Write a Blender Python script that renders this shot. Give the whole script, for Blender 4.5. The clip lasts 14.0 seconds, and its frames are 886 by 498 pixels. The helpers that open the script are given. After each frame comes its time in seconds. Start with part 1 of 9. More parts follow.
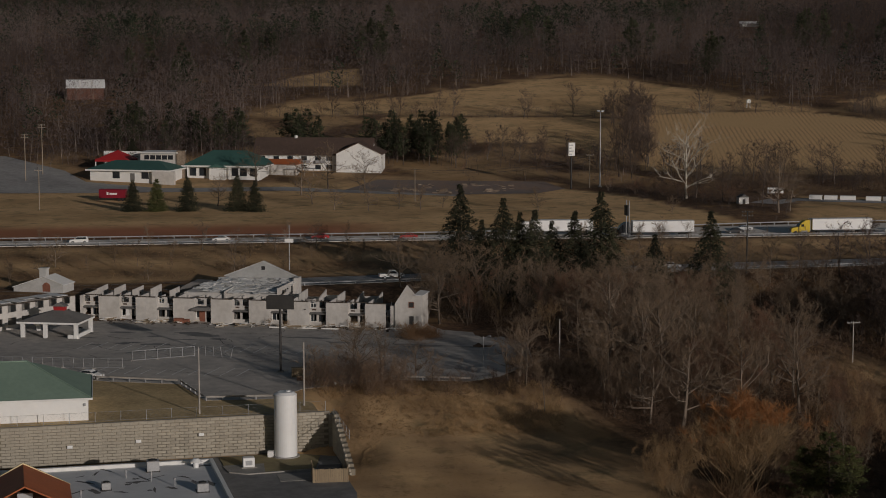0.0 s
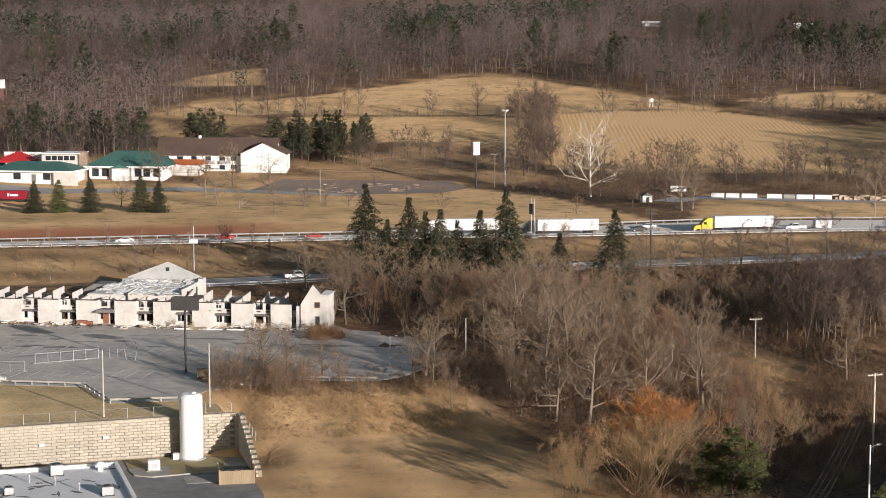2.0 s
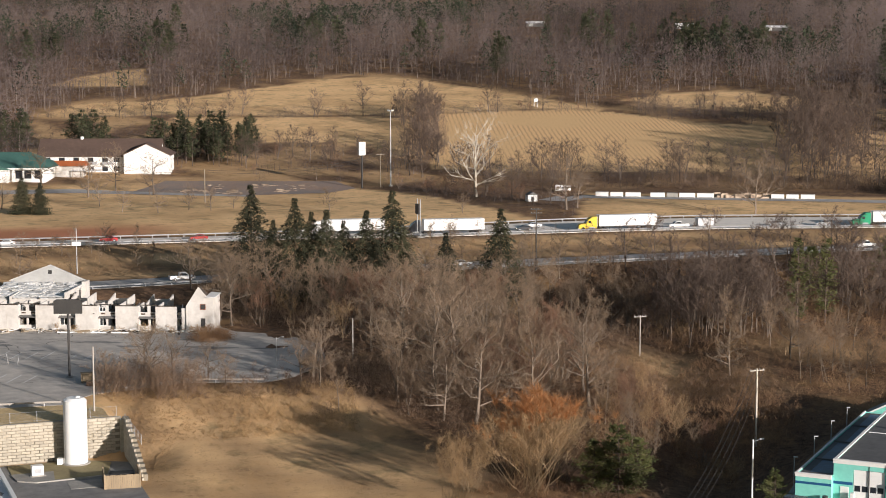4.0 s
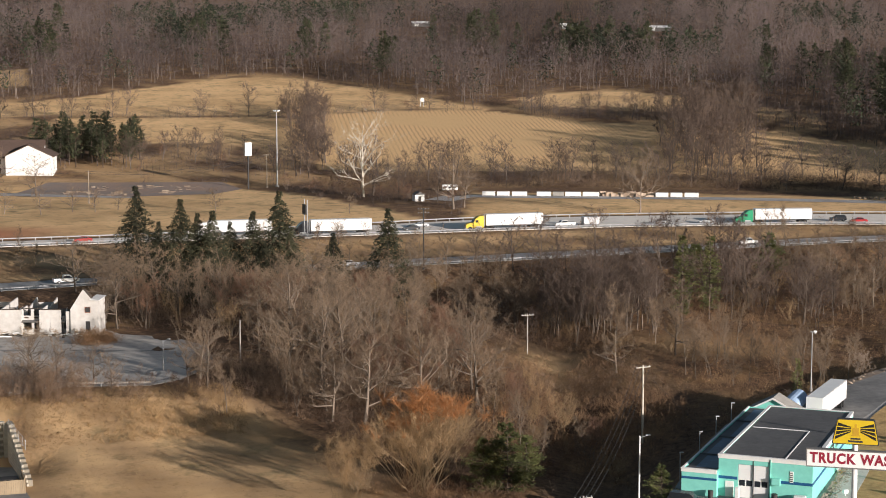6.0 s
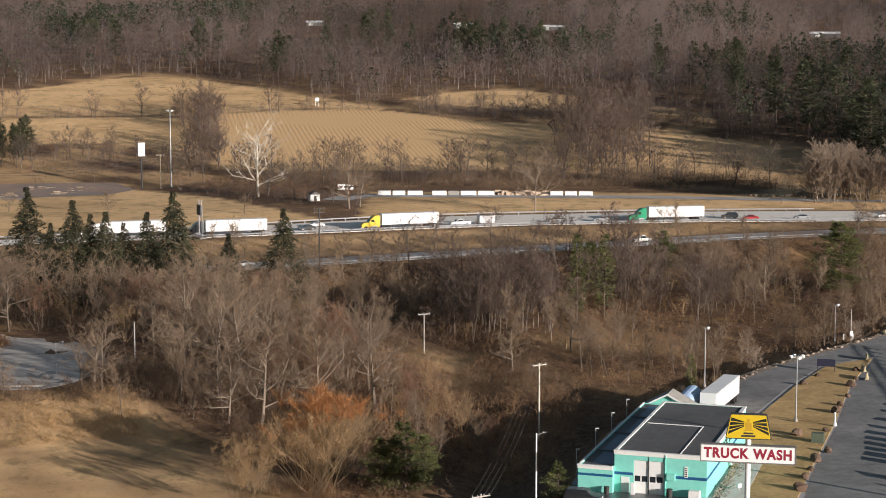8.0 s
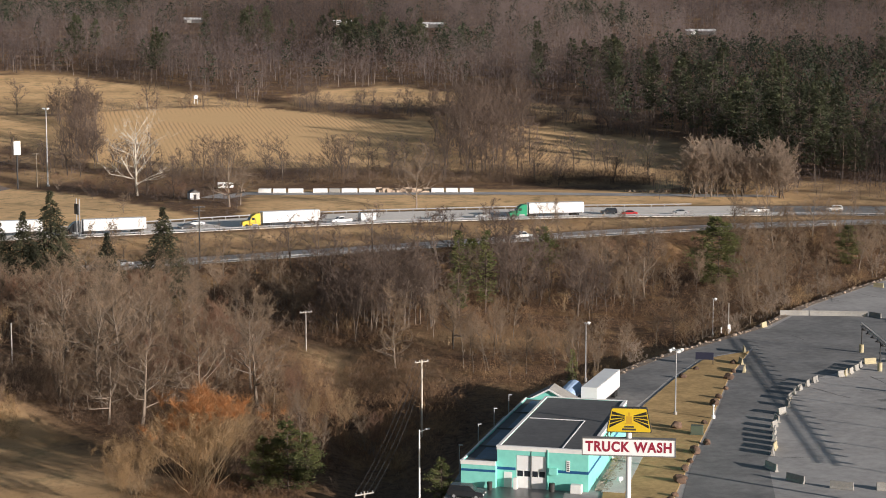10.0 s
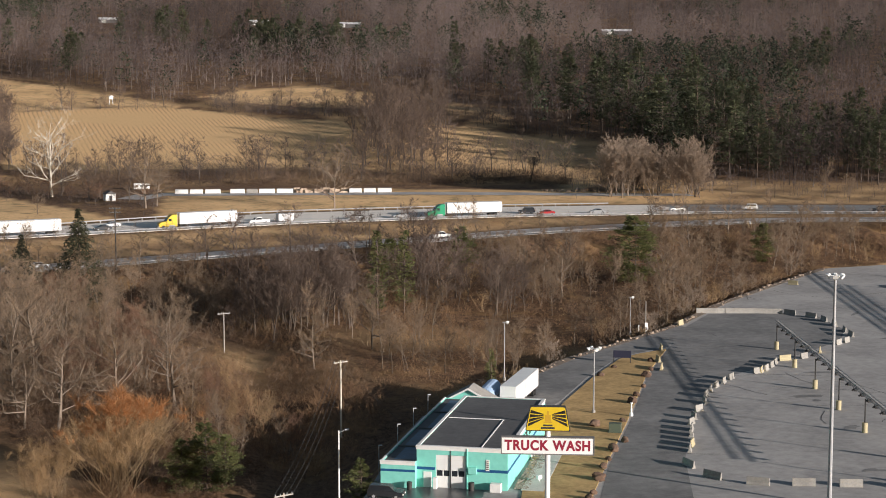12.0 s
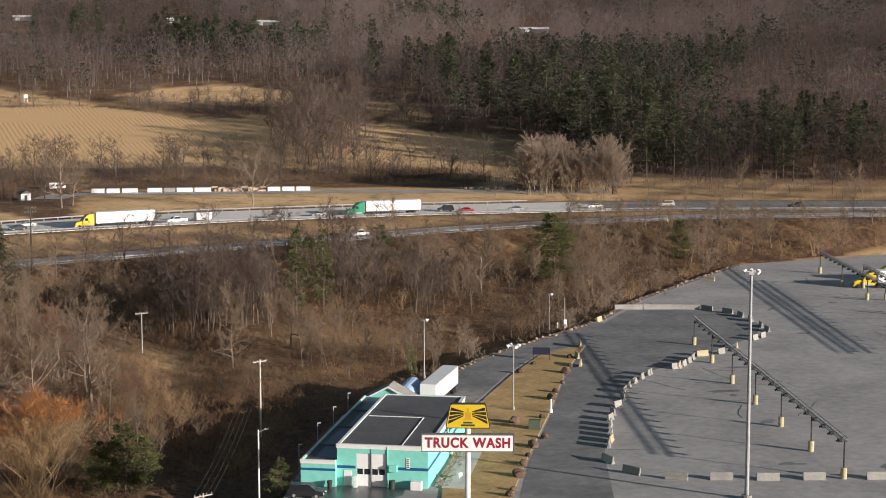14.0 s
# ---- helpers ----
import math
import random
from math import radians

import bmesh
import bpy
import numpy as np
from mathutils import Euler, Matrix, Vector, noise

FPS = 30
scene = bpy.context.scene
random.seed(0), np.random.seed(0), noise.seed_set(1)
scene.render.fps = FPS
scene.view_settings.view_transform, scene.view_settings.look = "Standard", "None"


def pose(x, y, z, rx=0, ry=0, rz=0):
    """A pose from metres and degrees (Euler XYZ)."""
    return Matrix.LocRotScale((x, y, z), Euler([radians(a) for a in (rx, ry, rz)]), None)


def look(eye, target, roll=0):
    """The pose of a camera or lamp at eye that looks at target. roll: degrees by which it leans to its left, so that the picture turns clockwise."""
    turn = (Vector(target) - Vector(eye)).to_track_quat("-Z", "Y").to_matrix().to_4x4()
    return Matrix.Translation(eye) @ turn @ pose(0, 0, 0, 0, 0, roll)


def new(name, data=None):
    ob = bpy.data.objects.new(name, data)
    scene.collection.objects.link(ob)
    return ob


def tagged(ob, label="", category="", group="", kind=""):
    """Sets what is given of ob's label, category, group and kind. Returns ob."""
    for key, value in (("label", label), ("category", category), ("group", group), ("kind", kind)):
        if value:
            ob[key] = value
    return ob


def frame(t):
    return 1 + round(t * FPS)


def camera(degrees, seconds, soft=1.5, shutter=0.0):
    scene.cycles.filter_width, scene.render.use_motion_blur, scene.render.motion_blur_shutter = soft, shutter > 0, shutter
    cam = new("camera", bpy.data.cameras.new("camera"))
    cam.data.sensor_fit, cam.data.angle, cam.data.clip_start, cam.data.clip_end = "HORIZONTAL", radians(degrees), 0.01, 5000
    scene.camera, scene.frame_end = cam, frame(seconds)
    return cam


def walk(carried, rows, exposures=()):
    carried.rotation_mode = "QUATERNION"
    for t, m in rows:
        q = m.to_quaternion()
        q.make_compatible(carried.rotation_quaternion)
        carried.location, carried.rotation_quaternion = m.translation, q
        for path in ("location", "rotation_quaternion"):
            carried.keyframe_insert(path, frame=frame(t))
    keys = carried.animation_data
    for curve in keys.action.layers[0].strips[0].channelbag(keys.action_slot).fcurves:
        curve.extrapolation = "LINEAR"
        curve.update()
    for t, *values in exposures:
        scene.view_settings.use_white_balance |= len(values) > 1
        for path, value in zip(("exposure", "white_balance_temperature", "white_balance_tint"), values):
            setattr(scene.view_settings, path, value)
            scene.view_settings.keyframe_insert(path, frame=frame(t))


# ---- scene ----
# ---- camera ----
cam = camera(28.469, 14.0, soft=0.95)
EYE = (0.0, 0.0, 58.0)
walk(cam, [(t, pose(*EYE, 90 + pitch, 0, -yaw)) for t, yaw, pitch in (
    (0.0, -0.658, -6.750),
    (0.5, 0.002, -6.750),
    (1.0, 0.793, -6.750),
    (1.5, 1.589, -6.767),
    (2.0, 2.455, -6.765),
    (2.5, 3.254, -6.771),
    (3.0, 4.065, -6.767),
    (3.5, 5.064, -6.765),
    (4.0, 6.208, -6.763),
    (6.5, 10.689, -6.769),
    (7.0, 11.426, -6.775),
    (7.5, 12.207, -6.780),
    (8.0, 13.357, -6.785),
    (8.5, 14.694, -6.816),
    (11.0, 18.472, -6.883),
    (11.5, 19.182, -6.879),
    (12.0, 19.969, -6.876),
    (12.5, 20.791, -6.895),
    (13.0, 21.454, -6.910),
    (13.5, 22.015, -6.926),
    (14.0, 22.639, -6.942),
)], exposures=[(0.0, -1.5), (0.3, -0.25), (0.6, 0.52), (14.0, 0.52)])

# ---- world, sun ----
SUN_FROM = Vector((0.595, -0.804, math.tan(radians(11.5)))).normalized()
world = bpy.data.worlds.new("sky")
scene.world = world
world.use_nodes = True
wn = world.node_tree.nodes
sky = wn.new("ShaderNodeTexSky")
sky.sky_type = "NISHITA"
sky.sun_disc = False
sky.sun_elevation = radians(11.5)
sky.sun_rotation = radians(143.5)
sky.air_density = 1.0
wn["Background"].inputs["Strength"].default_value = 0.058
world.node_tree.links.new(sky.outputs[0], wn["Background"].inputs["Color"])
sun = new("sun", bpy.data.lights.new("sun", "SUN"))
sun.data.energy = 5.0
sun.data.angle = radians(0.55)
sun.data.color = (1.0, 0.918, 0.872)
sun.matrix_world = look(SUN_FROM * 300, (0, 0, 0))

# ---- materials ----


def mat(name, a, b=None, rough=0.85, big=0.15, fine=3.0, bump=0.0, metal=0.0, spec=0.3, rand=0.0, streak=False, thin=0.0):
    """Two colours mixed by coarse and fine noise in world space, with optional fine relief and per-object variation."""
    m = bpy.data.materials.new(name)
    m.use_nodes = True
    nt, ns = m.node_tree, m.node_tree.nodes
    bs = ns["Principled BSDF"]
    bs.inputs["Roughness"].default_value = rough
    bs.inputs["Metallic"].default_value = metal
    bs.inputs["Specular IOR Level"].default_value = spec
    b = b or tuple(c * 0.72 for c in a)
    geo = ns.new("ShaderNodeNewGeometry")
    src = geo.outputs["Position"]
    if streak:
        mp = ns.new("ShaderNodeMapping")
        mp.inputs["Scale"].default_value = (1.0, 1.0, 0.12)
        nt.links.new(src, mp.inputs["Vector"])
        src = mp.outputs[0]
    n1 = ns.new("ShaderNodeTexNoise")
    n1.inputs["Scale"].default_value = big
    n1.inputs["Detail"].default_value = 5
    n2 = ns.new("ShaderNodeTexNoise")
    n2.inputs["Scale"].default_value = fine
    n2.inputs["Detail"].default_value = 6
    n2.inputs["Roughness"].default_value = 0.65
    for n in (n1, n2):
        nt.links.new(src, n.inputs["Vector"])
    add = ns.new("ShaderNodeMath")
    add.operation = "ADD"
    nt.links.new(n1.outputs["Fac"], add.inputs[0])
    nt.links.new(n2.outputs["Fac"], add.inputs[1])
    mr = ns.new("ShaderNodeMapRange")
    mr.inputs["From Min"].default_value = 0.75
    mr.inputs["From Max"].default_value = 1.25
    nt.links.new(add.outputs[0], mr.inputs["Value"])
    mix = ns.new("ShaderNodeMix")
    mix.data_type = "RGBA"
    mix.inputs["A"].default_value = (*a, 1)
    mix.inputs["B"].default_value = (*b, 1)
    nt.links.new(mr.outputs[0], mix.inputs["Factor"])
    out = mix.outputs["Result"]
    if rand:
        oi = ns.new("ShaderNodeObjectInfo")
        hs = ns.new("ShaderNodeHueSaturation")
        m2 = ns.new("ShaderNodeMapRange")
        m2.inputs["To Min"].default_value = 1 - rand
        m2.inputs["To Max"].default_value = 1 + rand
        nt.links.new(oi.outputs["Random"], m2.inputs["Value"])
        nt.links.new(m2.outputs[0], hs.inputs["Value"])
        nt.links.new(out, hs.inputs["Color"])
        out = hs.outputs["Color"]
    nt.links.new(out, bs.inputs["Base Color"])
    if bump:
        bp = ns.new("ShaderNodeBump")
        bp.inputs["Strength"].default_value = bump
        bp.inputs["Distance"].default_value = 0.1
        nt.links.new(n2.outputs["Fac"], bp.inputs["Height"])
        nt.links.new(bp.outputs[0], bs.inputs["Normal"])
    if thin:
        see_through(m, out, thin)
    return m


def see_through(m, colour, share):
    """Thin round shoots are lit from all sides: part of the light passes on."""
    nt, ns = m.node_tree, m.node_tree.nodes
    tr = ns.new("ShaderNodeBsdfTranslucent")
    nt.links.new(colour, tr.inputs["Color"])
    ms = ns.new("ShaderNodeMixShader")
    ms.inputs["Fac"].default_value = share
    nt.links.new(ns["Principled BSDF"].outputs[0], ms.inputs[1])
    nt.links.new(tr.outputs[0], ms.inputs[2])
    nt.links.new(ms.outputs[0], ns["Material Output"].inputs["Surface"])


def tinted(name, dark, light, rough=0.9, fine=0.6, island=0.5, thin=0.45):
    """For joined trees and brush: colour runs from dark to light with each plant's own tint, broken by noise and by piece."""
    m = bpy.data.materials.new(name)
    m.use_nodes = True
    nt, ns = m.node_tree, m.node_tree.nodes
    bs = ns["Principled BSDF"]
    bs.inputs["Roughness"].default_value = rough
    bs.inputs["Specular IOR Level"].default_value = 0.15
    at = ns.new("ShaderNodeAttribute")
    at.attribute_name = "tint"
    geo = ns.new("ShaderNodeNewGeometry")
    nz = ns.new("ShaderNodeTexNoise")
    nz.inputs["Scale"].default_value = fine
    nt.links.new(geo.outputs["Position"], nz.inputs["Vector"])
    a1 = ns.new("ShaderNodeMath")
    a1.operation = "MULTIPLY_ADD"
    a1.inputs[1].default_value = island
    nt.links.new(geo.outputs["Random Per Island"], a1.inputs[0])
    nt.links.new(at.outputs["Fac"], a1.inputs[2])
    a2 = ns.new("ShaderNodeMath")
    a2.operation = "MULTIPLY_ADD"
    a2.inputs[1].default_value = 0.5
    nt.links.new(nz.outputs["Fac"], a2.inputs[0])
    nt.links.new(a1.outputs[0], a2.inputs[2])
    mr = ns.new("ShaderNodeMapRange")
    mr.inputs["From Min"].default_value = 0.05 + 0.5 * island
    mr.inputs["From Max"].default_value = 1.45 + 0.5 * island
    nt.links.new(a2.outputs[0], mr.inputs["Value"])
    mix = ns.new("ShaderNodeMix")
    mix.data_type = "RGBA"
    mix.inputs["A"].default_value = (*dark, 1)
    mix.inputs["B"].default_value = (*light, 1)
    nt.links.new(mr.outputs[0], mix.inputs["Factor"])
    nt.links.new(mix.outputs["Result"], bs.inputs["Base Color"])
    if thin:
        see_through(m, mix.outputs["Result"], thin)
    return m


ASPHALT = mat("asphalt_worn", (0.42, 0.40, 0.378), (0.265, 0.254, 0.242), 0.9, 0.07, 0.6, 0.06)
ASPHALT_DARK = mat("asphalt_fresh", (0.257, 0.249, 0.237), (0.141, 0.138, 0.134), 0.85, 0.1, 0.6, 0.06)
ROADWAY = mat("roadway", (0.80, 0.74, 0.665), (0.64, 0.59, 0.53), 0.95, 0.05, 0.8, spec=0.1)
PAINT = mat("road_paint", (0.6, 0.6, 0.57), (0.4, 0.4, 0.38), 0.7, 0.8, 4.0)
CONCRETE = mat("concrete", (0.349, 0.332, 0.299), (0.249, 0.237, 0.216), 0.9, 0.5, 4.0, 0.2, rand=0.12)
BLOCK = mat("wall_block", (0.415, 0.373, 0.299), (0.34, 0.303, 0.241), 0.95, 0.4, 3.0, 0.5, rand=0.12)
JOINT = mat("wall_joint", (0.24, 0.21, 0.16), (0.18, 0.155, 0.12), 0.95)
YELLOWISH = mat("concrete_yellow", (0.481, 0.415, 0.257), (0.39, 0.332, 0.207), 0.85, 0.8, 4.0, 0.1, rand=0.08)
STUCCO = mat("stucco", (0.59, 0.56, 0.522), (0.455, 0.425, 0.388), 0.9, 0.3, 1.1, 0.1)
PALEWALL = mat("pale_grey_wall", (0.548, 0.539, 0.515), (0.415, 0.407, 0.386), 0.9, 0.3, 1.4, 0.1)
SOOT = mat("sooty_plaster", (0.33, 0.30, 0.27), (0.06, 0.05, 0.045), 0.95, 0.4, 0.9, 0.1)
GREYWALL = mat("grey_render", (0.415, 0.415, 0.403), (0.332, 0.332, 0.32), 0.9, 0.3, 1.4, 0.1)
BRICKRED = mat("rusty_red", (0.30, 0.12, 0.075), (0.17, 0.075, 0.05), 0.9, 0.5, 2.5, 0.2)
LOT = mat("lot_asphalt", (0.556, 0.506, 0.448), (0.332, 0.307, 0.278), 0.92, 0.09, 0.5, 0.1)
GREYPOLE = mat("weathered_pole", (0.432, 0.398, 0.357), (0.315, 0.29, 0.257), 0.9, 0.8, 5.0, 0.1)
WHITE = mat("white_paint", (0.80, 0.79, 0.76), (0.70, 0.69, 0.66), 0.6, 0.3, 2.0)
WHITE_METAL = mat("white_metal", (0.82, 0.82, 0.80), (0.76, 0.75, 0.73), 0.4, 0.2, 1.0, 0, 0.0, 0.5)
GALV = mat("galvanised", (0.43, 0.43, 0.43), (0.31, 0.315, 0.32), 0.6, 0.6, 4.0, 0, 0.3, 0.4)
POLEWOOD = mat("pole_wood", (0.36, 0.30, 0.23), (0.24, 0.20, 0.155), 0.9, 0.8, 5.0, 0.2, streak=True)
DARKMETAL = mat("dark_metal", (0.035, 0.034, 0.033), (0.05, 0.047, 0.044), 0.6, 0.5, 3.0)
TEAL = mat("teal_paint", (0.245, 0.66, 0.565), (0.20, 0.575, 0.49), 0.55, 0.3, 1.5, 0.03)
NAVY = mat("navy_stripe", (0.02, 0.10, 0.24), (0.015, 0.08, 0.19), 0.5, 0.3, 1.5)
ROOFDARK = mat("roof_membrane", (0.085, 0.083, 0.084), (0.13, 0.128, 0.126), 0.75, 0.12, 1.2, 0.1)
ROOFGREY = mat("roof_grey", (0.614, 0.61, 0.602), (0.722, 0.714, 0.697), 0.6, 0.18, 0.8, 0.05)
GREENROOF = mat("green_roof", (0.06, 0.138, 0.117), (0.045, 0.108, 0.092), 0.6, 0.2, 1.5)
SAGEROOF = mat("sage_roof", (0.224, 0.307, 0.241), (0.183, 0.257, 0.203), 0.7, 0.2, 1.5, 0.05)
BROWNROOF = mat("brown_roof", (0.105, 0.07, 0.055), (0.075, 0.05, 0.04), 0.9, 0.15, 1.0, 0.1)
GREYSHINGLE = mat("grey_shingle", (0.19, 0.18, 0.17), (0.13, 0.125, 0.12), 0.9, 0.3, 3.0, 0.2)
REDPAINT = mat("red_paint", (0.42, 0.03, 0.03), (0.33, 0.025, 0.03), 0.5, 0.3, 2.0)
YELLOW = mat("yellow_paint", (0.647, 0.457, 0.0249), (0.581, 0.398, 0.0249), 0.4, 0.3, 2.0)
GREENPAINT = mat("green_paint", (0.0166, 0.274, 0.133), (0.0149, 0.224, 0.108), 0.4, 0.3, 2.0)
BLACK = mat("black_rubber", (0.02, 0.02, 0.02), (0.03, 0.03, 0.03), 0.8)
GLASS = mat("dark_glass", (0.02, 0.024, 0.03), (0.03, 0.035, 0.04), 0.08, 0.3, 1.0, 0, 0.0, 0.6)
WOODFENCE = mat("fence_wood", (0.31, 0.24, 0.155), (0.23, 0.175, 0.115), 0.9, 0.6, 4.0, 0.1, streak=True)
CHAR = mat("charred", (0.045, 0.038, 0.033), (0.10, 0.075, 0.055), 0.95, 0.5, 2.5, 0.3)
RUBBLE = mat("rubble", (0.40, 0.32, 0.24), (0.16, 0.11, 0.08), 0.95, 0.6, 2.5, 0.3, rand=0.35)
STONE = mat("boulder", (0.15, 0.095, 0.065), (0.075, 0.05, 0.038), 0.95, 0.8, 3.0, 0.5, rand=0.2)
BARK = mat("bark", (0.215, 0.168, 0.128), (0.12, 0.094, 0.072), 0.95, 0.3, 3.0, 0.2, rand=0.3)
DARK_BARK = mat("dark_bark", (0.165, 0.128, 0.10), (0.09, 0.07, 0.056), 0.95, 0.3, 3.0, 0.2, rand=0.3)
PINE_BARK = mat("pine_bark", (0.125, 0.092, 0.07), (0.07, 0.052, 0.042), 0.95, 0.3, 3.0, 0.2, rand=0.3)
PALEBARK = mat("pale_bark", (0.62, 0.56, 0.47), (0.45, 0.39, 0.31), 0.85, 0.6, 3.0)
TWIG_GREY = mat("twigs_grey", (0.335, 0.243, 0.165), (0.215, 0.156, 0.107), 0.95, 0.05, 0.7, rand=0.3, thin=0.45)
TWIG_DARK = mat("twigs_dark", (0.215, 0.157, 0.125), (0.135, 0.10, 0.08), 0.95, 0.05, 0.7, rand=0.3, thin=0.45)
TWIG_RED = mat("twigs_reddish", (0.33, 0.19, 0.122), (0.22, 0.132, 0.09), 0.95, 0.05, 0.7, rand=0.2, thin=0.45)
TWIG_RUST = mat("twigs_rust", (0.52, 0.245, 0.10), (0.40, 0.19, 0.08), 0.95, 0.05, 0.7, rand=0.15, thin=0.45)
TWIG_TAN = mat("twigs_tan", (0.44, 0.30, 0.165), (0.30, 0.205, 0.115), 0.95, 0.05, 0.7, rand=0.2, thin=0.45)
NEEDLE = mat("needles", (0.08, 0.077, 0.04), (0.034, 0.037, 0.022), 0.85, 0.2, 1.5, rand=0.25)
NEEDLE_WARM = mat("needles_warm", (0.24, 0.245, 0.095), (0.125, 0.14, 0.055), 0.85, 0.2, 1.5, rand=0.2, thin=0.4)
# Bare far woods: the mauve cast of distance haze is mixed into this colour.
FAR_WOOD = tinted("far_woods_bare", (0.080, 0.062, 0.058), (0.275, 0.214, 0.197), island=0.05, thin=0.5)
FAR_PINE = tinted("far_woods_pine", (0.018, 0.026, 0.018), (0.068, 0.08, 0.046), island=0.15, thin=0.15)
NEEDLE_FAR = mat("needles_far", (0.115, 0.122, 0.064), (0.05, 0.06, 0.035), 0.85, 0.2, 0.6, rand=0.35, thin=0.3)
FAR_TRUNK = tinted("far_woods_trunks", (0.05, 0.039, 0.034), (0.30, 0.243, 0.205), thin=0)
BRUSH = tinted("brush", (0.10, 0.06, 0.038), (0.38, 0.232, 0.13))
BRUSH_GREY = tinted("brush_grey", (0.075, 0.052, 0.039), (0.33, 0.23, 0.158))
DRYGRASS = tinted("dry_grass", (0.22, 0.14, 0.07), (0.56, 0.385, 0.20))
TANBARK = mat("tan_bark", (0.43, 0.31, 0.185), (0.28, 0.20, 0.12), 0.95, 0.3, 3.0, 0.2, rand=0.15)
TWIG_SILVER = mat("twigs_silver", (0.41, 0.322, 0.247), (0.285, 0.22, 0.166), 0.95, 0.05, 0.7, rand=0.15, thin=0.45)
GRAVEL = mat("gravel", (0.27, 0.22, 0.17), (0.17, 0.13, 0.10), 0.95, 0.4, 3.0, 0.4)
TRAILER_RED = mat("crimson_paint", (0.24, 0.015, 0.03), (0.19, 0.013, 0.025), 0.45, 0.3, 2.0)

# ---- ground ----
SLOPE = 0.10


def ss(a, b, v):
    u = np.clip((v - a) / (b - a), 0, 1)
    return u * u * (3 - 2 * u)


def y_near(x):
    """Near edge of the highway."""
    return np.interp(x, (-400, -250, -107, 0, 54, 92, 128, 185, 243, 301, 450, 700), (392, 408, 427, 443, 448, 453.5, 457.5, 454.5, 443.5, 421, 360, 240))


def hw_width(x):
    return 11.5 + 17.0 * ss(-10, 105, x)


def y_low(x):
    """Centre of the lower road."""
    return np.interp(x, (-400, -150, -36, 12, 60, 88, 137, 178, 219, 250, 300, 450, 700), (305, 352, 380.5, 394, 406.5, 412.5, 419.5, 425, 424, 419.5, 405, 345, 225))


def z_low(x):
    return np.interp(x, (-150, 88, 164, 250), (5.0, 5.6, 6.5, 7.9))


def x_yard(y):
    """Edge of the truck-stop plateau towards the gully and the brush."""
    return np.interp(y, (150, 205, 235, 250, 263, 275, 287, 304, 313, 337, 360, 380, 390, 400), (58, 62, 77, 86, 101, 115, 128, 151, 163, 187, 215, 240, 300, 420))


def height(x, y):
    """Height of the ground; x, y arrays."""
    x, y = np.asarray(x, float), np.asarray(y, float)
    d = np.hypot(x, y)
    yl, yn = y_low(x), y_near(x)
    yf = yn + hw_width(x)
    left = -5.6 + 0.07 * np.clip(y - 215, 0, 45) + 4.45 * ss(258, 284, y)
    yw = 266.8 + 0.267 * x
    lotl = np.where(y < yw + 3.6, -4.0, 2.0)
    wl = ss(-13.0, -15.5, x) * ss(262.2, 260.5, y) + ss(-20, -24, x) * ss(260.5, 262.2, y)
    left = left * (1 - wl) + lotl * wl
    mid = -3.0 + 0.03 * np.clip(y - 240, 0, 100)
    w = ss(5, 45, x)
    z = left * (1 - w) + mid * w
    gx = np.interp(y, (150, 215, 260, 300, 350, 380), (50, 57, 66, 72, 80, 92))
    z = z - 2.6 * np.exp(-((x - gx - 4) / 8.0) ** 2) * ss(390, 366, y)
    right = -3.5 + 0.04 * np.clip(y - 300, 0, 120)
    wr = ss(85, 130, x)
    z = z * (1 - wr) + right * wr
    wy = ss(-5, 4, x - x_yard(y))
    z = z * (1 - wy)
    # up to the lower road, the highway and the slopes behind
    zl = z_low(x)
    u = ss(yl - 24, yl - 6, y)
    z = z * (1 - u) + zl * u
    u = ss(yl + 10, np.maximum(yn - 3, yl + 11), y)
    z = z * (1 - u) + 7.95 * u
    back = 7.95 + 1.0 * ss(yf + 2, yf + 40, y)
    u = ss(yf + 2, yf + 8, y)
    z = z * (1 - u) + back * u
    # hollow behind the pole bank
    z = z - 6.5 * np.exp(-((x - 75) / 9.0) ** 2 - ((y - 366) / 13.0) ** 2)
    far = d - 590
    z = z + SLOPE * 0.5 * (far + np.sqrt(far * far + 400)) * ss(520, 600, d)
    return z


AZ_KNOTS = (-20, -7.2, -6.9, -5.5, -3.6, -2, -0.3, 1, 2.4, 3.4, 4.2, 5.2, 6.1, 7, 7.9, 8.8, 9.7, 10.6, 11.4, 12, 12.5, 13.4, 14.4, 15.3, 16.2, 17.1, 18.2, 19.8, 20.4, 22, 22.3, 23.5, 24.2, 25, 26, 27, 28, 30, 45)
EDGE_KNOTS = (650, 650, 775, 805, 810, 825, 855, 873, 894, 903, 905, 895, 881, 869, 850, 833, 817, 795, 790, 815, 824, 839, 847, 849, 843, 833, 822, 787, 784, 771, 703, 692, 684, 668, 640, 596, 580, 581, 581)
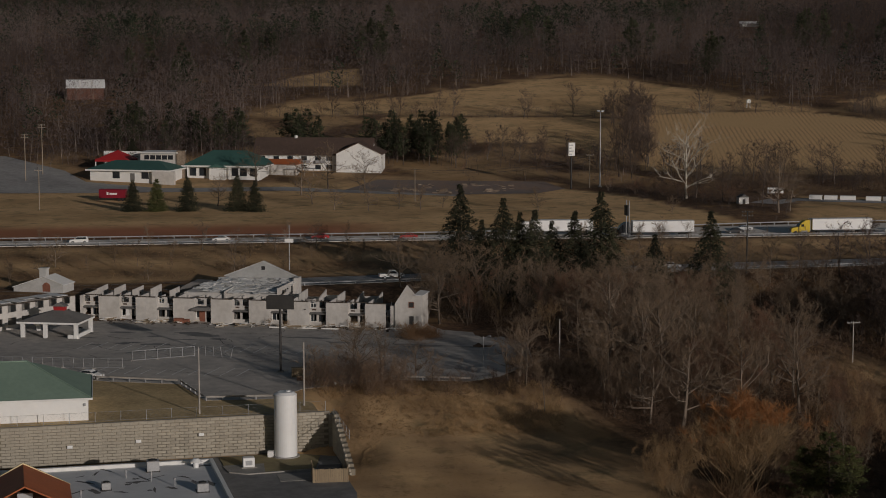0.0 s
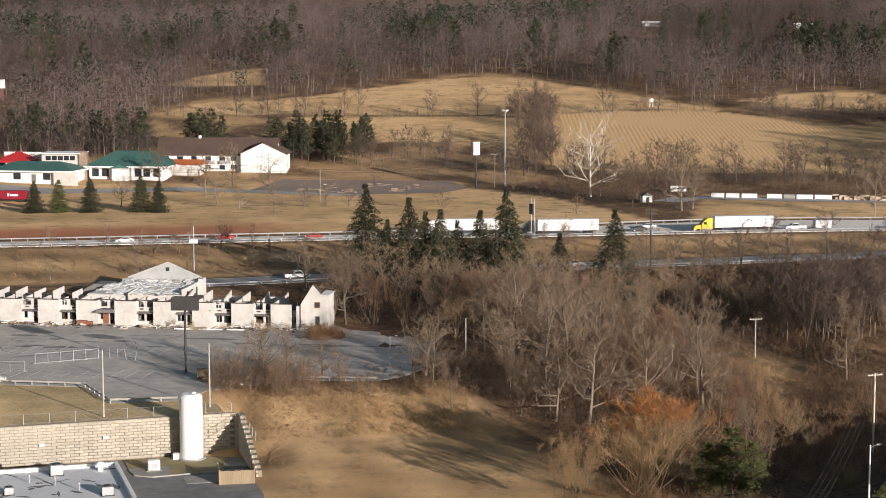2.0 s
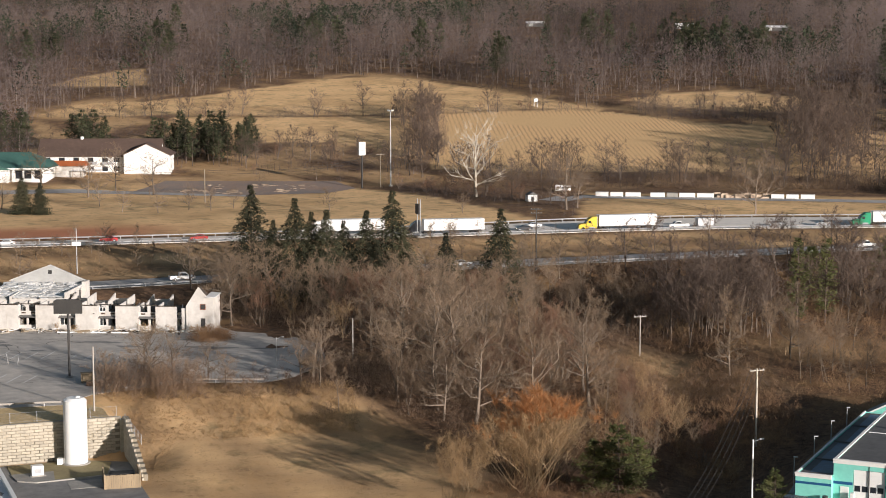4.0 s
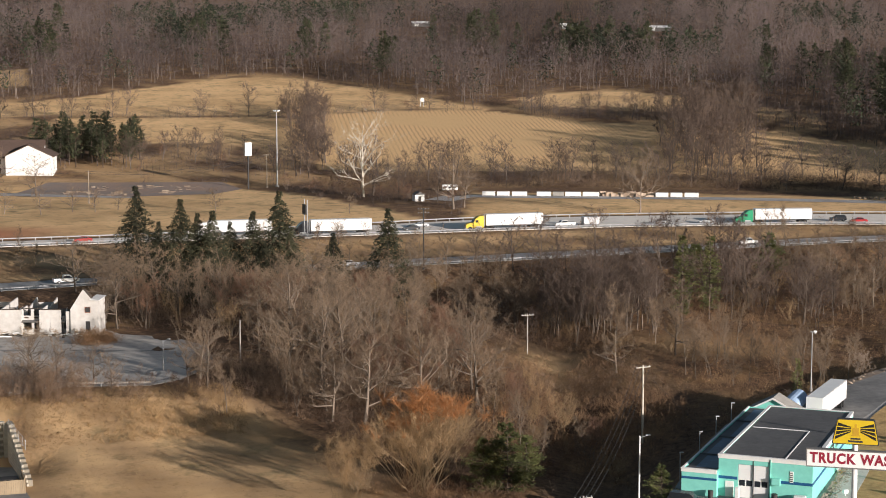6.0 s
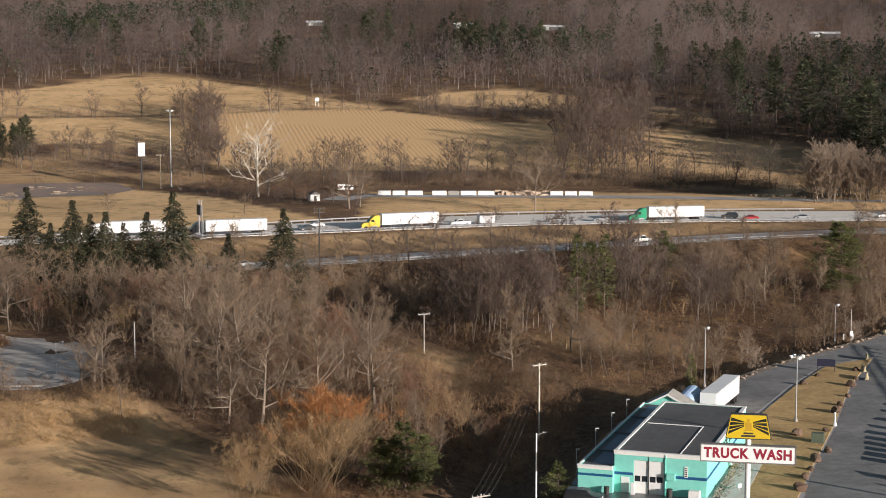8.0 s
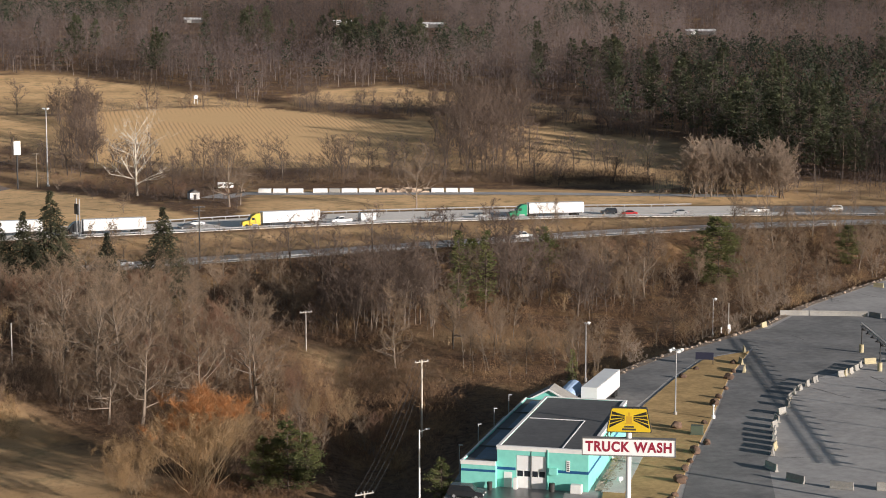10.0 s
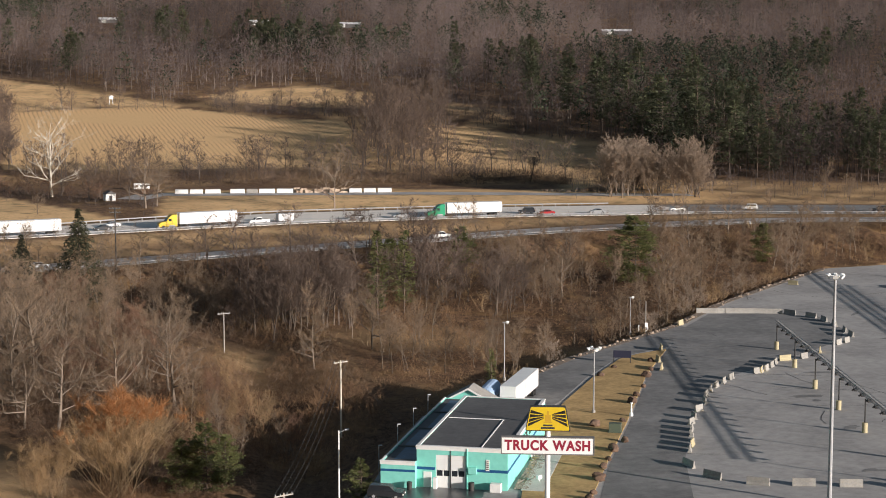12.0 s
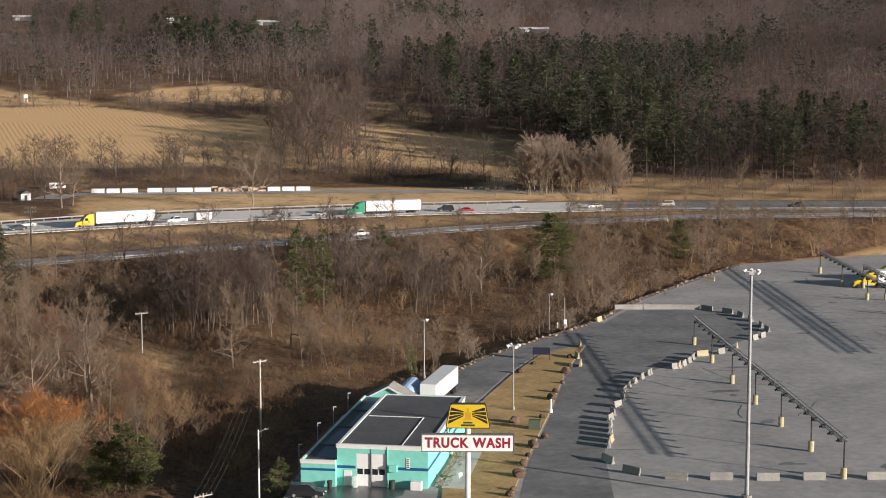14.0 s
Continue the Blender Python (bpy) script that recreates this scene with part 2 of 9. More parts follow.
# fields beyond the highway: bearing, near edge, far edge
UPPER_FIELD = ((-6.9, 767, 769), (-5.5, 764, 803), (-3.6, 764, 808), (-2, 765, 823), (-0.3, 765, 852), (1, 764, 870), (2.4, 764, 891), (4.2, 760, 902), (5.2, 758, 892), (6.1, 772, 878), (7.9, 781, 847), (9.7, 782, 814), (11.4, 777, 779))
WEST_FIELD = ((-2.6, 752, 758), (-0.2, 705, 758), (0.4, 690, 758), (1.5, 691, 758), (3.3, 684, 757), (4.3, 660, 754), (5.5, 640, 752))
STUBBLE = ((5.9, 625, 766), (7.9, 624, 778), (9.7, 624, 780), (11.6, 622, 772), (12.5, 621, 762), (13.4, 621, 750), (14.4, 621, 743), (15.9, 621, 738), (17, 618, 732), (18, 612, 728), (19.9, 607, 724), (20.8, 604, 714), (21.7, 602, 703), (22.6, 604, 693), (23.5, 606, 683), (24.2, 608, 675))
EAST_FIELD = ((12, 808, 812), (12.5, 808, 821), (13.4, 795, 836), (14.4, 787, 844), (15.3, 780, 846), (16.2, 778, 840), (17.1, 778, 830), (18.2, 779, 822))
SMALL_FIELD = ((19.8, 776, 783), (20.4, 769, 780), (22, 750, 767))
HILL_FIELD = ((-6.5, 870, 871), (-5.5, 866, 906), (-4.2, 864, 933), (-3.4, 868, 938))


def field_mask(knots, az, d, soft=1.8):
    k = np.array(knots)
    lo, hi = np.interp(az, k[:, 0], k[:, 1]), np.interp(az, k[:, 0], k[:, 2])
    return ss(lo - soft, lo + soft, d) * ss(hi + soft, hi - soft, d) * ss(k[0, 0] - 0.08, k[0, 0] + 0.08, az) * ss(k[-1, 0] + 0.08, k[-1, 0] - 0.08, az)


def furrow(x, y):
    """Distance across the plough rows, which swing round with the slope."""
    az, d = azd(x, y)
    a, b = ss(17.5, 19.5, az), ss(20.8, 23.4, az)
    u1 = (x - 207) * 0.998 - (y - 637) * 0.063
    u2 = (x - 207) * 0.87 - (y - 637) * 0.5
    u3 = (x - 245) * 0.96 + (y - 607) * 0.27 + 48
    return (u1 * (1 - a) + u2 * a) * (1 - b) + u3 * b


def wood_edge(az):
    return np.interp(az, AZ_KNOTS, EDGE_KNOTS)


def azd(x, y):
    return np.degrees(np.arctan2(x, y)), np.hypot(x, y)


def h1(x, y):
    return float(height(x, y))


def lines(*runs):
    """Grid lines: runs of (start, end, step)."""
    out = []
    for a, b, st in runs:
        out += list(np.arange(a, b, st))
    return np.array(sorted(out))


def tri_mesh(name, v, f, material, tint=None):
    """A mesh from arrays of corners and of triangles or quads, with one tint per corner."""
    me = bpy.data.meshes.new(name)
    f = np.asarray(f, np.int32)
    k = f.shape[1]
    me.vertices.add(len(v))
    me.vertices.foreach_set("co", np.asarray(v, np.float32).ravel())
    me.loops.add(f.size)
    me.loops.foreach_set("vertex_index", f.ravel())
    me.polygons.add(len(f))
    me.polygons.foreach_set("loop_start", np.arange(0, f.size, k, dtype=np.int32))
    me.update(calc_edges=True)
    if tint is not None:
        at = me.attributes.new("tint", "FLOAT", "POINT")
        at.data.foreach_set("value", np.asarray(tint, np.float32))
    if material:
        me.materials.append(material)
    return me


def ground_material():
    m = bpy.data.materials.new("ground_cover")
    m.use_nodes = True
    nt, ns = m.node_tree, m.node_tree.nodes
    bs = ns["Principled BSDF"]
    bs.inputs["Roughness"].default_value = 0.97
    bs.inputs["Specular IOR Level"].default_value = 0.1
    geo = ns.new("ShaderNodeNewGeometry")
    at = ns.new("ShaderNodeAttribute")
    at.attribute_name = "cover"
    sep = ns.new("ShaderNodeSeparateColor")
    nt.links.new(at.outputs["Color"], sep.inputs[0])

    def nz(scale, detail=6, rough=0.6):
        n = ns.new("ShaderNodeTexNoise")
        n.inputs["Scale"].default_value = scale
        n.inputs["Detail"].default_value = detail
        n.inputs["Roughness"].default_value = rough
        nt.links.new(geo.outputs["Position"], n.inputs["Vector"])
        return n.outputs["Fac"]

    def mixed(a, b, fac):
        x = ns.new("ShaderNodeMix")
        x.data_type = "RGBA"
        for key, val in (("A", a), ("B", b)):
            if isinstance(val, tuple):
                x.inputs[key].default_value = (*val, 1)
            else:
                nt.links.new(val, x.inputs[key])
        nt.links.new(fac, x.inputs["Factor"])
        return x.outputs["Result"]

    def ranged(v, lo, hi):
        r = ns.new("ShaderNodeMapRange")
        r.inputs["From Min"].default_value = lo
        r.inputs["From Max"].default_value = hi
        nt.links.new(v, r.inputs["Value"])
        return r.outputs[0]

    patchy, grain = nz(0.045), nz(0.9, 8, 0.75)
    litter = mixed((0.08, 0.05, 0.034), (0.23, 0.14, 0.08), ranged(grain, 0.38, 0.66))
    litter = mixed(litter, (0.27, 0.165, 0.08), ranged(nz(0.09, 6, 0.7), 0.53, 0.66))
    grass = mixed((0.72, 0.478, 0.25), (0.53, 0.34, 0.172), ranged(patchy, 0.42, 0.62))
    grass = mixed(grass, (0.56, 0.36, 0.17), ranged(grain, 0.5, 0.75))
    grass = mixed(grass, (0.31, 0.23, 0.115), ranged(nz(0.13, 7, 0.7), 0.52, 0.68))
    grass = mixed(grass, (0.33, 0.215, 0.105), ranged(nz(0.42, 8, 0.75), 0.54, 0.72))
    fu = ns.new("ShaderNodeAttribute")
    fu.attribute_name = "furrow"
    jog = ns.new("ShaderNodeMath")
    jog.operation = "MULTIPLY_ADD"
    jog.inputs[1].default_value = 1.6
    nt.links.new(nz(0.25, 3), jog.inputs[0])
    nt.links.new(fu.outputs["Fac"], jog.inputs[2])
    turn = ns.new("ShaderNodeMath")
    turn.operation = "MULTIPLY"
    turn.inputs[1].default_value = 2 * math.pi / 1.85
    nt.links.new(jog.outputs[0], turn.inputs[0])
    wave = ns.new("ShaderNodeMath")
    wave.operation = "SINE"
    nt.links.new(turn.outputs[0], wave.inputs[0])
    plough = mixed((0.70, 0.458, 0.235), (0.46, 0.295, 0.152), ranged(wave.outputs[0], 0.1, 1.0))
    plough = mixed(plough, (0.65, 0.43, 0.22), ranged(nz(0.03, 4), 0.42, 0.6))
    plough = mixed(plough, (0.46, 0.30, 0.15), ranged(grain, 0.5, 0.85))
    soil = mixed((0.45, 0.19, 0.108), (0.36, 0.16, 0.086), ranged(patchy, 0.4, 0.6))
    col = mixed(litter, grass, sep.outputs[0])
    col = mixed(col, plough, sep.outputs[1])
    col = mixed(col, soil, sep.outputs[2])
    nt.links.new(col, bs.inputs["Base Color"])
    bp = ns.new("ShaderNodeBump")
    bp.inputs["Strength"].default_value = 0.5
    bp.inputs["Distance"].default_value = 0.25
    nt.links.new(grain, bp.inputs["Height"])
    nt.links.new(bp.outputs[0], bs.inputs["Normal"])
    return m


def cover_weights(x, y):
    """How much of the ground is mown or dry grass, stubble rows and bare red soil. The far-right lawn's grass weight
    also carries tree shade.
    """
    az, d = azd(x, y)
    yn = y_near(x)
    yf = yn + hw_width(x)
    az = az + 0.06 * np.sin(x * 0.11) * np.sin(y * 0.083 + 1.0)
    d = d + 1.6 * np.sin(x * 0.062 + 1.3) + 1.0 * np.sin(x * 0.21)
    stubble = field_mask(STUBBLE, az, d)
    inside = field_mask(UPPER_FIELD, az, d) + field_mask(WEST_FIELD, az, d) + stubble + field_mask(EAST_FIELD, az, d) + field_mask(SMALL_FIELD, az, d, 2.5) + field_mask(HILL_FIELD, az, d, 3.0)
    plough = stubble * (1 - 0.75 * ss(14.0, 16.0, az) * ss(18.5, 17.5, az))
    ditch = np.interp(az, (3.0, 4.7, 6.0, 7.3, 8.8, 10.3, 10.6, 10.9), (584, 569, 549, 524, 500, 476, 490, 566))
    lawn = ss(yf + 2, yf + 6, y) * ss(604, 590, d) * (1 - ss(10.4, 11.2, az) * ss(24.5, 23.5, az) * ss(566, 570, d)) * (1 - ss(3.0, 3.3, az) * ss(11.0, 10.7, az) * ss(-2, 2, d - ditch))
    # Lawn browner towards the right, with long tree shadows included in its colour.
    lawn = lawn * (1 - 0.8 * ss(27.5, 29.5, az) * (0.6 + 0.4 * np.sin(x * 0.21) * np.sin(y * 0.33)))
    soil = ss(yf + 2, yf + 5, y) * ss(yf + 34, yf + 18, y) * ss(-10, -40, x)
    bank = (0.5 + 0.35 * np.sin(x * 0.12 + 1.0) * np.sin(y * 0.3 + 0.05 * x)) * ss(yn - 2, yn - 6, y) * ss(y_low(x) + 9, y_low(x) + 13, y)
    field = (0.66 + 0.3 * np.sin(x * 0.35 + 0.3 * y) * np.sin(y * 0.21 - 0.12 * x)) * ss(-20, -17, x) * ss(36, 26, x + 0.35 * (y - 240)) * ss(289, 283, y + 0.25 * np.abs(x + 5))
    strip = ss(-18, -22, x) * ss(252, 254, y) * ss(292, 286, y)
    pad = ss(0, 3, x - x_yard(y)) * ss(400, 380, y)
    slope = (0.08 + 0.5 * np.sin(x * 0.09 + 1) * np.sin(y * 0.11)).clip(0, 1) * ss(66, 90, x) * ss(215, 185, x) * ss(262, 285, y) * ss(350, 325, y)
    rough = 0.55 * ss(0.1, 0.7, np.sin(x * 0.13 + 2 * np.sin(y * 0.05)) * np.sin(y * 0.09 + 1.5 * np.sin(x * 0.06)) + 0.5) * ss(575, 600, d) * ss(25, 0, d - wood_edge(az))
    slope = slope + 0.9 * np.exp(-((x - 76) / 6.5) ** 2 - ((y - 318) / 10.0) ** 2)
    grass = np.clip(inside + rough * (1 - inside) + lawn + bank + field + strip + pad + slope, 0, 1)
    return grass, plough, soil


GROUND = ground_material()
gx = lines((-3000, -420, 60), (-420, -300, 12), (-300, 560, 3), (560, 760, 12), (760, 3001, 60))
gx = np.array(sorted(list(gx) + [-18.0, -18.9, -19.8, -21.0]))
gy = lines((-400, 120, 40), (120, 200, 8), (200, 620, 3), (620, 960, 5), (960, 1400, 14), (1400, 3200, 50))
gy = np.array(sorted(list(gy) + [256.7, 257.3]))
mx, my = np.meshgrid(gx, gy)
mz = height(mx, my)
rough_bits = 0.5 * np.sin(mx * 0.31 + my * 0.17) * np.sin(my * 0.27 - mx * 0.11)
wild = (1 - np.clip(sum(cover_weights(mx, my)), 0, 1)) * ss(395, 380, my) * ss(285, 300, my) * ss(0, 10, mx) * ss(-2, -8, mx - x_yard(my))
mz = mz + rough_bits * wild
nxg, nyg = len(gx), len(gy)
ii, jj = np.meshgrid(np.arange(nxg - 1), np.arange(nyg - 1))
q0 = (jj * nxg + ii).ravel()
gm = tri_mesh("ground", np.stack([mx, my, mz], -1).reshape(-1, 3), np.stack([q0, q0 + 1, q0 + nxg + 1, q0 + nxg], -1), GROUND)
gw = cover_weights(mx.ravel(), my.ravel())
fa = gm.attributes.new("furrow", "FLOAT", "POINT")
fa.data.foreach_set("value", furrow(mx.ravel(), my.ravel()).astype(np.float32))
ca = gm.attributes.new("cover", "FLOAT_COLOR", "POINT")
ca.data.foreach_set("color", np.stack([*gw, np.ones_like(gw[0])], -1).astype(np.float32).ravel())
gm.polygons.foreach_set("use_smooth", np.ones(len(gm.polygons), bool))
ground = tagged(new("ground", gm), "rolling valley ground of dry winter grass, stubble fields and leaf litter", "ground", kind="structure")


def part(name, bm, material, parent=None, label="", at=None):
    """Links a bmesh as one mesh object under a thing or part."""
    me = bpy.data.meshes.new(name)
    bm.to_mesh(me)
    bm.free()
    me.materials.append(material)
    ob = new(name, me)
    ob.parent = parent
    if at is not None:
        ob.matrix_basis = at
    if label:
        ob["label"] = label
    return ob


def thing(name, m, label, category, group="", kind=""):
    """An empty at the base of a thing."""
    ob = new(name)
    ob.empty_display_size = 0.2
    ob.matrix_basis = m
    return tagged(ob, label, category, group, kind)


def box(bm, x0, x1, y0, y1, z0, z1, bev=0.0):
    made = bmesh.ops.create_cube(bm, size=1.0, matrix=Matrix.LocRotScale(((x0 + x1) / 2, (y0 + y1) / 2, (z0 + z1) / 2), None, (abs(x1 - x0), abs(y1 - y0), abs(z1 - z0))))
    if bev:
        bmesh.ops.bevel(bm, geom=list({e for v in made["verts"] for e in v.link_edges}), offset=bev, segments=1, affect="EDGES")
    return bm


def boxes(*rows, bev=0.0):
    bm = bmesh.new()
    for r in rows:
        box(bm, *r, bev=bev)
    return bm


def tube(bm, a, b, r0, r1=None, n=8):
    """A tapered round bar from a to b."""
    a, b = Vector(a), Vector(b)
    r1 = r0 if r1 is None else r1
    m = Matrix.Translation((a + b) / 2) @ (b - a).to_track_quat("Z", "Y").to_matrix().to_4x4()
    bmesh.ops.create_cone(bm, cap_ends=True, segments=n, radius1=r0, radius2=r1, depth=(b - a).length, matrix=m)
    return bm


def tubes(*rows, n=8):
    bm = bmesh.new()
    for r in rows:
        tube(bm, *r, n=n)
    return bm


def prism(profile, y0, y1, bm=None):
    """A closed outline in x, z, drawn out along y."""
    bm = bm or bmesh.new()
    a = [bm.verts.new((x, y0, z)) for x, z in profile]
    b = [bm.verts.new((x, y1, z)) for x, z in profile]
    bm.faces.new(a)
    bm.faces.new(b[::-1])
    for i in range(len(a)):
        j = (i + 1) % len(a)
        bm.faces.new((a[j], a[i], b[i], b[j]))
    bmesh.ops.recalc_face_normals(bm, faces=bm.faces)
    return bm


def slab(outline, z0, z1):
    """A flat plate with the given outline in plan."""
    bm = bmesh.new()
    a = [bm.verts.new((x, y, z0)) for x, y in outline]
    b = [bm.verts.new((x, y, z1)) for x, y in outline]
    bm.faces.new(a)
    bm.faces.new(b)
    for i in range(len(a)):
        j = (i + 1) % len(a)
        bm.faces.new((a[i], a[j], b[j], b[i]))
    bmesh.ops.recalc_face_normals(bm, faces=bm.faces)
    bmesh.ops.triangulate(bm, faces=[f for f in bm.faces if len(f.verts) > 4])
    return bm


def draped(outline, lift, cuts=4):
    """A thin sheet with the given outline in plan that lies on the ground."""
    bm = bmesh.new()
    bm.faces.new([bm.verts.new((x, y, 0)) for x, y in outline])
    bmesh.ops.triangulate(bm, faces=bm.faces)
    bmesh.ops.subdivide_edges(bm, edges=bm.edges, cuts=cuts, use_grid_fill=True)
    for v in bm.verts:
        v.co.z = h1(v.co.x, v.co.y) + lift
    bmesh.ops.recalc_face_normals(bm, faces=bm.faces)
    if sum(f.normal.z for f in bm.faces) < 0:
        bmesh.ops.reverse_faces(bm, faces=bm.faces)
    return bm


def swept(points, r, n=4):
    """A round bar along a line of points, in one piece."""
    bm = bmesh.new()
    pts = [Vector(p) for p in points]
    rings = []
    for i, p in enumerate(pts):
        way = (pts[min(i + 1, len(pts) - 1)] - pts[max(i - 1, 0)]).normalized()
        u = way.cross(Vector((0, 0, 1))).normalized() if abs(way.z) < 0.99 else Vector((1, 0, 0))
        w = u.cross(way)
        rings.append([bm.verts.new(p + (u * math.cos(2 * math.pi * k / n) + w * math.sin(2 * math.pi * k / n)) * r) for k in range(n)])
    for a, b in zip(rings, rings[1:]):
        for k in range(n):
            bm.faces.new((a[k], a[(k + 1) % n], b[(k + 1) % n], b[k]))
    bm.faces.new(rings[0][::-1])
    bm.faces.new(rings[-1])
    return bm


def ribbon(xs, lo, hi, zf, lift):
    """A road strip between two lines in y over x, with a thin edge."""
    bm = bmesh.new()
    prev = None
    for x in xs:
        z = zf(x) + lift
        row = [bm.verts.new((x, lo(x), z - 0.5)), bm.verts.new((x, lo(x), z)), bm.verts.new((x, hi(x), z)), bm.verts.new((x, hi(x), z - 0.5))]
        if prev:
            for i in range(3):
                bm.faces.new((prev[i], prev[i + 1], row[i + 1], row[i]))
        prev = row
    bmesh.ops.recalc_face_normals(bm, faces=bm.faces)
    return bm


# ---- roads and yards ----
xs_road = np.arange(-300, 481, 6.0)
highway = part("highway", ribbon(xs_road[xs_road <= 240], y_near, lambda x: y_near(x) + hw_width(x), lambda x: 8.0, 0.08), ROADWAY)
tagged(highway, "pale grey concrete highway with several lanes", "road", kind="structure")
# The highway goes on past x = 240 in a darker colour.
dark_stretch = part("highway_resurfaced", ribbon(xs_road[xs_road >= 240], y_near, lambda x: y_near(x) + hw_width(x), lambda x: 8.0, 0.08), ASPHALT_DARK)
tagged(dark_stretch, "darker grey stretch of the highway", "road", kind="structure")
lower_road = part("lower_road", ribbon(np.arange(-40, 320, 6.0), lambda x: y_low(x) - 3.8, lambda x: y_low(x) + 8.2, z_low, 0.12), ASPHALT)
tagged(lower_road, "grey asphalt slip road below the highway", "road", kind="structure")

# ---- plants ----


def tube_arrays(segs, sides):
    """Corner and face arrays for tapered bars: segs rows of (a, b, ra, rb)."""
    vs, fs = [], []
    for a, b, ra, rb in segs:
        ax = (b - a).normalized()
        u = ax.orthogonal().normalized()
        w = ax.cross(u)
        o = len(vs)
        if max(ra, rb) < 0.045:
            # a thin shoot is one flat sliver
            vs += [a + u * ra, a - u * ra, b - u * rb, b + u * rb]
            fs += [(o, o + 1, o + 2), (o, o + 2, o + 3)]
            continue
        for p, r in ((a, ra), (b, rb)):
            for k in range(sides):
                c = 2 * math.pi * k / sides
                vs.append(p + (u * math.cos(c) + w * math.sin(c)) * r)
        for k in range(sides):
            k2 = (k + 1) % sides
            fs.append((o + k, o + k2, o + sides + k2))
            fs.append((o + k, o + sides + k2, o + sides + k))
    return vs, fs


def bare_tree_meshes(name, seed, tall, spread, bark, twig, limbs=16, twigs=1500, stems=1, fork=0.25, thick=0.022, twig_w=0.028, splay=0.18, lift=0.0, high=0.0, bend=0.17, stout=0.55, reach=1.0, root=0.4):
    """Trunk with limbs, and a crown of many thin twigs, as two meshes."""
    rg = random.Random(seed)
    segs, ends = [], []

    def grow(p, way, length, r, depth):
        steps = 3 if depth == 0 else 2
        for s in range(steps):
            way = (way + Vector((rg.gauss(0, bend), rg.gauss(0, bend), rg.gauss(0.04, 0.65 * bend)))).normalized()
            q = p + way * length / steps
            r2 = r * 0.78
            segs.append((p, q, r, r2))
            ends.append((p, q, depth))
            p, r = q, r2
            if depth < 3 and s > 0 or depth in (1, 2):
                for _ in range(rg.choice((1, 2)) if depth < 2 else 1):
                    side = Vector((rg.gauss(0, 1), rg.gauss(0, 1), rg.gauss(0.35, 0.35))).normalized()
                    if depth < 3:
                        grow(p, (way * 0.75 + side * 0.75).normalized(), length * rg.uniform(0.42, 0.62), r * 0.7, depth + 1)

    for st in range(stems):
        base = Vector((rg.gauss(0, root), rg.gauss(0, root), -0.3)) if stems > 1 else Vector((0, 0, -0.3))
        lean = Vector((rg.gauss(0, splay if stems > 1 else 0.05), rg.gauss(0, splay if stems > 1 else 0.05), 1)).normalized()
        r = tall * thick / math.sqrt(stems)
        p, n = base, 6
        way = lean
        trunk = []
        for s in range(n):
            way = (way + Vector((rg.gauss(0, 0.05), rg.gauss(0, 0.05), 0))).normalized()
            q = p + way * tall * 0.86 / n
            segs.append((p, q, r, r * 0.8))
            trunk.append((p, q, r * 0.8))
            p, r = q, r * 0.8
        for k in range(limbs // stems):
            f = fork + (1 - fork) * (k + rg.random()) / (limbs / stems)
            i = min(n - 1, int(f * n))
            a, b, rr = trunk[i]
            o = a.lerp(b, f * n - i if f < 1 else 1)
            c = rg.uniform(0, 2 * math.pi)
            rise = rg.uniform(0.35, 0.9) + 0.5 * f + lift
            way2 = Vector((math.cos(c), math.sin(c), rise)).normalized()
            grow(o, way2, spread * rg.uniform(0.6, 1.0) * (1.15 - 0.6 * abs(f - 0.45)), rr * stout, 1)
    vs, fs = tube_arrays(segs, 3)
    trunk_me = tri_mesh("trunk", [tuple(v) for v in vs], fs, bark)
    tv, tf = [], []
    pool = [e for e in ends if e[2] >= 1 and e[1].z > high * tall]
    for k in range(twigs):
        a, b, dep = rg.choice(pool)
        o = a.lerp(b, rg.random())
        way = ((b - a).normalized() * 0.6 + Vector((rg.gauss(0, 0.6), rg.gauss(0, 0.6), rg.gauss(0.3, 0.5)))).normalized()
        tip = o + way * rg.uniform(0.05, 0.13) * tall * reach
        w = way.orthogonal().normalized()
        w.rotate(Euler((rg.random() * 6, rg.random() * 6, 0)))
        n = len(tv)
        tv += [tuple(o + w * twig_w), tuple(o - w * twig_w), tuple(tip)]
        tf.append((n, n + 1, n + 2))
    return trunk_me, tri_mesh("crown", tv, tf, twig)


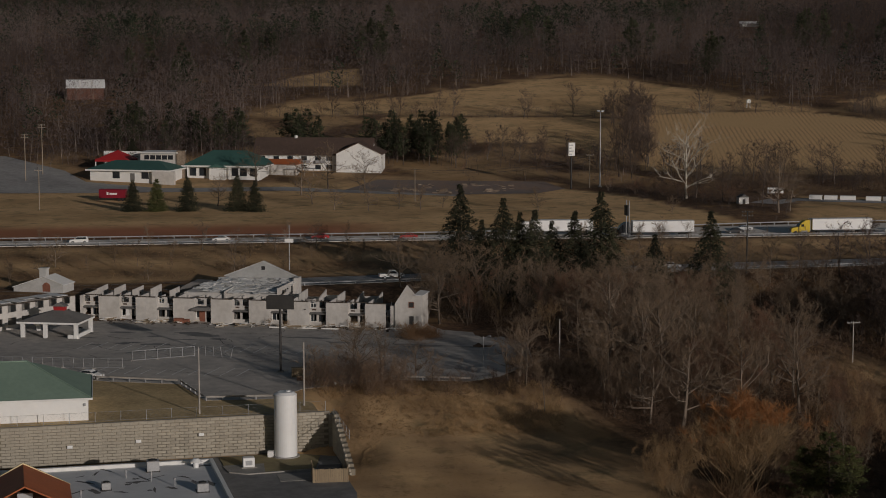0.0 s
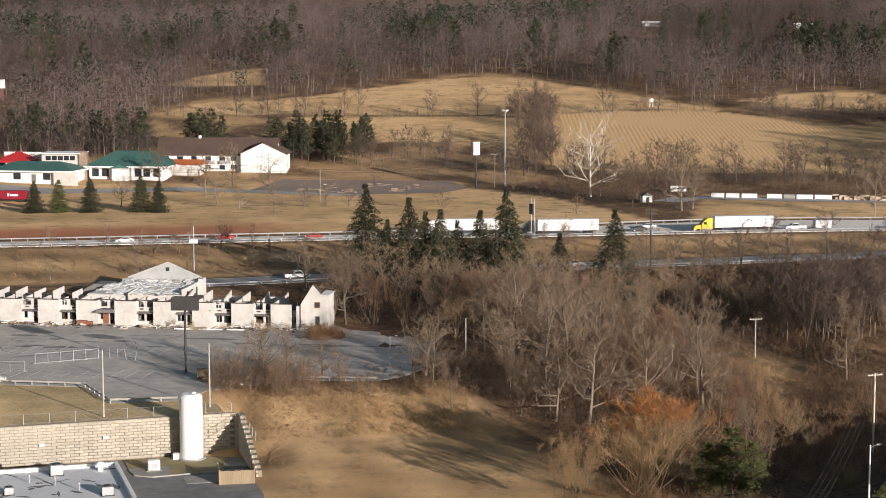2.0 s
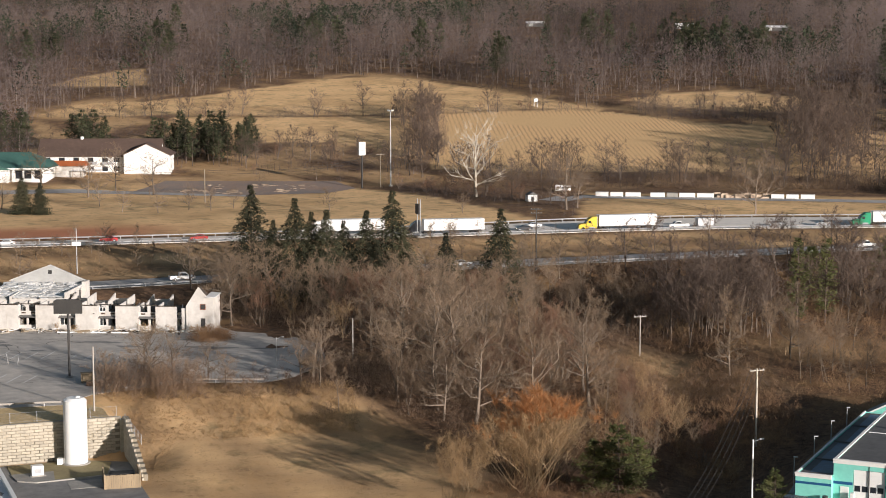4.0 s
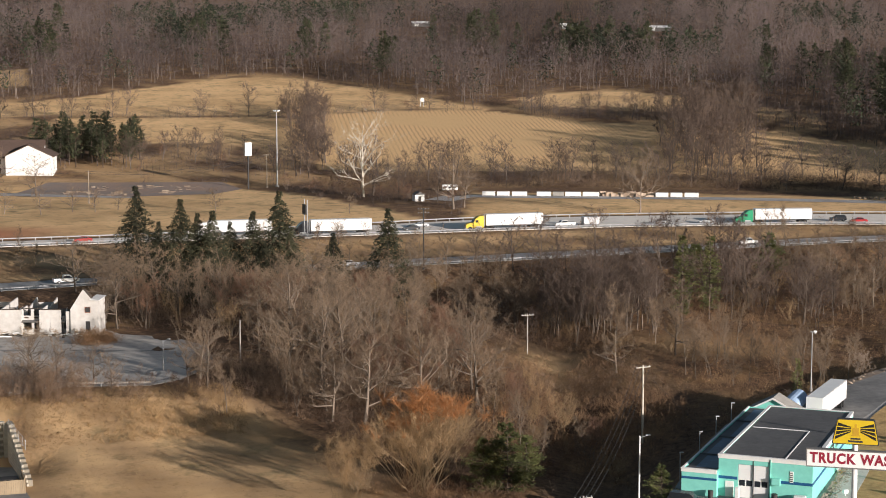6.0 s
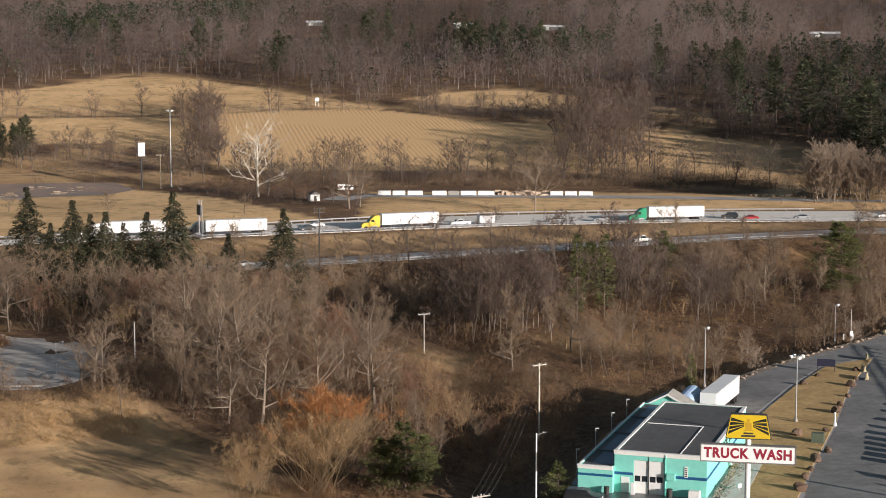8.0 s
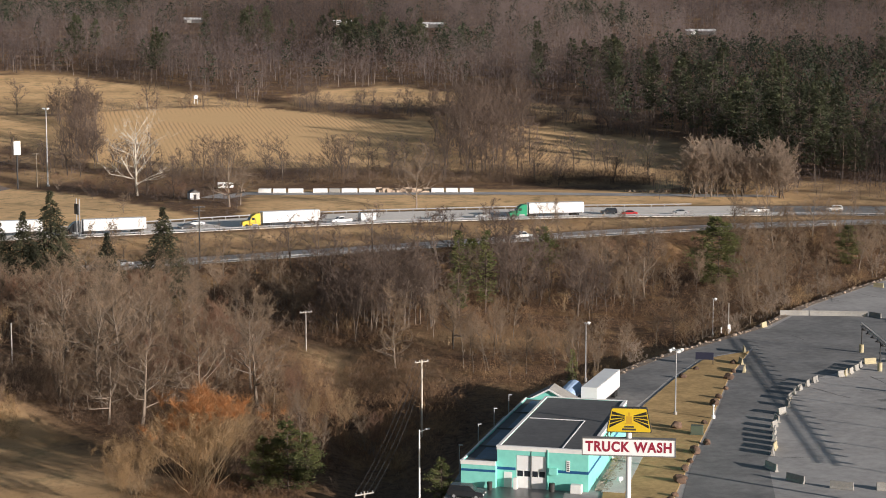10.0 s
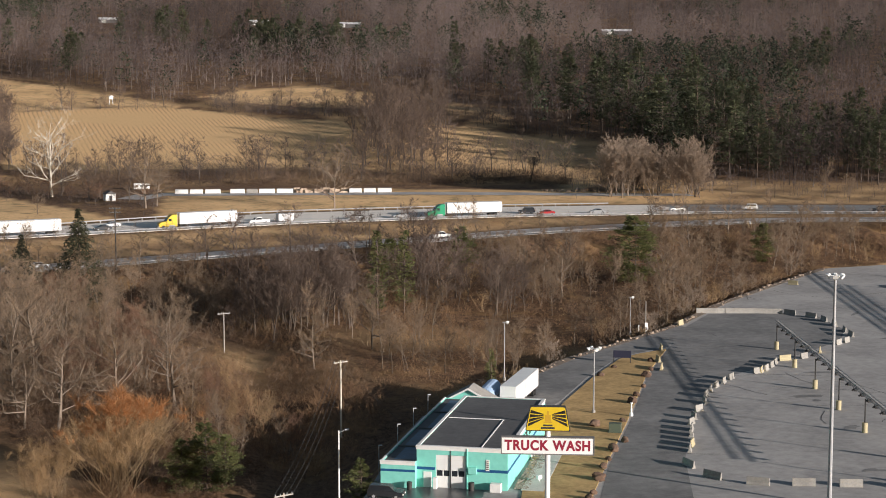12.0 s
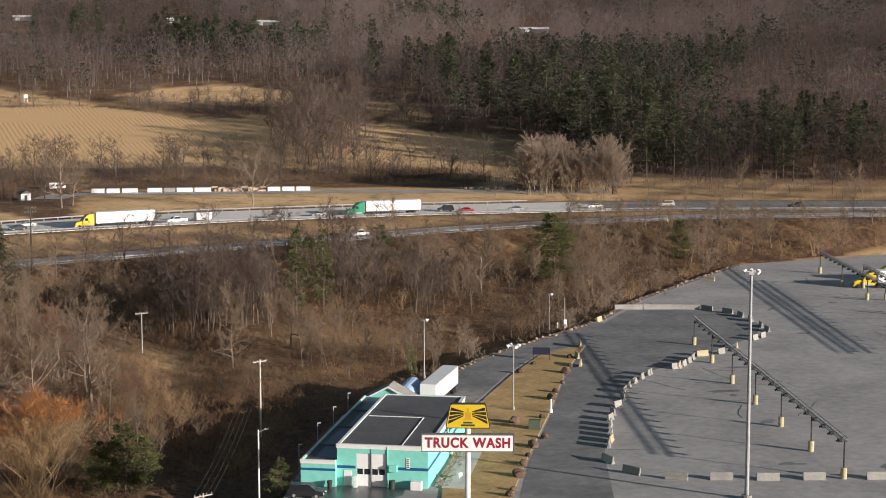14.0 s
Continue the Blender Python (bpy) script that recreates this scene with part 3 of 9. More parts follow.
def conifer_meshes(seed, tall, wide, needle, gap=0.0, fill=1500, droop=0.25, start=0.06, power=0.85, spray=1.0):
    """A straight trunk and a crown of drooping boughs built of many small needle sprays."""
    rg = random.Random(seed)
    vs, fs = tube_arrays([(Vector((0, 0, -0.3)), Vector((0, 0, tall * 0.5)), tall * 0.016, tall * 0.01), (Vector((0, 0, tall * 0.5)), Vector((0, 0, tall * 0.97)), tall * 0.01, 0.02)], 6)
    trunk_me = tri_mesh("trunk", [tuple(v) for v in vs], fs, PINE_BARK)
    tv, tf = [], []
    boughs = int(fill / 18)
    whorls = 17.0
    for k in range(boughs):
        f = start + (1 - start) * (k / boughs) ** 1.45
        f = min(0.99, (math.floor(f * whorls) + 0.5 + rg.gauss(0, 0.34 + 0.5 * max(0, f - 0.55))) / whorls)
        reach = wide * max(0.05, (1 - f)) ** power * rg.uniform(0.5, 1.15)
        if rg.random() < gap:
            continue
        c = rg.uniform(0, 2 * math.pi)
        side = Vector((-math.sin(c), math.cos(c), 0))
        for j in range(18):
            g = ((j + rg.random()) / 18) ** 0.62
            p = Vector((math.cos(c), math.sin(c), 0)) * reach * g + Vector((0, 0, tall * f - droop * reach * g * g + rg.gauss(0, 0.12)))
            p += side * rg.gauss(0, 0.16 * reach * (1 - 0.5 * g))
            s = rg.uniform(0.28, 0.56) * (0.4 + 0.04 * tall) * spray * (0.55 + 0.45 * min(1.0, 2.6 * (1 - f)))
            way = Vector((math.cos(c), math.sin(c), rg.gauss(-0.25, 0.35))) + side * rg.gauss(0, 0.6)
            way.normalize()
            w = way.cross(Vector((rg.gauss(0, 0.4), rg.gauss(0, 0.4), 1))).normalized()
            n = len(tv)
            tv += [tuple(p + w * s * 0.34), tuple(p - w * s * 0.34), tuple(p + way * s * 1.2)]
            tf.append((n, n + 1, n + 2))
    return trunk_me, tri_mesh("crown", tv, tf, needle)


def pine_meshes(seed, tall, wide, needle, whorls=13, start=0.22, sprays=13, fine=1.0):
    """A pine with level boughs in loose tiers, each a ragged plate of needle sprays, and sky between them."""
    rg = random.Random(seed)
    segs = [(Vector((0, 0, -0.5)), Vector((0.1, 0, tall * 0.5)), tall * 0.013, tall * 0.009), (Vector((0.1, 0, tall * 0.5)), Vector((0, 0.1, tall * 0.97)), tall * 0.009, 0.04)]
    tv, tf = [], []
    for k in range(whorls):
        f = start + (0.985 - start) * (k + rg.uniform(-0.25, 0.25)) / (whorls - 1)
        full = wide * min(1.0, 0.55 + 1.6 * (f - start)) * max(0.06, 1 - f) ** 0.55 * 1.25
        for b in range(rg.randint(4, 6)):
            c = rg.uniform(0, 2 * math.pi)
            out, side = Vector((math.cos(c), math.sin(c), 0)), Vector((-math.sin(c), math.cos(c), 0))
            reach = full * rg.uniform(0.4, 1.1)
            rise = rg.uniform(-0.05, 0.25)
            root = Vector((0, 0, tall * f))
            segs.append((root, root + out * reach * 0.8 + Vector((0, 0, rise * reach * 0.8)), 0.06, 0.03))
            for j in range(sprays):
                g = 0.25 + 0.75 * ((j + rg.random()) / sprays) ** 0.8
                p = root + out * reach * g + side * rg.gauss(0, 0.17 * reach) + Vector((0, 0, rise * reach * g + rg.gauss(0, 0.018 * tall)))
                sz = rg.uniform(0.5, 1.0) * (0.35 + 0.028 * tall) * fine
                way = (out + side * rg.gauss(0, 0.7) + Vector((0, 0, rg.gauss(0.25, 0.3)))).normalized()
                w = way.cross(Vector((rg.gauss(0, 0.45), rg.gauss(0, 0.45), 1))).normalized()
                n = len(tv)
                tv += [tuple(p + w * sz * 0.4), tuple(p - w * sz * 0.4), tuple(p + way * sz * 1.1)]
                tf.append((n, n + 1, n + 2))
    vs, fs = tube_arrays(segs, 5)
    return tri_mesh("trunk", [tuple(v) for v in vs], fs, PINE_BARK), tri_mesh("crown", tv, tf, needle)


def plant(name, meshes, x, y, turn, size, label, group, category="tree", z=None):
    ob = thing(name, pose(x, y, h1(x, y) if z is None else z, 0, 0, turn) @ Matrix.Diagonal((size, size, size, 1)), label, category, group)
    for me, n in zip(meshes, ("trunk", "crown", "upper_crown")):
        p = new(n, me)
        p.parent = ob
    return ob


def slivers(base, tall, wide, count, rg, low=0.25, w=0.03, up=0.6, tip=0.10):
    """Twig slivers for many joined plants at once: arrays of triangle corners and the plant each one belongs to."""
    n = len(base)
    own = np.repeat(np.arange(n), count)
    m = len(own)
    c = rg.uniform(0, 2 * np.pi, m)
    u = rg.uniform(0, 1, m)
    hz = low + (1 - low) * u
    r = wide[own] * np.sqrt(rg.uniform(0.02, 1, m)) * np.sqrt(np.clip(1.12 - np.abs(2 * (hz - low) / (1 - low) - 0.85) ** 2.2, 0.05, 1))
    p = base[own] + np.stack([r * np.cos(c), r * np.sin(c), hz * tall[own]], -1)
    way = np.stack([np.cos(c) * 0.55, np.sin(c) * 0.55, np.full(m, up)], -1) + rg.normal(0, 0.4, (m, 3))
    way /= np.linalg.norm(way, axis=1, keepdims=True)
    ln = (tall[own] * tip * rg.uniform(0.6, 1.6, m))[:, None]
    sd = np.cross(way, rg.normal(0, 1, (m, 3)))
    sd /= np.linalg.norm(sd, axis=1, keepdims=True)
    ww = (w * (tall[own] / 16.0))[:, None] if np.isscalar(w) else w[own][:, None]
    v = np.stack([p - sd * ww - way * ln * 0.4, p + sd * ww - way * ln * 0.4, p + way * ln * 0.6], 1)
    return v.reshape(-1, 3), own


def stems(base, tall, r, rg, top=0.85, lean=0.04):
    """Thin three-sided stems for many joined trees."""
    n = len(base)
    c = np.arange(3) * 2 * np.pi / 3
    ring = np.stack([np.cos(c), np.sin(c), np.zeros(3)], -1)
    lo = base[:, None, :] + ring[None] * r[:, None, None]
    tips = base + np.stack([rg.normal(0, lean, n) * tall, rg.normal(0, lean, n) * tall, tall * top], -1)
    v = np.concatenate([lo, tips[:, None, :]], 1).reshape(-1, 3)
    o = (np.arange(n) * 4)[:, None]
    f = np.concatenate([o + np.array([[0, 1, 3]]), o + np.array([[1, 2, 3]]), o + np.array([[2, 0, 3]])], 0)
    return v, f


def stuff(name, v, f, material, tint, label, category):
    ob = new(name, tri_mesh(name, v, f, material, tint))
    return tagged(ob, label, category, kind="stuff")


def joined_wood(name, x, y, tall, wide, count, seed, label, twig=FAR_WOOD, low=0.25, w=0.05, trunks=True, tint=None, tip=0.10, up=0.6, category="woods", pale=0.1):
    """Many far trees as one thing: stems with twig crowns."""
    rg = np.random.default_rng(seed)
    base = np.stack([x, y, height(x, y) - 0.3], -1)
    tint = rg.uniform(0, 1, len(x)) if tint is None else tint
    v, own = slivers(base, tall, wide, count, rg, low, w, up, tip)
    f = np.arange(len(v)).reshape(-1, 3)
    ob = stuff(name, v, f, twig, tint[np.repeat(own, 3)], label, category)
    if trunks:
        sv, sf = stems(base, tall, (0.0065 * tall + 0.02) * rg.uniform(0.7, 1.4, len(x)), rg, 0.66)
        t = new("stems", tri_mesh("stems", sv, sf, FAR_TRUNK, np.repeat(np.clip(tint + rg.normal(-0.35, 0.3, len(x)) + pale, -0.3, 1.3), 4)))
        t.parent = ob
    return ob


def scatter(n, az0, az1, d0, d1, seed):
    """Even random places over a sector."""
    rg = np.random.default_rng(seed)
    az = np.radians(rg.uniform(az0, az1, n))
    d = np.sqrt(rg.uniform(d0 * d0, d1 * d1, n))
    return d * np.sin(az), d * np.cos(az), rg


# hillside woods
FAR_SHEDS = ((9.2, 1184), (14.0, 1168), (16.9, 1152), (25.6, 1105))
x, y, rg = scatter(18000, -19, 44, 560, 1330, 1)
az, d = azd(x, y)
over = d - wood_edge(az)
clump = np.array([noise.noise((a * 0.012, b * 0.012, 0.3)) for a, b in zip(x, y)])
pine_side = 0.2 * ss(22.5, 24, az) * ss(31.5, 29.5, az) * ss(900, 800, d)
is_pine = rg.uniform(0, 1, len(x)) < np.clip(0.02 + 0.5 * ss(0.2, 0.4, clump) + pine_side, 0, 0.6)
open_land = np.zeros(len(x), bool)
for a0, d0 in FAR_SHEDS:
    open_land |= (np.abs(az - a0) < 0.45) & (d > d0 - 120) & (d < d0 + 6)
open_land |= (az > -13.4) & (az < -11.2) & (d > 735) & (d < 812)
open_land |= field_mask(HILL_FIELD, az, d) > 0.3
open_land |= (d < 752) & (field_mask(STUBBLE, az, d, 3.0) > 0.05)
keep = (over > rg.uniform(0, 6, len(x))) & ~open_land
a = keep & ~is_pine
n = a.sum()
tl = rg.uniform(14, 23, n) * (1 - 0.25 * rg.uniform(0, 1, n) ** 3)
# Tint drops towards the right: the shade inside that wood is put into colour.
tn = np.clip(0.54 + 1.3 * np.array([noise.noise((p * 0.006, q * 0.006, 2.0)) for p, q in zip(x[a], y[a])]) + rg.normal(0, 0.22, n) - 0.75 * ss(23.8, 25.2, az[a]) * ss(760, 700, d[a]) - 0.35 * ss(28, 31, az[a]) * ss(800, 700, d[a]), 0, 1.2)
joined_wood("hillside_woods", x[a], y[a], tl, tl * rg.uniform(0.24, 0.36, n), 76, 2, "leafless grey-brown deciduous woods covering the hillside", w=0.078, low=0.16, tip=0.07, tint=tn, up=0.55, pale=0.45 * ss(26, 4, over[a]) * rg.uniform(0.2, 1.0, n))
a = (over > -1) & (over < 22) & ~open_land
a[rg.uniform(0, 1, len(x)) < 0.2] = False
n = a.sum()
joined_wood("wood_edge_thicket", x[a] + rg.uniform(-4, 4, n), y[a] + rg.uniform(-4, 4, n), rg.uniform(2.5, 6.5, n), rg.uniform(1.6, 3.2, n), 44, 12, "brown leafless thicket under the edge of the hillside woods", w=np.full(n, 0.05), low=0.0, tip=0.2, trunks=False, tint=rg.uniform(0.15, 0.7, n), up=0.9)
a = keep & is_pine
n = a.sum()
tl = rg.uniform(13, 21, n)
joined_wood("hillside_pines", x[a], y[a], tl, tl * rg.uniform(0.16, 0.26, n), 90, 3, "dark green pines scattered through the hillside woods", FAR_PINE, 0.3, 0.3, up=0.2, tip=0.07, tint=np.clip(rg.normal(0.45, 0.3, n), 0, 1))
x, y, rg = scatter(2600, -20, 45, 1330, 2300, 4)
pn = rg.uniform(0, 1, len(x)) < 0.1
tl = rg.uniform(15, 24, len(x))
tn = np.clip(0.5 + 1.2 * np.array([noise.noise((p * 0.003, q * 0.003, 5.0)) for p, q in zip(x, y)]) + rg.normal(0, 0.2, len(x)), 0, 1.2)
joined_wood("mountain_woods", x[~pn], y[~pn], tl[~pn], tl[~pn] * 0.42, 46, 5, "leafless woods high on the mountainside, haze put into their colour", w=0.16, trunks=False, tint=tn[~pn])
joined_wood("mountain_pines", x[pn], y[pn], tl[pn], tl[pn] * 0.3, 46, 6, "dark pines high on the mountainside", FAR_PINE, 0.2, 0.4, trunks=False, up=0.15, tint=tn[pn] * 0.5)

# hedgerows and thickets between the fields
hx, hy, ht = [], [], []
rg = np.random.default_rng(8)


def row(az0, az1, dist, spread, n, lo, hi):
    az = rg.uniform(az0, az1, n)
    d = dist(az) + rg.normal(0, spread, n)
    hx.extend(d * np.sin(np.radians(az)))
    hy.extend(d * np.cos(np.radians(az)))
    ht.extend(rg.uniform(lo, hi, n))


row(-6.8, 11.2, lambda a: np.interp(a, (-7, 5.2, 6.1, 11.4), (762, 757, 769, 779)), 2.4, 420, 2, 6)
row(6.5, 24, lambda a: 601 + 0 * a, 9, 420, 3, 8)
row(-7.5, -0.3, lambda a: 665 + 0 * a, 22, 170, 6, 11)
row(0, 5.5, lambda a: 632 + 0 * a, 24, 230, 3, 8)
row(4.9, 6.3, lambda a: 680 + 0 * a, 42, 90, 4, 9)
row(16.9, 20.2, lambda a: 668 + 0 * a, 32, 150, 4, 9)
row(4.8, 10.6, lambda a: np.interp(a, (4.8, 6, 7.3, 8.8, 10.3), (582, 572, 556, 536, 520)), 12, 210, 2, 5)
row(12.3, 18.5, lambda a: np.interp(a, (12.3, 13.4, 15.9, 18.5), (785, 765, 757, 752)), 8, 420, 3, 8)
row(18.5, 24.2, lambda a: np.interp(a, (18.5, 20.4, 24.2), (748, 742, 690)), 8, 170, 5, 11)
row(24, 28.8, lambda a: 575 + 0 * a, 9, 120, 5, 11)
row(29.2, 38, lambda a: 574 + 0 * a, 12, 170, 2, 8)
row(-14, -7, lambda a: 655 + 0 * a, 12, 120, 8, 13)
hx, hy, ht = np.array(hx), np.array(hy), np.array(ht)
joined_wood("hedgerow_trees", hx, hy, ht, ht * 0.34, 80, 9, "bare hedgerow trees and thickets along the field edges", w=0.06, low=0.1, tint=rg.uniform(0.0, 0.75, len(hx)), up=0.9)

# ---- truck stop yard ----
yard_edge = [(float(x_yard(yy)) + 1.5, yy) for yy in (150, 180, 205, 235, 250, 263, 275, 287, 295, 304, 313, 325, 337, 350, 360, 372, 380)] + [(300, 383), (460, 360), (460, 140), (60, 140)]
yard = part("yard_pavement", slab(yard_edge, -0.4, 0.03), ASPHALT)
tagged(yard, "wide worn grey asphalt truck yard", "pavement", kind="structure")
drive = part("drive", slab(((89.6, 191.0), (100.8, 211.3), (115.6, 235.1), (134.8, 267.2), (150.3, 289.8), (164.2, 310.1), (177.8, 324.4), (189.7, 321.1), (197.7, 313.6), (193.8, 297.8), (185.9, 286.5), (176.5, 280.2), (166.8, 273.9), (157.2, 267.6), (148.6, 262.6), (139.8, 254.4), (129.5, 239.1), (119.7, 223.9), (112.7, 211.6), (109.3, 204.3), (100.9, 186.2)), -0.3, 0.045), ASPHALT_DARK)
tagged(drive, "darker relaid asphalt drive that loops round the yard", "road", kind="structure")
LAWN = mat("lawn", (0.548, 0.365, 0.158), (0.315, 0.207, 0.0871), 0.97, 0.22, 1.3, 0.08)
lawn = part("lawn", slab(((81.3, 178.6), (90.9, 195.6), (100.4, 211.4), (115.7, 236.0), (134.5, 267.4), (149.7, 289.4), (142.4, 286.6), (137.5, 283.7), (124.8, 268.6), (113.0, 253.0), (101.6, 236.8), (93.7, 221.3), (85.4, 204.6), (74.6, 181.4)), -0.3, 0.16), LAWN)
tagged(lawn, "strip of straw-coloured winter lawn beside the drive", "lawn", kind="structure")
service = part("service_road", slab([(float(x_yard(yy)) + 1.6, yy) for yy in (263, 275, 287, 295, 304, 313)] + [(166, 308), (150.5, 291.0), (142.4, 287.5), (137.0, 284.2), (124.0, 269.2), (112.4, 253.6), (106, 246)], -0.3, 0.053), ASPHALT_DARK)
tagged(service, "dark asphalt service road behind the wash", "road", kind="structure")
verge = part("gravel_verge", slab([(float(x_yard(yy)) + 2.2, yy) for yy in (263, 275, 287, 304, 313, 325, 337, 350, 360, 372, 380)] + [(float(x_yard(yy)) - 0.6, yy) for yy in (380, 372, 360, 350, 337, 325, 313, 304, 287, 275, 263)], -0.5, 0.065), GRAVEL)
tagged(verge, "crumbling gravel verge along the yard edge", "verge", kind="structure")
path = part("footpath", slab(((84.5, 203.2), (87.0, 201.6), (100.5, 224.5), (98.2, 226.0)), -0.2, 0.2), mat("path_concrete", (0.60, 0.57, 0.52), (0.47, 0.445, 0.405), 0.9, 0.5, 4.0, 0.1))
tagged(path, "pale concrete footpath along the wash building", "pavement", kind="structure")

# cracks, tyre marks and stains in the asphalt
rg = random.Random(31)
bm = bmesh.new()
for k in range(44):
    x, y = rg.uniform(118, 240), rg.uniform(195, 345)
    if x < x_yard(y) + 6 or x > 60 + 0.72 * y:
        continue
    w = rg.uniform(-0.5, 0.5) + (1.2 if rg.random() < 0.6 else 2.7)
    for s in range(rg.randint(5, 14)):
        w += rg.gauss(0, 0.16)
        x2, y2 = x + math.cos(w) * 1.4, y + math.sin(w) * 1.4
        nx, ny = -math.sin(w) * 0.05, math.cos(w) * 0.05
        bm.faces.new([bm.verts.new(c) for c in ((x - nx, y - ny, 0.05), (x2 - nx, y2 - ny, 0.05), (x2 + nx, y2 + ny, 0.05), (x + nx, y + ny, 0.05))])
        x, y = x2, y2
bm_s = bmesh.new()
for k in range(34):
    x, y = rg.uniform(112, 235), rg.uniform(190, 340)
    sx, sy = rg.uniform(1.0, 4.5), rg.uniform(0.3, 1.3)
    c0 = rg.uniform(-0.5, 0.9)
    if x < x_yard(y) + 8:
        continue
    ring = []
    for q in range(14):
        c = 2 * math.pi * q / 14
        u = rg.uniform(0.5, 1.1)
        ex, ey = sx * u * math.cos(c), sy * u * math.sin(c)
        ring.append(bm_s.verts.new((x + ex * math.cos(c0) - ey * math.sin(c0), y + ex * math.sin(c0) + ey * math.cos(c0), 0.056 + 0.0001 * k)))
    bm_s.faces.new(ring)
tagged(part("oil_stains", bm_s, ASPHALT_DARK), "dark oil and tyre stains on the yard asphalt", "stains", kind="stuff")
TAR = mat("crack_tar", (0.05, 0.05, 0.05), (0.035, 0.035, 0.035), 0.8)
tagged(part("crack_lines", bm, TAR), "dark tar-filled cracks in the yard asphalt", "cracks", kind="stuff")


def barrier_meshes(length, high):
    """A concrete road barrier with its stepped foot."""
    prof = ((-0.3, 0), (0.3, 0), (0.3, 0.08), (0.16, 0.33 * high), (0.09, high), (-0.09, high), (-0.16, 0.33 * high), (-0.3, 0.08))
    bm = prism(prof, -length / 2, length / 2)
    bmesh.ops.bevel(bm, geom=list(bm.edges), offset=0.015, segments=1, affect="EDGES")
    me = bpy.data.meshes.new("road_barrier")
    bm.to_mesh(me)
    bm.free()
    return me


barrier_me = {}
for key, length, material in (("grey", 3.0, CONCRETE), ("short", 2.0, CONCRETE), ("yellow", 2.4, YELLOWISH), ("long", 6.0, CONCRETE)):
    barrier_me[key] = barrier_meshes(length, 1.05)
    barrier_me[key].materials.append(material)


def barrier(key, x, y, turn, z=0.03, group="barriers round the truck yard", label=""):
    ob = new("road_barrier", barrier_me[key])
    ob.matrix_basis = pose(x, y, z, 0, 0, turn)
    words = {"long": "long pale concrete road barrier at the end of the drive", "grey": "weathered grey concrete road barrier on the asphalt", "short": "short concrete road barrier, chipped and pale", "yellow": "cream-yellow painted concrete road barrier"}
    return tagged(ob, label or words[key], "barrier", group)


def along(points, key, skew=6):
    rr = random.Random(len(points))
    for i, (x, y) in enumerate(points):
        a, b = points[max(0, i - 1)], points[min(len(points) - 1, i + 1)]
        turn = math.degrees(math.atan2(b[1] - a[1], b[0] - a[0])) - 90
        barrier(key if rr.random() < 0.86 else "yellow", x, y, turn + rr.gauss(0, skew))


along(((115.4, 215.4), (117.2, 218.1), (118.8, 221.0), (120.3, 224.1), (122.0, 227.2), (123.8, 230.7), (126.1, 234.2), (129.4, 238.8), (133.1, 243.8), (135.9, 248.3), (138.6, 251.8), (141.1, 254.5), (144.1, 257.3), (146.9, 259.8), (154.1, 263.1), (155.2, 263.8), (156.8, 264.9), (159.2, 267.2), (161.4, 269.6), (164.8, 272.0), (169.2, 272.7), (175.1, 276.8), (183.1, 283.0), (185.9, 284.6)), "short", 12)
along(((190.8, 290.6), (192.5, 295.5), (194.6, 302.5), (195.7, 308.1), (195.7, 313.1), (193.6, 318.0)), "grey", 5)
along(((190.0, 320.9), (184.6, 323.4), (178.8, 325.6)), "long", 2)
along(((111.1, 207.6), (111.0, 200.7), (114.9, 195.6), (120.3, 193.2), (125.8, 190.6), (131.6, 188.5), (139.5, 185.5)), "grey", 3)
barrier("yellow", 218, 357, 40)
barrier("yellow", 165.5, 313.8, -50)
for x, y, w in ((148.5, 289.0, -22), (142.5, 278.5, -14), (139.6, 271.5, -30)):
    barrier("yellow", x, y, w, 0.16)


def boulder(x, y, s, seed):
    rr = random.Random(seed)
    bm = bmesh.new()
    bmesh.ops.create_icosphere(bm, subdivisions=2, radius=s)
    for v in bm.verts:
        k = 1 + 0.5 * noise.noise(v.co * 1.1 / s + Vector((seed, 0, 0)))
        v.co = Vector((v.co.x * k * 1.15, v.co.y * k, v.co.z * k * 0.85 + s * 0.55))
    ob = part("boulder", bm, STONE, at=pose(x, y, 0.1, 0, 0, rr.uniform(0, 360)))
    return tagged(ob, "rust-brown boulder set along the lawn edge", "boulder", "boulders along the lawn")


for i, (x, y) in enumerate(((137.6, 271.7), (141.3, 279.0), (134.1, 266.6), (129.6, 258.6), (125.2, 252.3), (122.2, 247.6), (114.7, 235.7), (109.2, 223.6), (105.2, 219.0), (102.2, 214.2), (99.7, 210.6), (96.3, 204.8), (92.6, 198.5), (91.0, 196.2), (109.4, 234.3), (132.4, 275.8), (126.9, 269.6), (88.8, 191.3))):
    boulder(x, y, (0.42, 0.56, 0.78)[i % 3], i)


# overhead service trusses on posts
TRUSS = mat("truss_steel", (0.34, 0.34, 0.335), (0.24, 0.24, 0.235), 0.6, 0.5, 3.0)


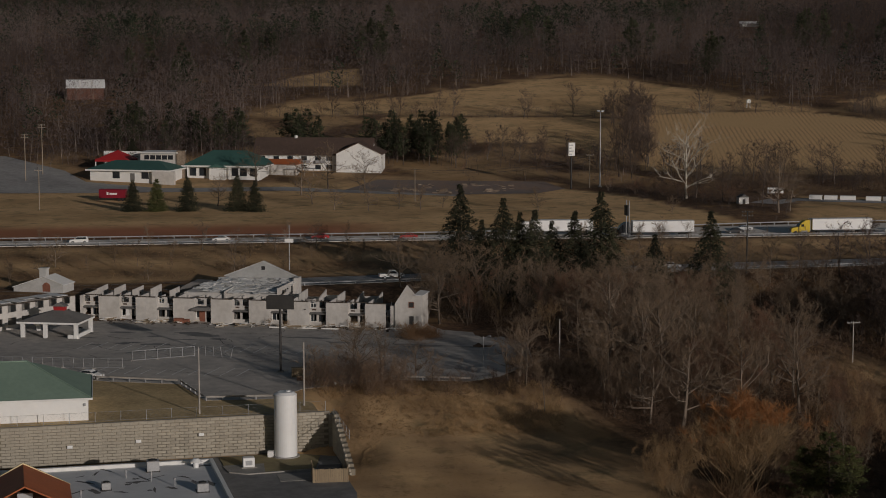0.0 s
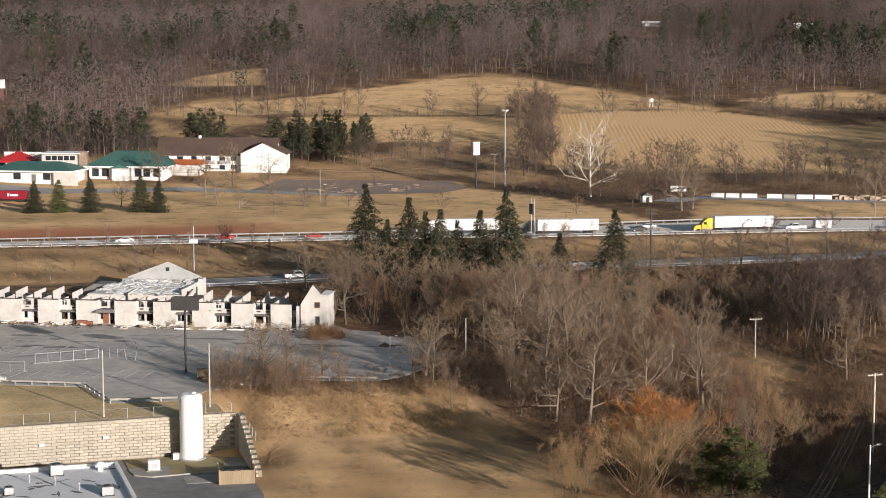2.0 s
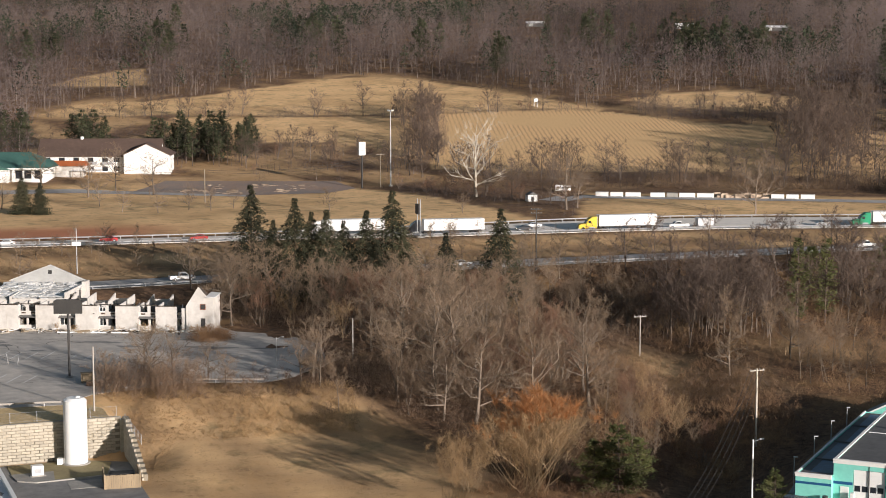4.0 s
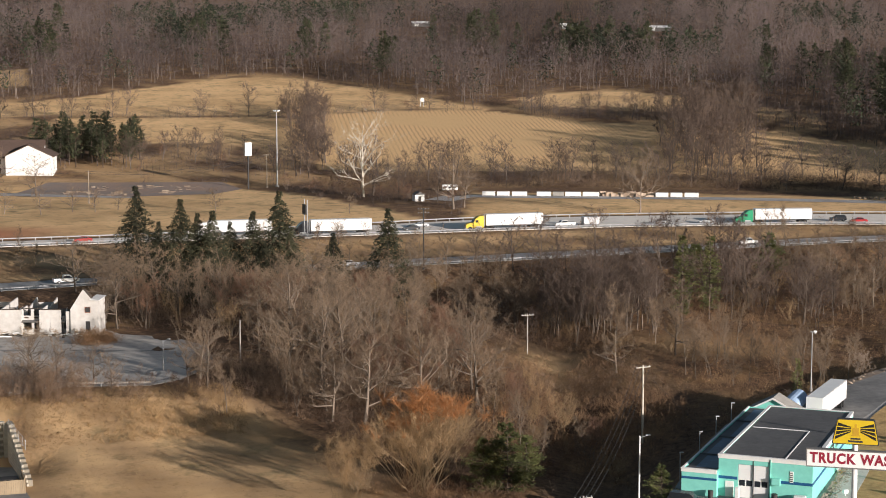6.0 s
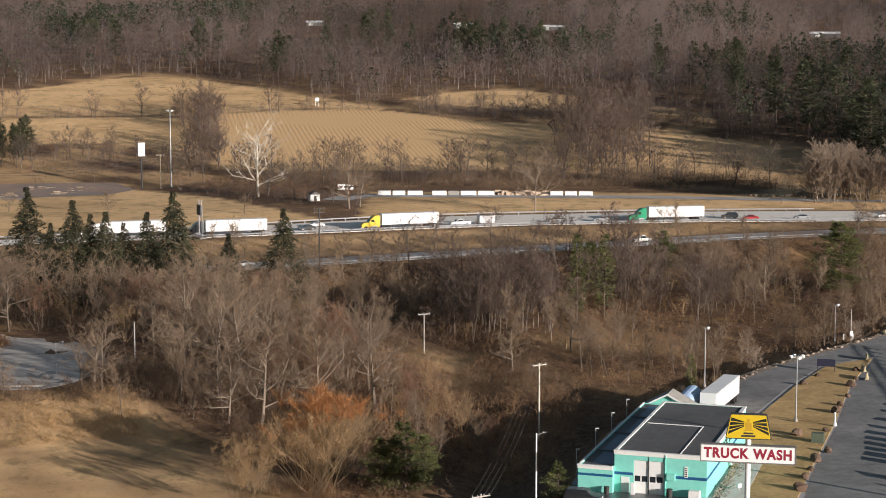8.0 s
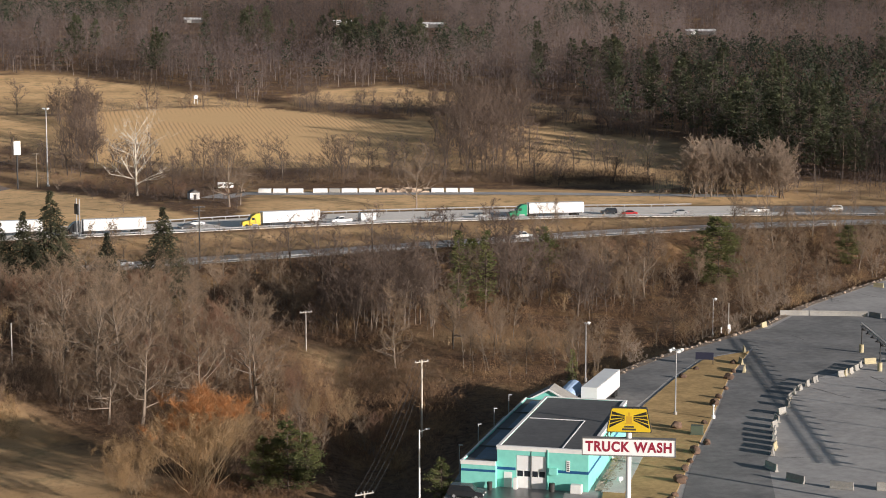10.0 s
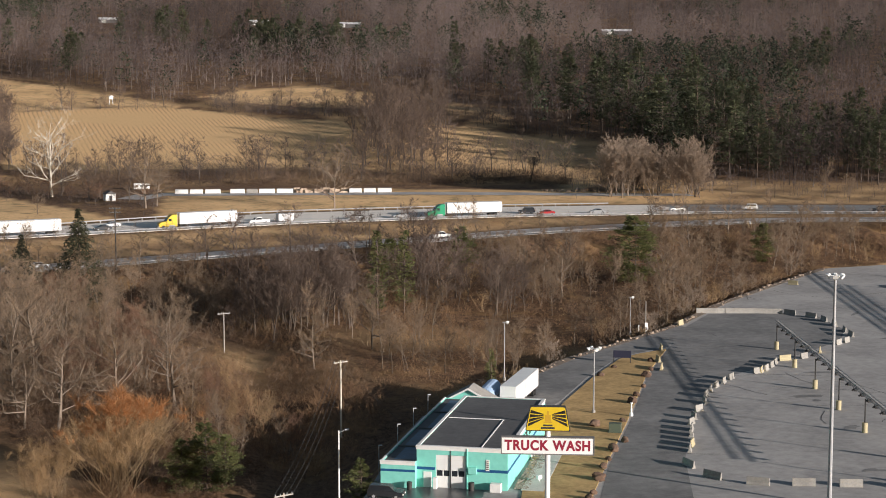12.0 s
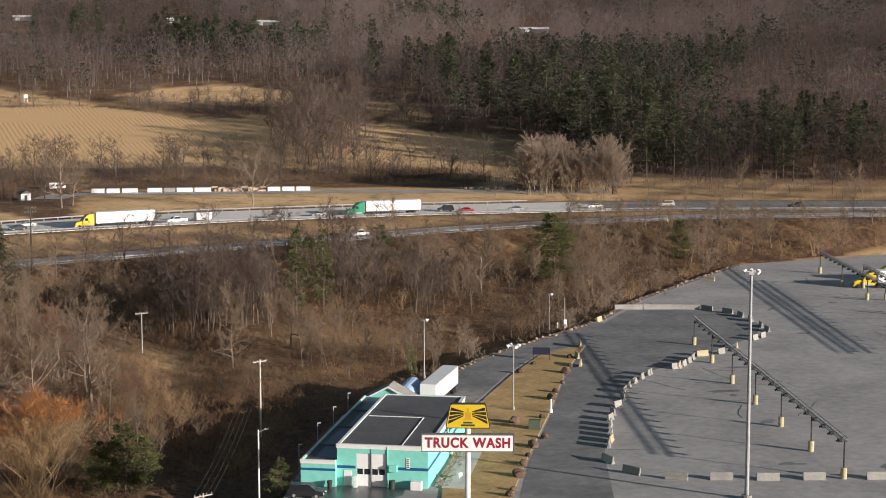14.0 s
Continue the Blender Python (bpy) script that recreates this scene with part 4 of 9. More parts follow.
def truss_line(points, tall=5.6):
    a, b = Vector((*points[0], 0)), Vector((*points[-1], 0))
    way = (b - a).normalized()
    side = Vector((-way.y, way.x, 0))
    ob = thing("service_truss", Matrix.Translation(a), "dark steel lattice truss on yellow-footed posts over parking bays", "truss", "overhead trusses")
    length = (b - a).length
    for s in (-0.3, 0.3):
        for z in (tall - 0.55, tall):
            bm = tube(bmesh.new(), side * s + Vector((0, 0, z)) - way * 0.6, side * s + Vector((0, 0, z)) + way * (length + 0.6), 0.055, n=5)
            part("chord", bm, TRUSS, ob)
    bm = bmesh.new()
    n = int(length / 1.1)
    for k in range(n):
        p, q = way * (length * k / n), way * (length * (k + 1) / n)
        for s in (-0.3, 0.3):
            tube(bm, p + side * s + Vector((0, 0, tall - 0.55)), q + side * s + Vector((0, 0, tall)), 0.04, n=4)
        tube(bm, p - side * 0.3 + Vector((0, 0, tall)), p + side * 0.3 + Vector((0, 0, tall)), 0.05, n=4)
        tube(bm, p - side * 0.3 + Vector((0, 0, tall - 0.55)), q + side * 0.3 + Vector((0, 0, tall - 0.55)), 0.04, n=4)
    part("lattice", bm, TRUSS, ob)
    for k in range(int(length / 4.2)):
        p = way * (2.1 + 4.2 * k)
        bm = boxes((-0.28, 0.28, -0.3, 0.3, -0.3, 0.2), bev=0.05)
        tube(bm, (0.25, 0, 0), (0.55, 0, -0.25), 0.1, 0.14, 8)
        part("air_unit", bm, DARKMETAL, ob, "dark hose unit hung on the truss", Matrix.Translation(p + Vector((0, 0, tall - 0.8))) @ pose(0, 0, 0, 0, 0, math.degrees(math.atan2(way.y, way.x)) - 90))
    for x, y in points:
        p = Vector((x, y, 0)) - a
        post = part("post", tubes((p + Vector((0, 0, 0.03)), p + Vector((0, 0, tall - 0.5)), 0.11)), DARKMETAL, ob)
        part("bollard", tubes((p + Vector((0, 0, 0.03)), p + Vector((0, 0, 1.55)), 0.42), n=14), YELLOWISH, post, "yellow concrete bollard round the post foot")
    return ob


truss_line(((169.3, 282.5), (162.8, 265.4), (156.0, 247.8), (150.5, 232.1), (145.3, 217.0), (140.4, 202.1), (135.5, 187.5)))
truss_line(((250.0, 358.0), (241.5, 337.0), (234.0, 317.0), (227.0, 298.5), (220.0, 280.0), (213.0, 262.0), (206.0, 244.0)))
truss_line(((244.4, 332.7), (237.6, 315.2), (230.6, 297.0), (223.6, 279.0), (216.6, 261.0), (209.6, 243.0)))


# lamps and poles
def lamp_cluster(name, x, y, z, tall, heads, label, r=0.16):
    ob = thing(name, pose(x, y, z), label, "lamp", "yard lamps")
    part("pole", tubes(((0, 0, -0.3), (0, 0, tall), r, r * 0.55), n=10), GALV, ob)
    part("base", tubes(((0, 0, -0.3), (0, 0, 0.5), r * 2.2), n=12), CONCRETE, ob)
    reach = 0.9 if heads > 2 else 0.35
    part("ring", tubes(((-reach, 0, tall), (reach, 0, tall), 0.06), ((0, -reach, tall), (0, reach, tall), 0.06)), GALV, ob)
    for k in range(heads):
        c = 2 * math.pi * k / heads
        bm = bmesh.new()
        tube(bm, (0, 0, 0), (0.34, 0, -0.22), 0.16, 0.34, 10)
        hd = part("lamp_head", bm, WHITE_METAL, ob, at=pose(0.83 * reach * math.cos(c), 0.83 * reach * math.sin(c), tall + 0.1, 0, 0, math.degrees(c)))
    return ob


lamp_cluster("lamp_mast", 118.2, 183.8, 0.03, 29.0, 6, "tall galvanised mast with a ring of six floodlights", 0.3)
lamp_cluster("yard_lamp", 113.2, 242.9, 0.1, 10.2, 4, "slim grey lamp pole with floodlights on the lawn", 0.13)
lamp_cluster("yard_lamp", 110.2, 272.6, 0.0, 10.0, 1, "slim grey lamp pole behind the parked trailer", 0.12)
lamp_cluster("yard_lamp", 155.0, 315.5, -1.5, 7.5, 1, "slim grey lamp pole beside the drive", 0.1)

ob = thing("service_pole", pose(155.0, 308.6, 0.0), "short bare service pole beside the drive", "pole")
part("pole", tubes(((0, 0, -0.5), (0, 0, 6.2), 0.11, 0.09), n=8), GREYPOLE, ob)
part("meter_box", boxes((-0.3, 0.3, -0.32, -0.09, 1.0, 1.9), bev=0.03), WHITE_METAL, ob, "white meter box on the pole")
part("junction_box", boxes((0.12, 0.5, -0.2, 0.2, 0.4, 1.2), bev=0.03), GALV, ob)
for x, y, tall in ((155.9, 310.0, 1.4), (156.8, 311.6, 1.1), (154.6, 310.9, 0.9)):
    ob = thing("marker_post", pose(x, y, 0.0), "short white marker post at the yard edge", "post", "marker posts")
    part("post", tubes(((0, 0, -0.2), (0, 0, tall), 0.16, 0.15), n=10), WHITE, ob)
    part("cap", tubes(((0, 0, tall), (0, 0, tall + 0.1), 0.19, 0.1), n=10), WHITE_METAL, ob)
# stones and rubble lining the yard edge
rg = random.Random(77)
bm = bmesh.new()
for k in range(420):
    y = rg.uniform(262, 381)
    x = float(x_yard(y)) + rg.gauss(0.2, 0.9)
    r = rg.uniform(0.08, 0.22) * (2.2 if rg.random() < 0.15 else 1)
    bmesh.ops.create_icosphere(bm, subdivisions=1, radius=r, matrix=pose(x, y, (0.05 if x > x_yard(y) - 0.6 else h1(x, y)) + r * 0.4, 0, 0, rg.uniform(0, 360)) @ Matrix.Diagonal((1.3, 0.9, 0.7, 1)))
tagged(part("verge_stones", bm, mat("verge_stone", (0.42, 0.33, 0.25), (0.19, 0.145, 0.11), 0.95, 1.2, 4.0, 0.3)), "loose stones and broken concrete along the yard edge", "stones", kind="stuff")

# ---- truck wash ----
WASH = pose(72.7, 210.1, 0.03, 0, 0, -31.7)


def text_mesh(name, body, size, material, parent, m, label="", depth=0.04, fit=None):
    """Letters in the built-in font as a mesh; fit: the width to fill."""
    cu = bpy.data.curves.new(name, "FONT")
    cu.body, cu.size, cu.extrude, cu.align_x, cu.align_y = body, size, depth, "CENTER", "CENTER"
    cu.offset = 0.04 * size
    cu.space_character = 1.14
    cu.space_word = 1.15
    tmp = new(name + "_tmp", cu)
    bpy.context.view_layer.update()
    me = bpy.data.meshes.new_from_object(tmp.evaluated_get(bpy.context.evaluated_depsgraph_get()))
    me.name = name
    bpy.data.objects.remove(tmp)
    bpy.data.curves.remove(cu)
    if fit:
        xs = [v.co.x for v in me.vertices]
        k = fit / (max(xs) - min(xs))
        for v in me.vertices:
            v.co.x *= k
    me.materials.clear()
    me.materials.append(material)
    ob = new(name, me)
    ob.parent = parent
    ob.matrix_basis = m
    if label:
        ob["label"] = label
    return ob


wash = thing("truck_wash", WASH, "mint-green truck wash with navy stripe and flat dark roof", "building")
H1, H2, W, D = 5.3, 3.4, 12.0, 32.5
bm = boxes((0, 2.5, 0, 0.3, 0, H1), (6.5, W, 0, 0.3, 0, H1), (2.5, 6.5, 0, 0.3, 4.35, H1), (W - 0.3, W, 0.3, D, 0, H1), (0, W, D, D + 0.3, 0, H1), (0, 0.3, 0.3, D, 0, H1))
body = part("wall", bm, TEAL, wash)
bm = boxes((-4.6, 0, -1.0, -0.75, 0, H2), (-4.6, -4.35, -0.75, 40, 0, H2), (-4.6, 0, 40, 40.25, 0, H2), (-0.25, 0, -0.75, 0, 0, H2))
part("annex_wall", bm, TEAL, wash)
part("roof", boxes((0.3, W - 0.3, 0.3, D, H1 - 0.3, H1 - 0.03)), ROOFDARK, wash, "flat black membrane roof")
part("annex_roof", boxes((-4.35, 0, -0.75, 40, H2 - 0.3, H2 - 0.12)), ROOFDARK, wash)
bm = boxes((-0.12, W + 0.12, -0.12, 0.42, H1, H1 + 0.2), (W - 0.42, W + 0.12, 0.42, D + 0.4, H1, H1 + 0.12), (-0.12, 0.3, 0.42, D + 0.4, H1, H1 + 0.12), (0.3, W - 0.42, D, D + 0.4, H1, H1 + 0.12), bev=0.02)
box(bm, -0.06, W + 0.06, -0.06, -0.004, H1 - 0.35, H1)
box(bm, W + 0.004, W + 0.06, -0.06, D, H1 - 0.35, H1)
part("coping", bm, WHITE, wash, "white metal coping round the roof")
bm = boxes((-4.72, 0, -1.12, -0.7, H2, H2 + 0.12), (-4.68, -4.42, -0.7, 40.3, H2, H2 + 0.1), bev=0.02)
box(bm, -4.66, 0, -1.06, -1.004, H2 - 0.4, H2)
part("annex_coping", bm, WHITE, wash, "white metal coping round the lower roof")
bm = boxes((0.6, 8.42, 18.0, 18.14, H1 - 0.12, H1 + 0.06), (8.3, 8.42, 0.45, 18.0, H1 - 0.12, H1 + 0.06))
part("roof_seam", bm, WHITE_METAL, wash, "raised pale seam across the roof")
for k in range(3):
    part("roof_divider", boxes((-4.3, -0.05, 8.0 + 11 * k, 8.25 + 11 * k, H2 - 0.12, H2 + 0.03)), ROOFDARK, wash)
BLUEFILM = mat("blue_sheet", (0.03, 0.10, 0.19), (0.015, 0.04, 0.08), 0.45, 0.35, 1.2, 0, 0, 0.4)
for y0, y1, x0 in ((1.0, 7.6, -3.2), (8.6, 18.4, -3.6), (19.4, 29.6, -2.9), (30.6, 38.8, -3.4)):
    part("roof_sheet", boxes((x0, -0.4, y0, y1, H2 - 0.12, H2 - 0.1)), BLUEFILM, wash, "dark blue plastic sheet on the lower roof")
part("stripe", boxes((0.0, 2.45, -0.015, -0.003, 2.3, 2.68), (6.55, W, -0.015, -0.003, 2.3, 2.68), (W + 0.003, W + 0.015, 0, D, 2.3, 2.68)), NAVY, wash, "navy blue painted band")
part("annex_stripe", boxes((-4.6, 0, -1.015, -1.003, 2.1, 2.42)), NAVY, wash)
for x0 in (2.55, 4.53):
    leaf = part("bay_door", boxes((x0, x0 + 1.92, 0.1, 0.18, 0, 4.3), bev=0.02), WHITE_METAL, wash, "white sectional bay door leaf")
    for k in range(2):
        part("pane", boxes((x0 + 0.12 + 0.92 * k, x0 + 0.86 + 0.92 * k, 0.09, 0.1 - 0.003, 1.55, 2.3)), GLASS, leaf, "dark window in the bay door")
    for z in (0.75, 1.45, 2.4, 3.05, 3.7):
        part("rib", boxes((x0 + 0.02, x0 + 1.9, 0.085, 0.1 - 0.003, z, z + 0.04)), WHITE, leaf)
part("door_post", boxes((4.47, 4.53, -0.05, 0.2, 0, 5.0)), DARKMETAL, wash)
door = part("door", boxes((0.9, 2.0, -0.06, -0.003, 0.02, 2.05), bev=0.02), WHITE, wash, "white steel side door")
part("notice", boxes((9.15, 9.6, -0.06, -0.003, 2.55, 4.0)), WHITE, wash, "tall white notice with unreadable marks")
for k in range(5):
    part("notice_bar", boxes((9.22, 9.53, -0.075, -0.062, 2.68 + 0.25 * k, 2.8 + 0.25 * k)), DARKMETAL, wash)
part("meter_box", boxes((6.9, 8.0, -0.5, -0.003, 2.1, 2.95), bev=0.03), TEAL, wash, "mint-green box fixed to the wall")
part("downpipe", tubes(((6.7, -0.1, 0), (6.7, -0.1, H1), 0.06)), TEAL, wash)
text_mesh("lettering", "TRUCK WASH", 1.5, DARKMETAL, wash, pose(W + 0.02, 16.5, 3.95, 90, 0, 90), "black painted letters TRUCK WASH", 0.02, 15.0)
# rear gable
bm = prism(((-4.4, 0), (-4.4, 2.9), (-1.0, 4.7), (2.4, 2.9), (2.4, 0)), 40.6, 40.9)
part("rear_gable", bm, TEAL, wash)
bm = prism(((-5.0, 2.6), (-5.0, 2.8), (-1.0, 4.95), (3.0, 2.8), (3.0, 2.6), (-1.0, 4.75)), 40.3, 45.0)
part("rear_roof", bm, CONCRETE, wash, "pale grey gable roof at the rear")
part("rear_wall", boxes((-4.4, -4.1, 40.9, 44.5, 0, 2.8), (2.1, 2.4, 40.9, 44.5, 0, 2.8), (-4.4, 2.4, 44.5, 44.8, 0, 2.8)), TEAL, wash)
part("rear_gable_trim", prism(((-5.1, 2.55), (-5.1, 2.8), (-1.0, 5.0), (3.1, 2.8), (3.1, 2.55), (-1.0, 4.72)), 40.2, 40.296), WHITE, wash)


def local(x, y):
    p = WASH @ Vector((x, y, 0))
    return p.x, p.y


def small(name, bm, material, x, y, turn, label, category, z=0.03, group=""):
    return tagged(part(name, bm, material, at=pose(x, y, z, 0, 0, turn)), label, category, group)


for k, y in enumerate((5.0, 16.0, 26.0, 36.0)):
    x, yy = local(-6.3, y)
    ob = thing("bollard_light", pose(x, yy, h1(x, yy)), "thin grey lamp post along the gully side of the wash", "lamp", "lamp posts beside the wash")
    part("pole", tubes(((0, 0, -0.5), (0, 0, 4.6), 0.06)), GALV, ob)
    part("lamp_head", boxes((-0.1, 0.45, -0.12, 0.12, 4.6, 4.75), bev=0.03), GALV, ob)
x, y = local(-0.6, -1.7)
small("bin", tubes(((0, 0, 0), (0, 0, 1.0), 0.3, 0.36), n=14), DARKMETAL, x, y, 0, "dark litter bin at the wash front", "bin")
x, y = local(7.4, -0.8)
small("bin", tubes(((0, 0, 0), (0, 0, 1.1), 0.36, 0.4), n=14), DARKMETAL, x, y, 0, "dark litter bin at the wash front", "bin")
x, y = local(10.6, -0.8)
small("tote_tank", boxes((-0.75, 0.75, -0.5, 0.5, 0, 1.15), bev=0.08), WHITE, x, y, -31.7, "white plastic tote tank against the wall", "tank")
x, y = local(2.6, -0.7)
small("cabinet", boxes((-0.25, 0.25, -0.3, 0.3, 0, 1.5), bev=0.03), WHITE, x, y, -31.7, "narrow white metal cabinet by the bay door", "cabinet")
bm = bmesh.new()
rg = random.Random(5)
for k in range(700):
    s = rg.uniform(0.08, 0.19)
    x, y = local(12.5 + rg.random() * 2.0, rg.uniform(1, 20))
    o = bmesh.ops.create_icosphere(bm, subdivisions=1, radius=s, matrix=Matrix.Translation((x, y, 0.1 + s * 0.3)) @ Matrix.Diagonal((1.2, 1, 0.7, 1)))
tagged(part("rock_bed", bm, mat("river_stone", (0.36, 0.31, 0.25), (0.19, 0.16, 0.13), 0.9, 1.5, 4.0, 0.2)), "bed of grey-brown round stones along the wash wall", "stones", kind="stuff")

# roadside sign
SIGN = pose(79.9, 184.0, 0.03, 0, 0, -24.0)
sign = thing("roadside_sign", SIGN, "white sign board with red letters below a yellow panel", "sign")
part("pole", tubes(((0, 0, -0.2), (0, 0, 15.0), 0.32), n=14), WHITE_METAL, sign)
board = part("sign_board", boxes((-5.35, 5.35, -0.45, 0.35, 9.75, 11.65), bev=0.03), WHITE_METAL, sign)
part("board_frame", boxes((-5.45, 5.45, -0.5, 0.4, 11.65, 11.75), (-5.45, 5.45, -0.5, 0.4, 9.65, 9.75), (-5.45, -5.352, -0.5, 0.4, 9.75, 11.65), (5.352, 5.45, -0.5, 0.4, 9.75, 11.65)), GREYSHINGLE, board)
LETTER = mat("letter_red", (0.27, 0.022, 0.045), (0.22, 0.02, 0.04), 0.5)
text_mesh("lettering", "TRUCK WASH", 1.62, LETTER, board, pose(0, -0.462, 10.7, 90, 0, 0), "dark red letters TRUCK WASH", 0.01, 10.0)
trap = ((-2.55, 12.45), (2.55, 12.45), (2.62, 12.6), (2.1, 15.3), (1.95, 15.4), (-1.95, 15.4), (-2.1, 15.3), (-2.62, 12.6))
panel = part("upper_panel", prism(trap, -0.4, 0.3), DARKMETAL, sign, "yellow trapezoid panel with black rays")
face = tuple((x * 0.955, 13.92 + (z - 13.92) * 0.93) for x, z in trap)
part("panel_face", prism(face, -0.415, -0.403), YELLOW, panel)
for s in (-1, 1):
    for k in range(4):
        bm = bmesh.new()
        z0, z1 = 12.98 + 0.53 * k, 13.92 + 0.16 * k
        quad = [(s * (2.32 - 0.09 * k), -0.42, z0), (s * (2.25 - 0.09 * k), -0.42, z0 + 0.4), (s * 0.5, -0.42, z1 + 0.11), (s * 0.5, -0.42, z1)]
        bm.faces.new([bm.verts.new(c) for c in quad])
        bmesh.ops.solidify(bm, geom=list(bm.faces), thickness=0.01)
        part("ray", bm, DARKMETAL, panel)
part("lamp_shape", boxes((-0.35, 0.35, -0.43, -0.418, 13.6, 14.4), (-0.5, 0.5, -0.43, -0.418, 13.45, 13.58), (-0.12, 0.12, -0.43, -0.418, 14.42, 14.85)), mat("ochre", (0.5, 0.3, 0.03), (0.42, 0.25, 0.03), 0.5), panel)
part("word_bar", boxes((-0.55, 0.55, -0.43, -0.418, 13.05, 13.25), (-0.8, 0.8, -0.43, -0.418, 12.72, 12.95)), DARKMETAL, panel)

# small board, box, hydrant lamp
ob = thing("notice_board", pose(135.8, 279.5, 0.16, 0, 0, -28), "dark blue notice board on two posts", "sign")
part("board", boxes((-1.6, 1.6, -0.06, 0.06, 0.9, 2.2), bev=0.02), mat("board_dark", (0.02, 0.025, 0.05), (0.03, 0.03, 0.05), 0.5), ob)
for s in (-1.5, 1.5):
    part("post", boxes((s - 0.07, s + 0.07, -0.07, 0.07, -0.1, 0.9)), DARKMETAL, ob)
CABINET_GREEN = mat("cabinet_green", (0.10, 0.12, 0.085), (0.08, 0.095, 0.07), 0.6)
x, y = 110.5, 229.5
small("utility_box", boxes((-0.9, 0.9, -0.6, 0.6, 0, 1.35), (-1.0, 1.0, -0.7, 0.7, 0, 0.12), bev=0.03), CABINET_GREEN, x, y, -30, "grey-green steel utility cabinet on the lawn", "cabinet", 0.16)
small("bollard_lamp", tubes(((0, 0, 0), (0, 0, 0.5), 0.3), ((0, 0, 0.5), (0, 0, 1.9), 0.12), ((0, 0, 1.9), (0, 0, 2.1), 0.18), n=12), WHITE_METAL, 117.6, 238.6, 0, "white bollard lamp on a concrete foot", "lamp", 0.16)
small("floodlight", boxes((-0.35, 0.35, -0.2, 0.25, 0.35, 0.85), (-0.06, 0.06, -0.06, 0.06, 0, 0.4), bev=0.03), WHITE_METAL, 88.5, 206.5, 20, "white ground floodlight aimed at the sign", "lamp", 0.16)
small("floodlight", boxes((-0.3, 0.3, -0.2, 0.25, 0.3, 0.75), (-0.06, 0.06, -0.06, 0.06, 0, 0.35), bev=0.03), WHITE_METAL, 92.5, 218.5, 200, "white ground floodlight aimed at the sign", "lamp", 0.16)

stain = part("wet_patch", slab([local(*p) for p in ((-1, -0.3), (9, -0.3), (9.4, -3.5), (7.0, -8), (1.5, -9), (-1.5, -4))], 0.0, 0.05), mat("wet_asphalt", (0.075, 0.075, 0.078), (0.05, 0.05, 0.052), 0.3, 0.4, 2.0, 0.02, 0, 0.5))
tagged(stain, "dark wet asphalt before the bay door", "pavement", kind="structure")

# ---- retaining wall, tank and back yard ----
MOTEL_LOT = ((-120, 296), (-73, 289.8), (-58.7, 284.8), (-46.7, 282.8), (-40.5, 269.5), (-30, 271), (-26, 279), (-12, 287.2), (1.2, 285.8), (6.3, 290), (12.5, 304), (12, 322), (6, 333), (-4, 338), (-10, 352), (-120, 372))
lot = part("motel_lot", slab(MOTEL_LOT, 1.4, 2.06), LOT)
tagged(lot, "cracked grey asphalt car park of the derelict motel", "pavement", kind="structure")
terrace = part("terrace", slab(((-70, 248.9), (-22.0, 261.6), (-23.5, 268), (-27, 272.5), (-41, 270), (-47.5, 284), (-70, 289)), 1.0, 2.035), mat("terrace_grass", (0.66, 0.485, 0.257), (0.38, 0.274, 0.137), 0.97, 0.12, 1.6, 0.02))
tagged(terrace, "dry grass terrace above the block wall", "lawn", kind="structure")
backyard = part("back_yard", slab(((-37, 200), (-12, 200), (-14.6, 236), (-17.0, 246.5), (-18.5, 257.5), (-27, 259.5), (-70, 247.5), (-70, 200)), -4.6, -3.96), ASPHALT_DARK)
tagged(backyard, "dark asphalt service yard below the block wall", "pavement", kind="structure")

# faded bay lines
bm = bmesh.new()
rg = random.Random(12)
for x0, y0, n, dx, dy, lx, ly in ((-63, 292.0, 10, 2.75, -0.26, 1.9, 8.0), (-71, 315.5, 13, 2.75, -0.33, 2.0, 9.0), (-33, 311.0, 5, 2.75, -0.3, 1.8, 7.0)):
    for k in range(n):
        a, f = Vector((x0 + dx * k, y0 + dy * k, 0)), rg.uniform(0.55, 1)
        b = a + Vector((lx, ly, 0)) * f
        w = Vector((ly, -lx, 0)).normalized() * 0.085
        bm.faces.new([bm.verts.new((*c.xy, 2.072)) for c in (a - w, a + w, b + w, b - w)])
tagged(part("bay_lines", bm, WHITE), "faded white parking lines on the motel asphalt", "markings", kind="structure")
bm = bmesh.new()
for k in range(40):
    x, y, w = rg.uniform(-85, 2), rg.uniform(291, 338), rg.uniform(0, 6.3)
    for s in range(rg.randint(5, 14)):
        w += rg.gauss(0, 0.25)
        x2, y2 = x + math.cos(w) * 1.2, y + math.sin(w) * 0.9
        nx, ny = -math.sin(w) * 0.06, math.cos(w) * 0.06
        bm.faces.new([bm.verts.new(c) for c in ((x - nx, y - ny, 2.07), (x2 - nx, y2 - ny, 2.07), (x2 + nx, y2 + ny, 2.07), (x + nx, y + ny, 2.07))])
        x, y = x2, y2
tagged(part("lot_cracks", bm, TAR), "dark cracks and weeds across the motel asphalt", "cracks", kind="stuff")

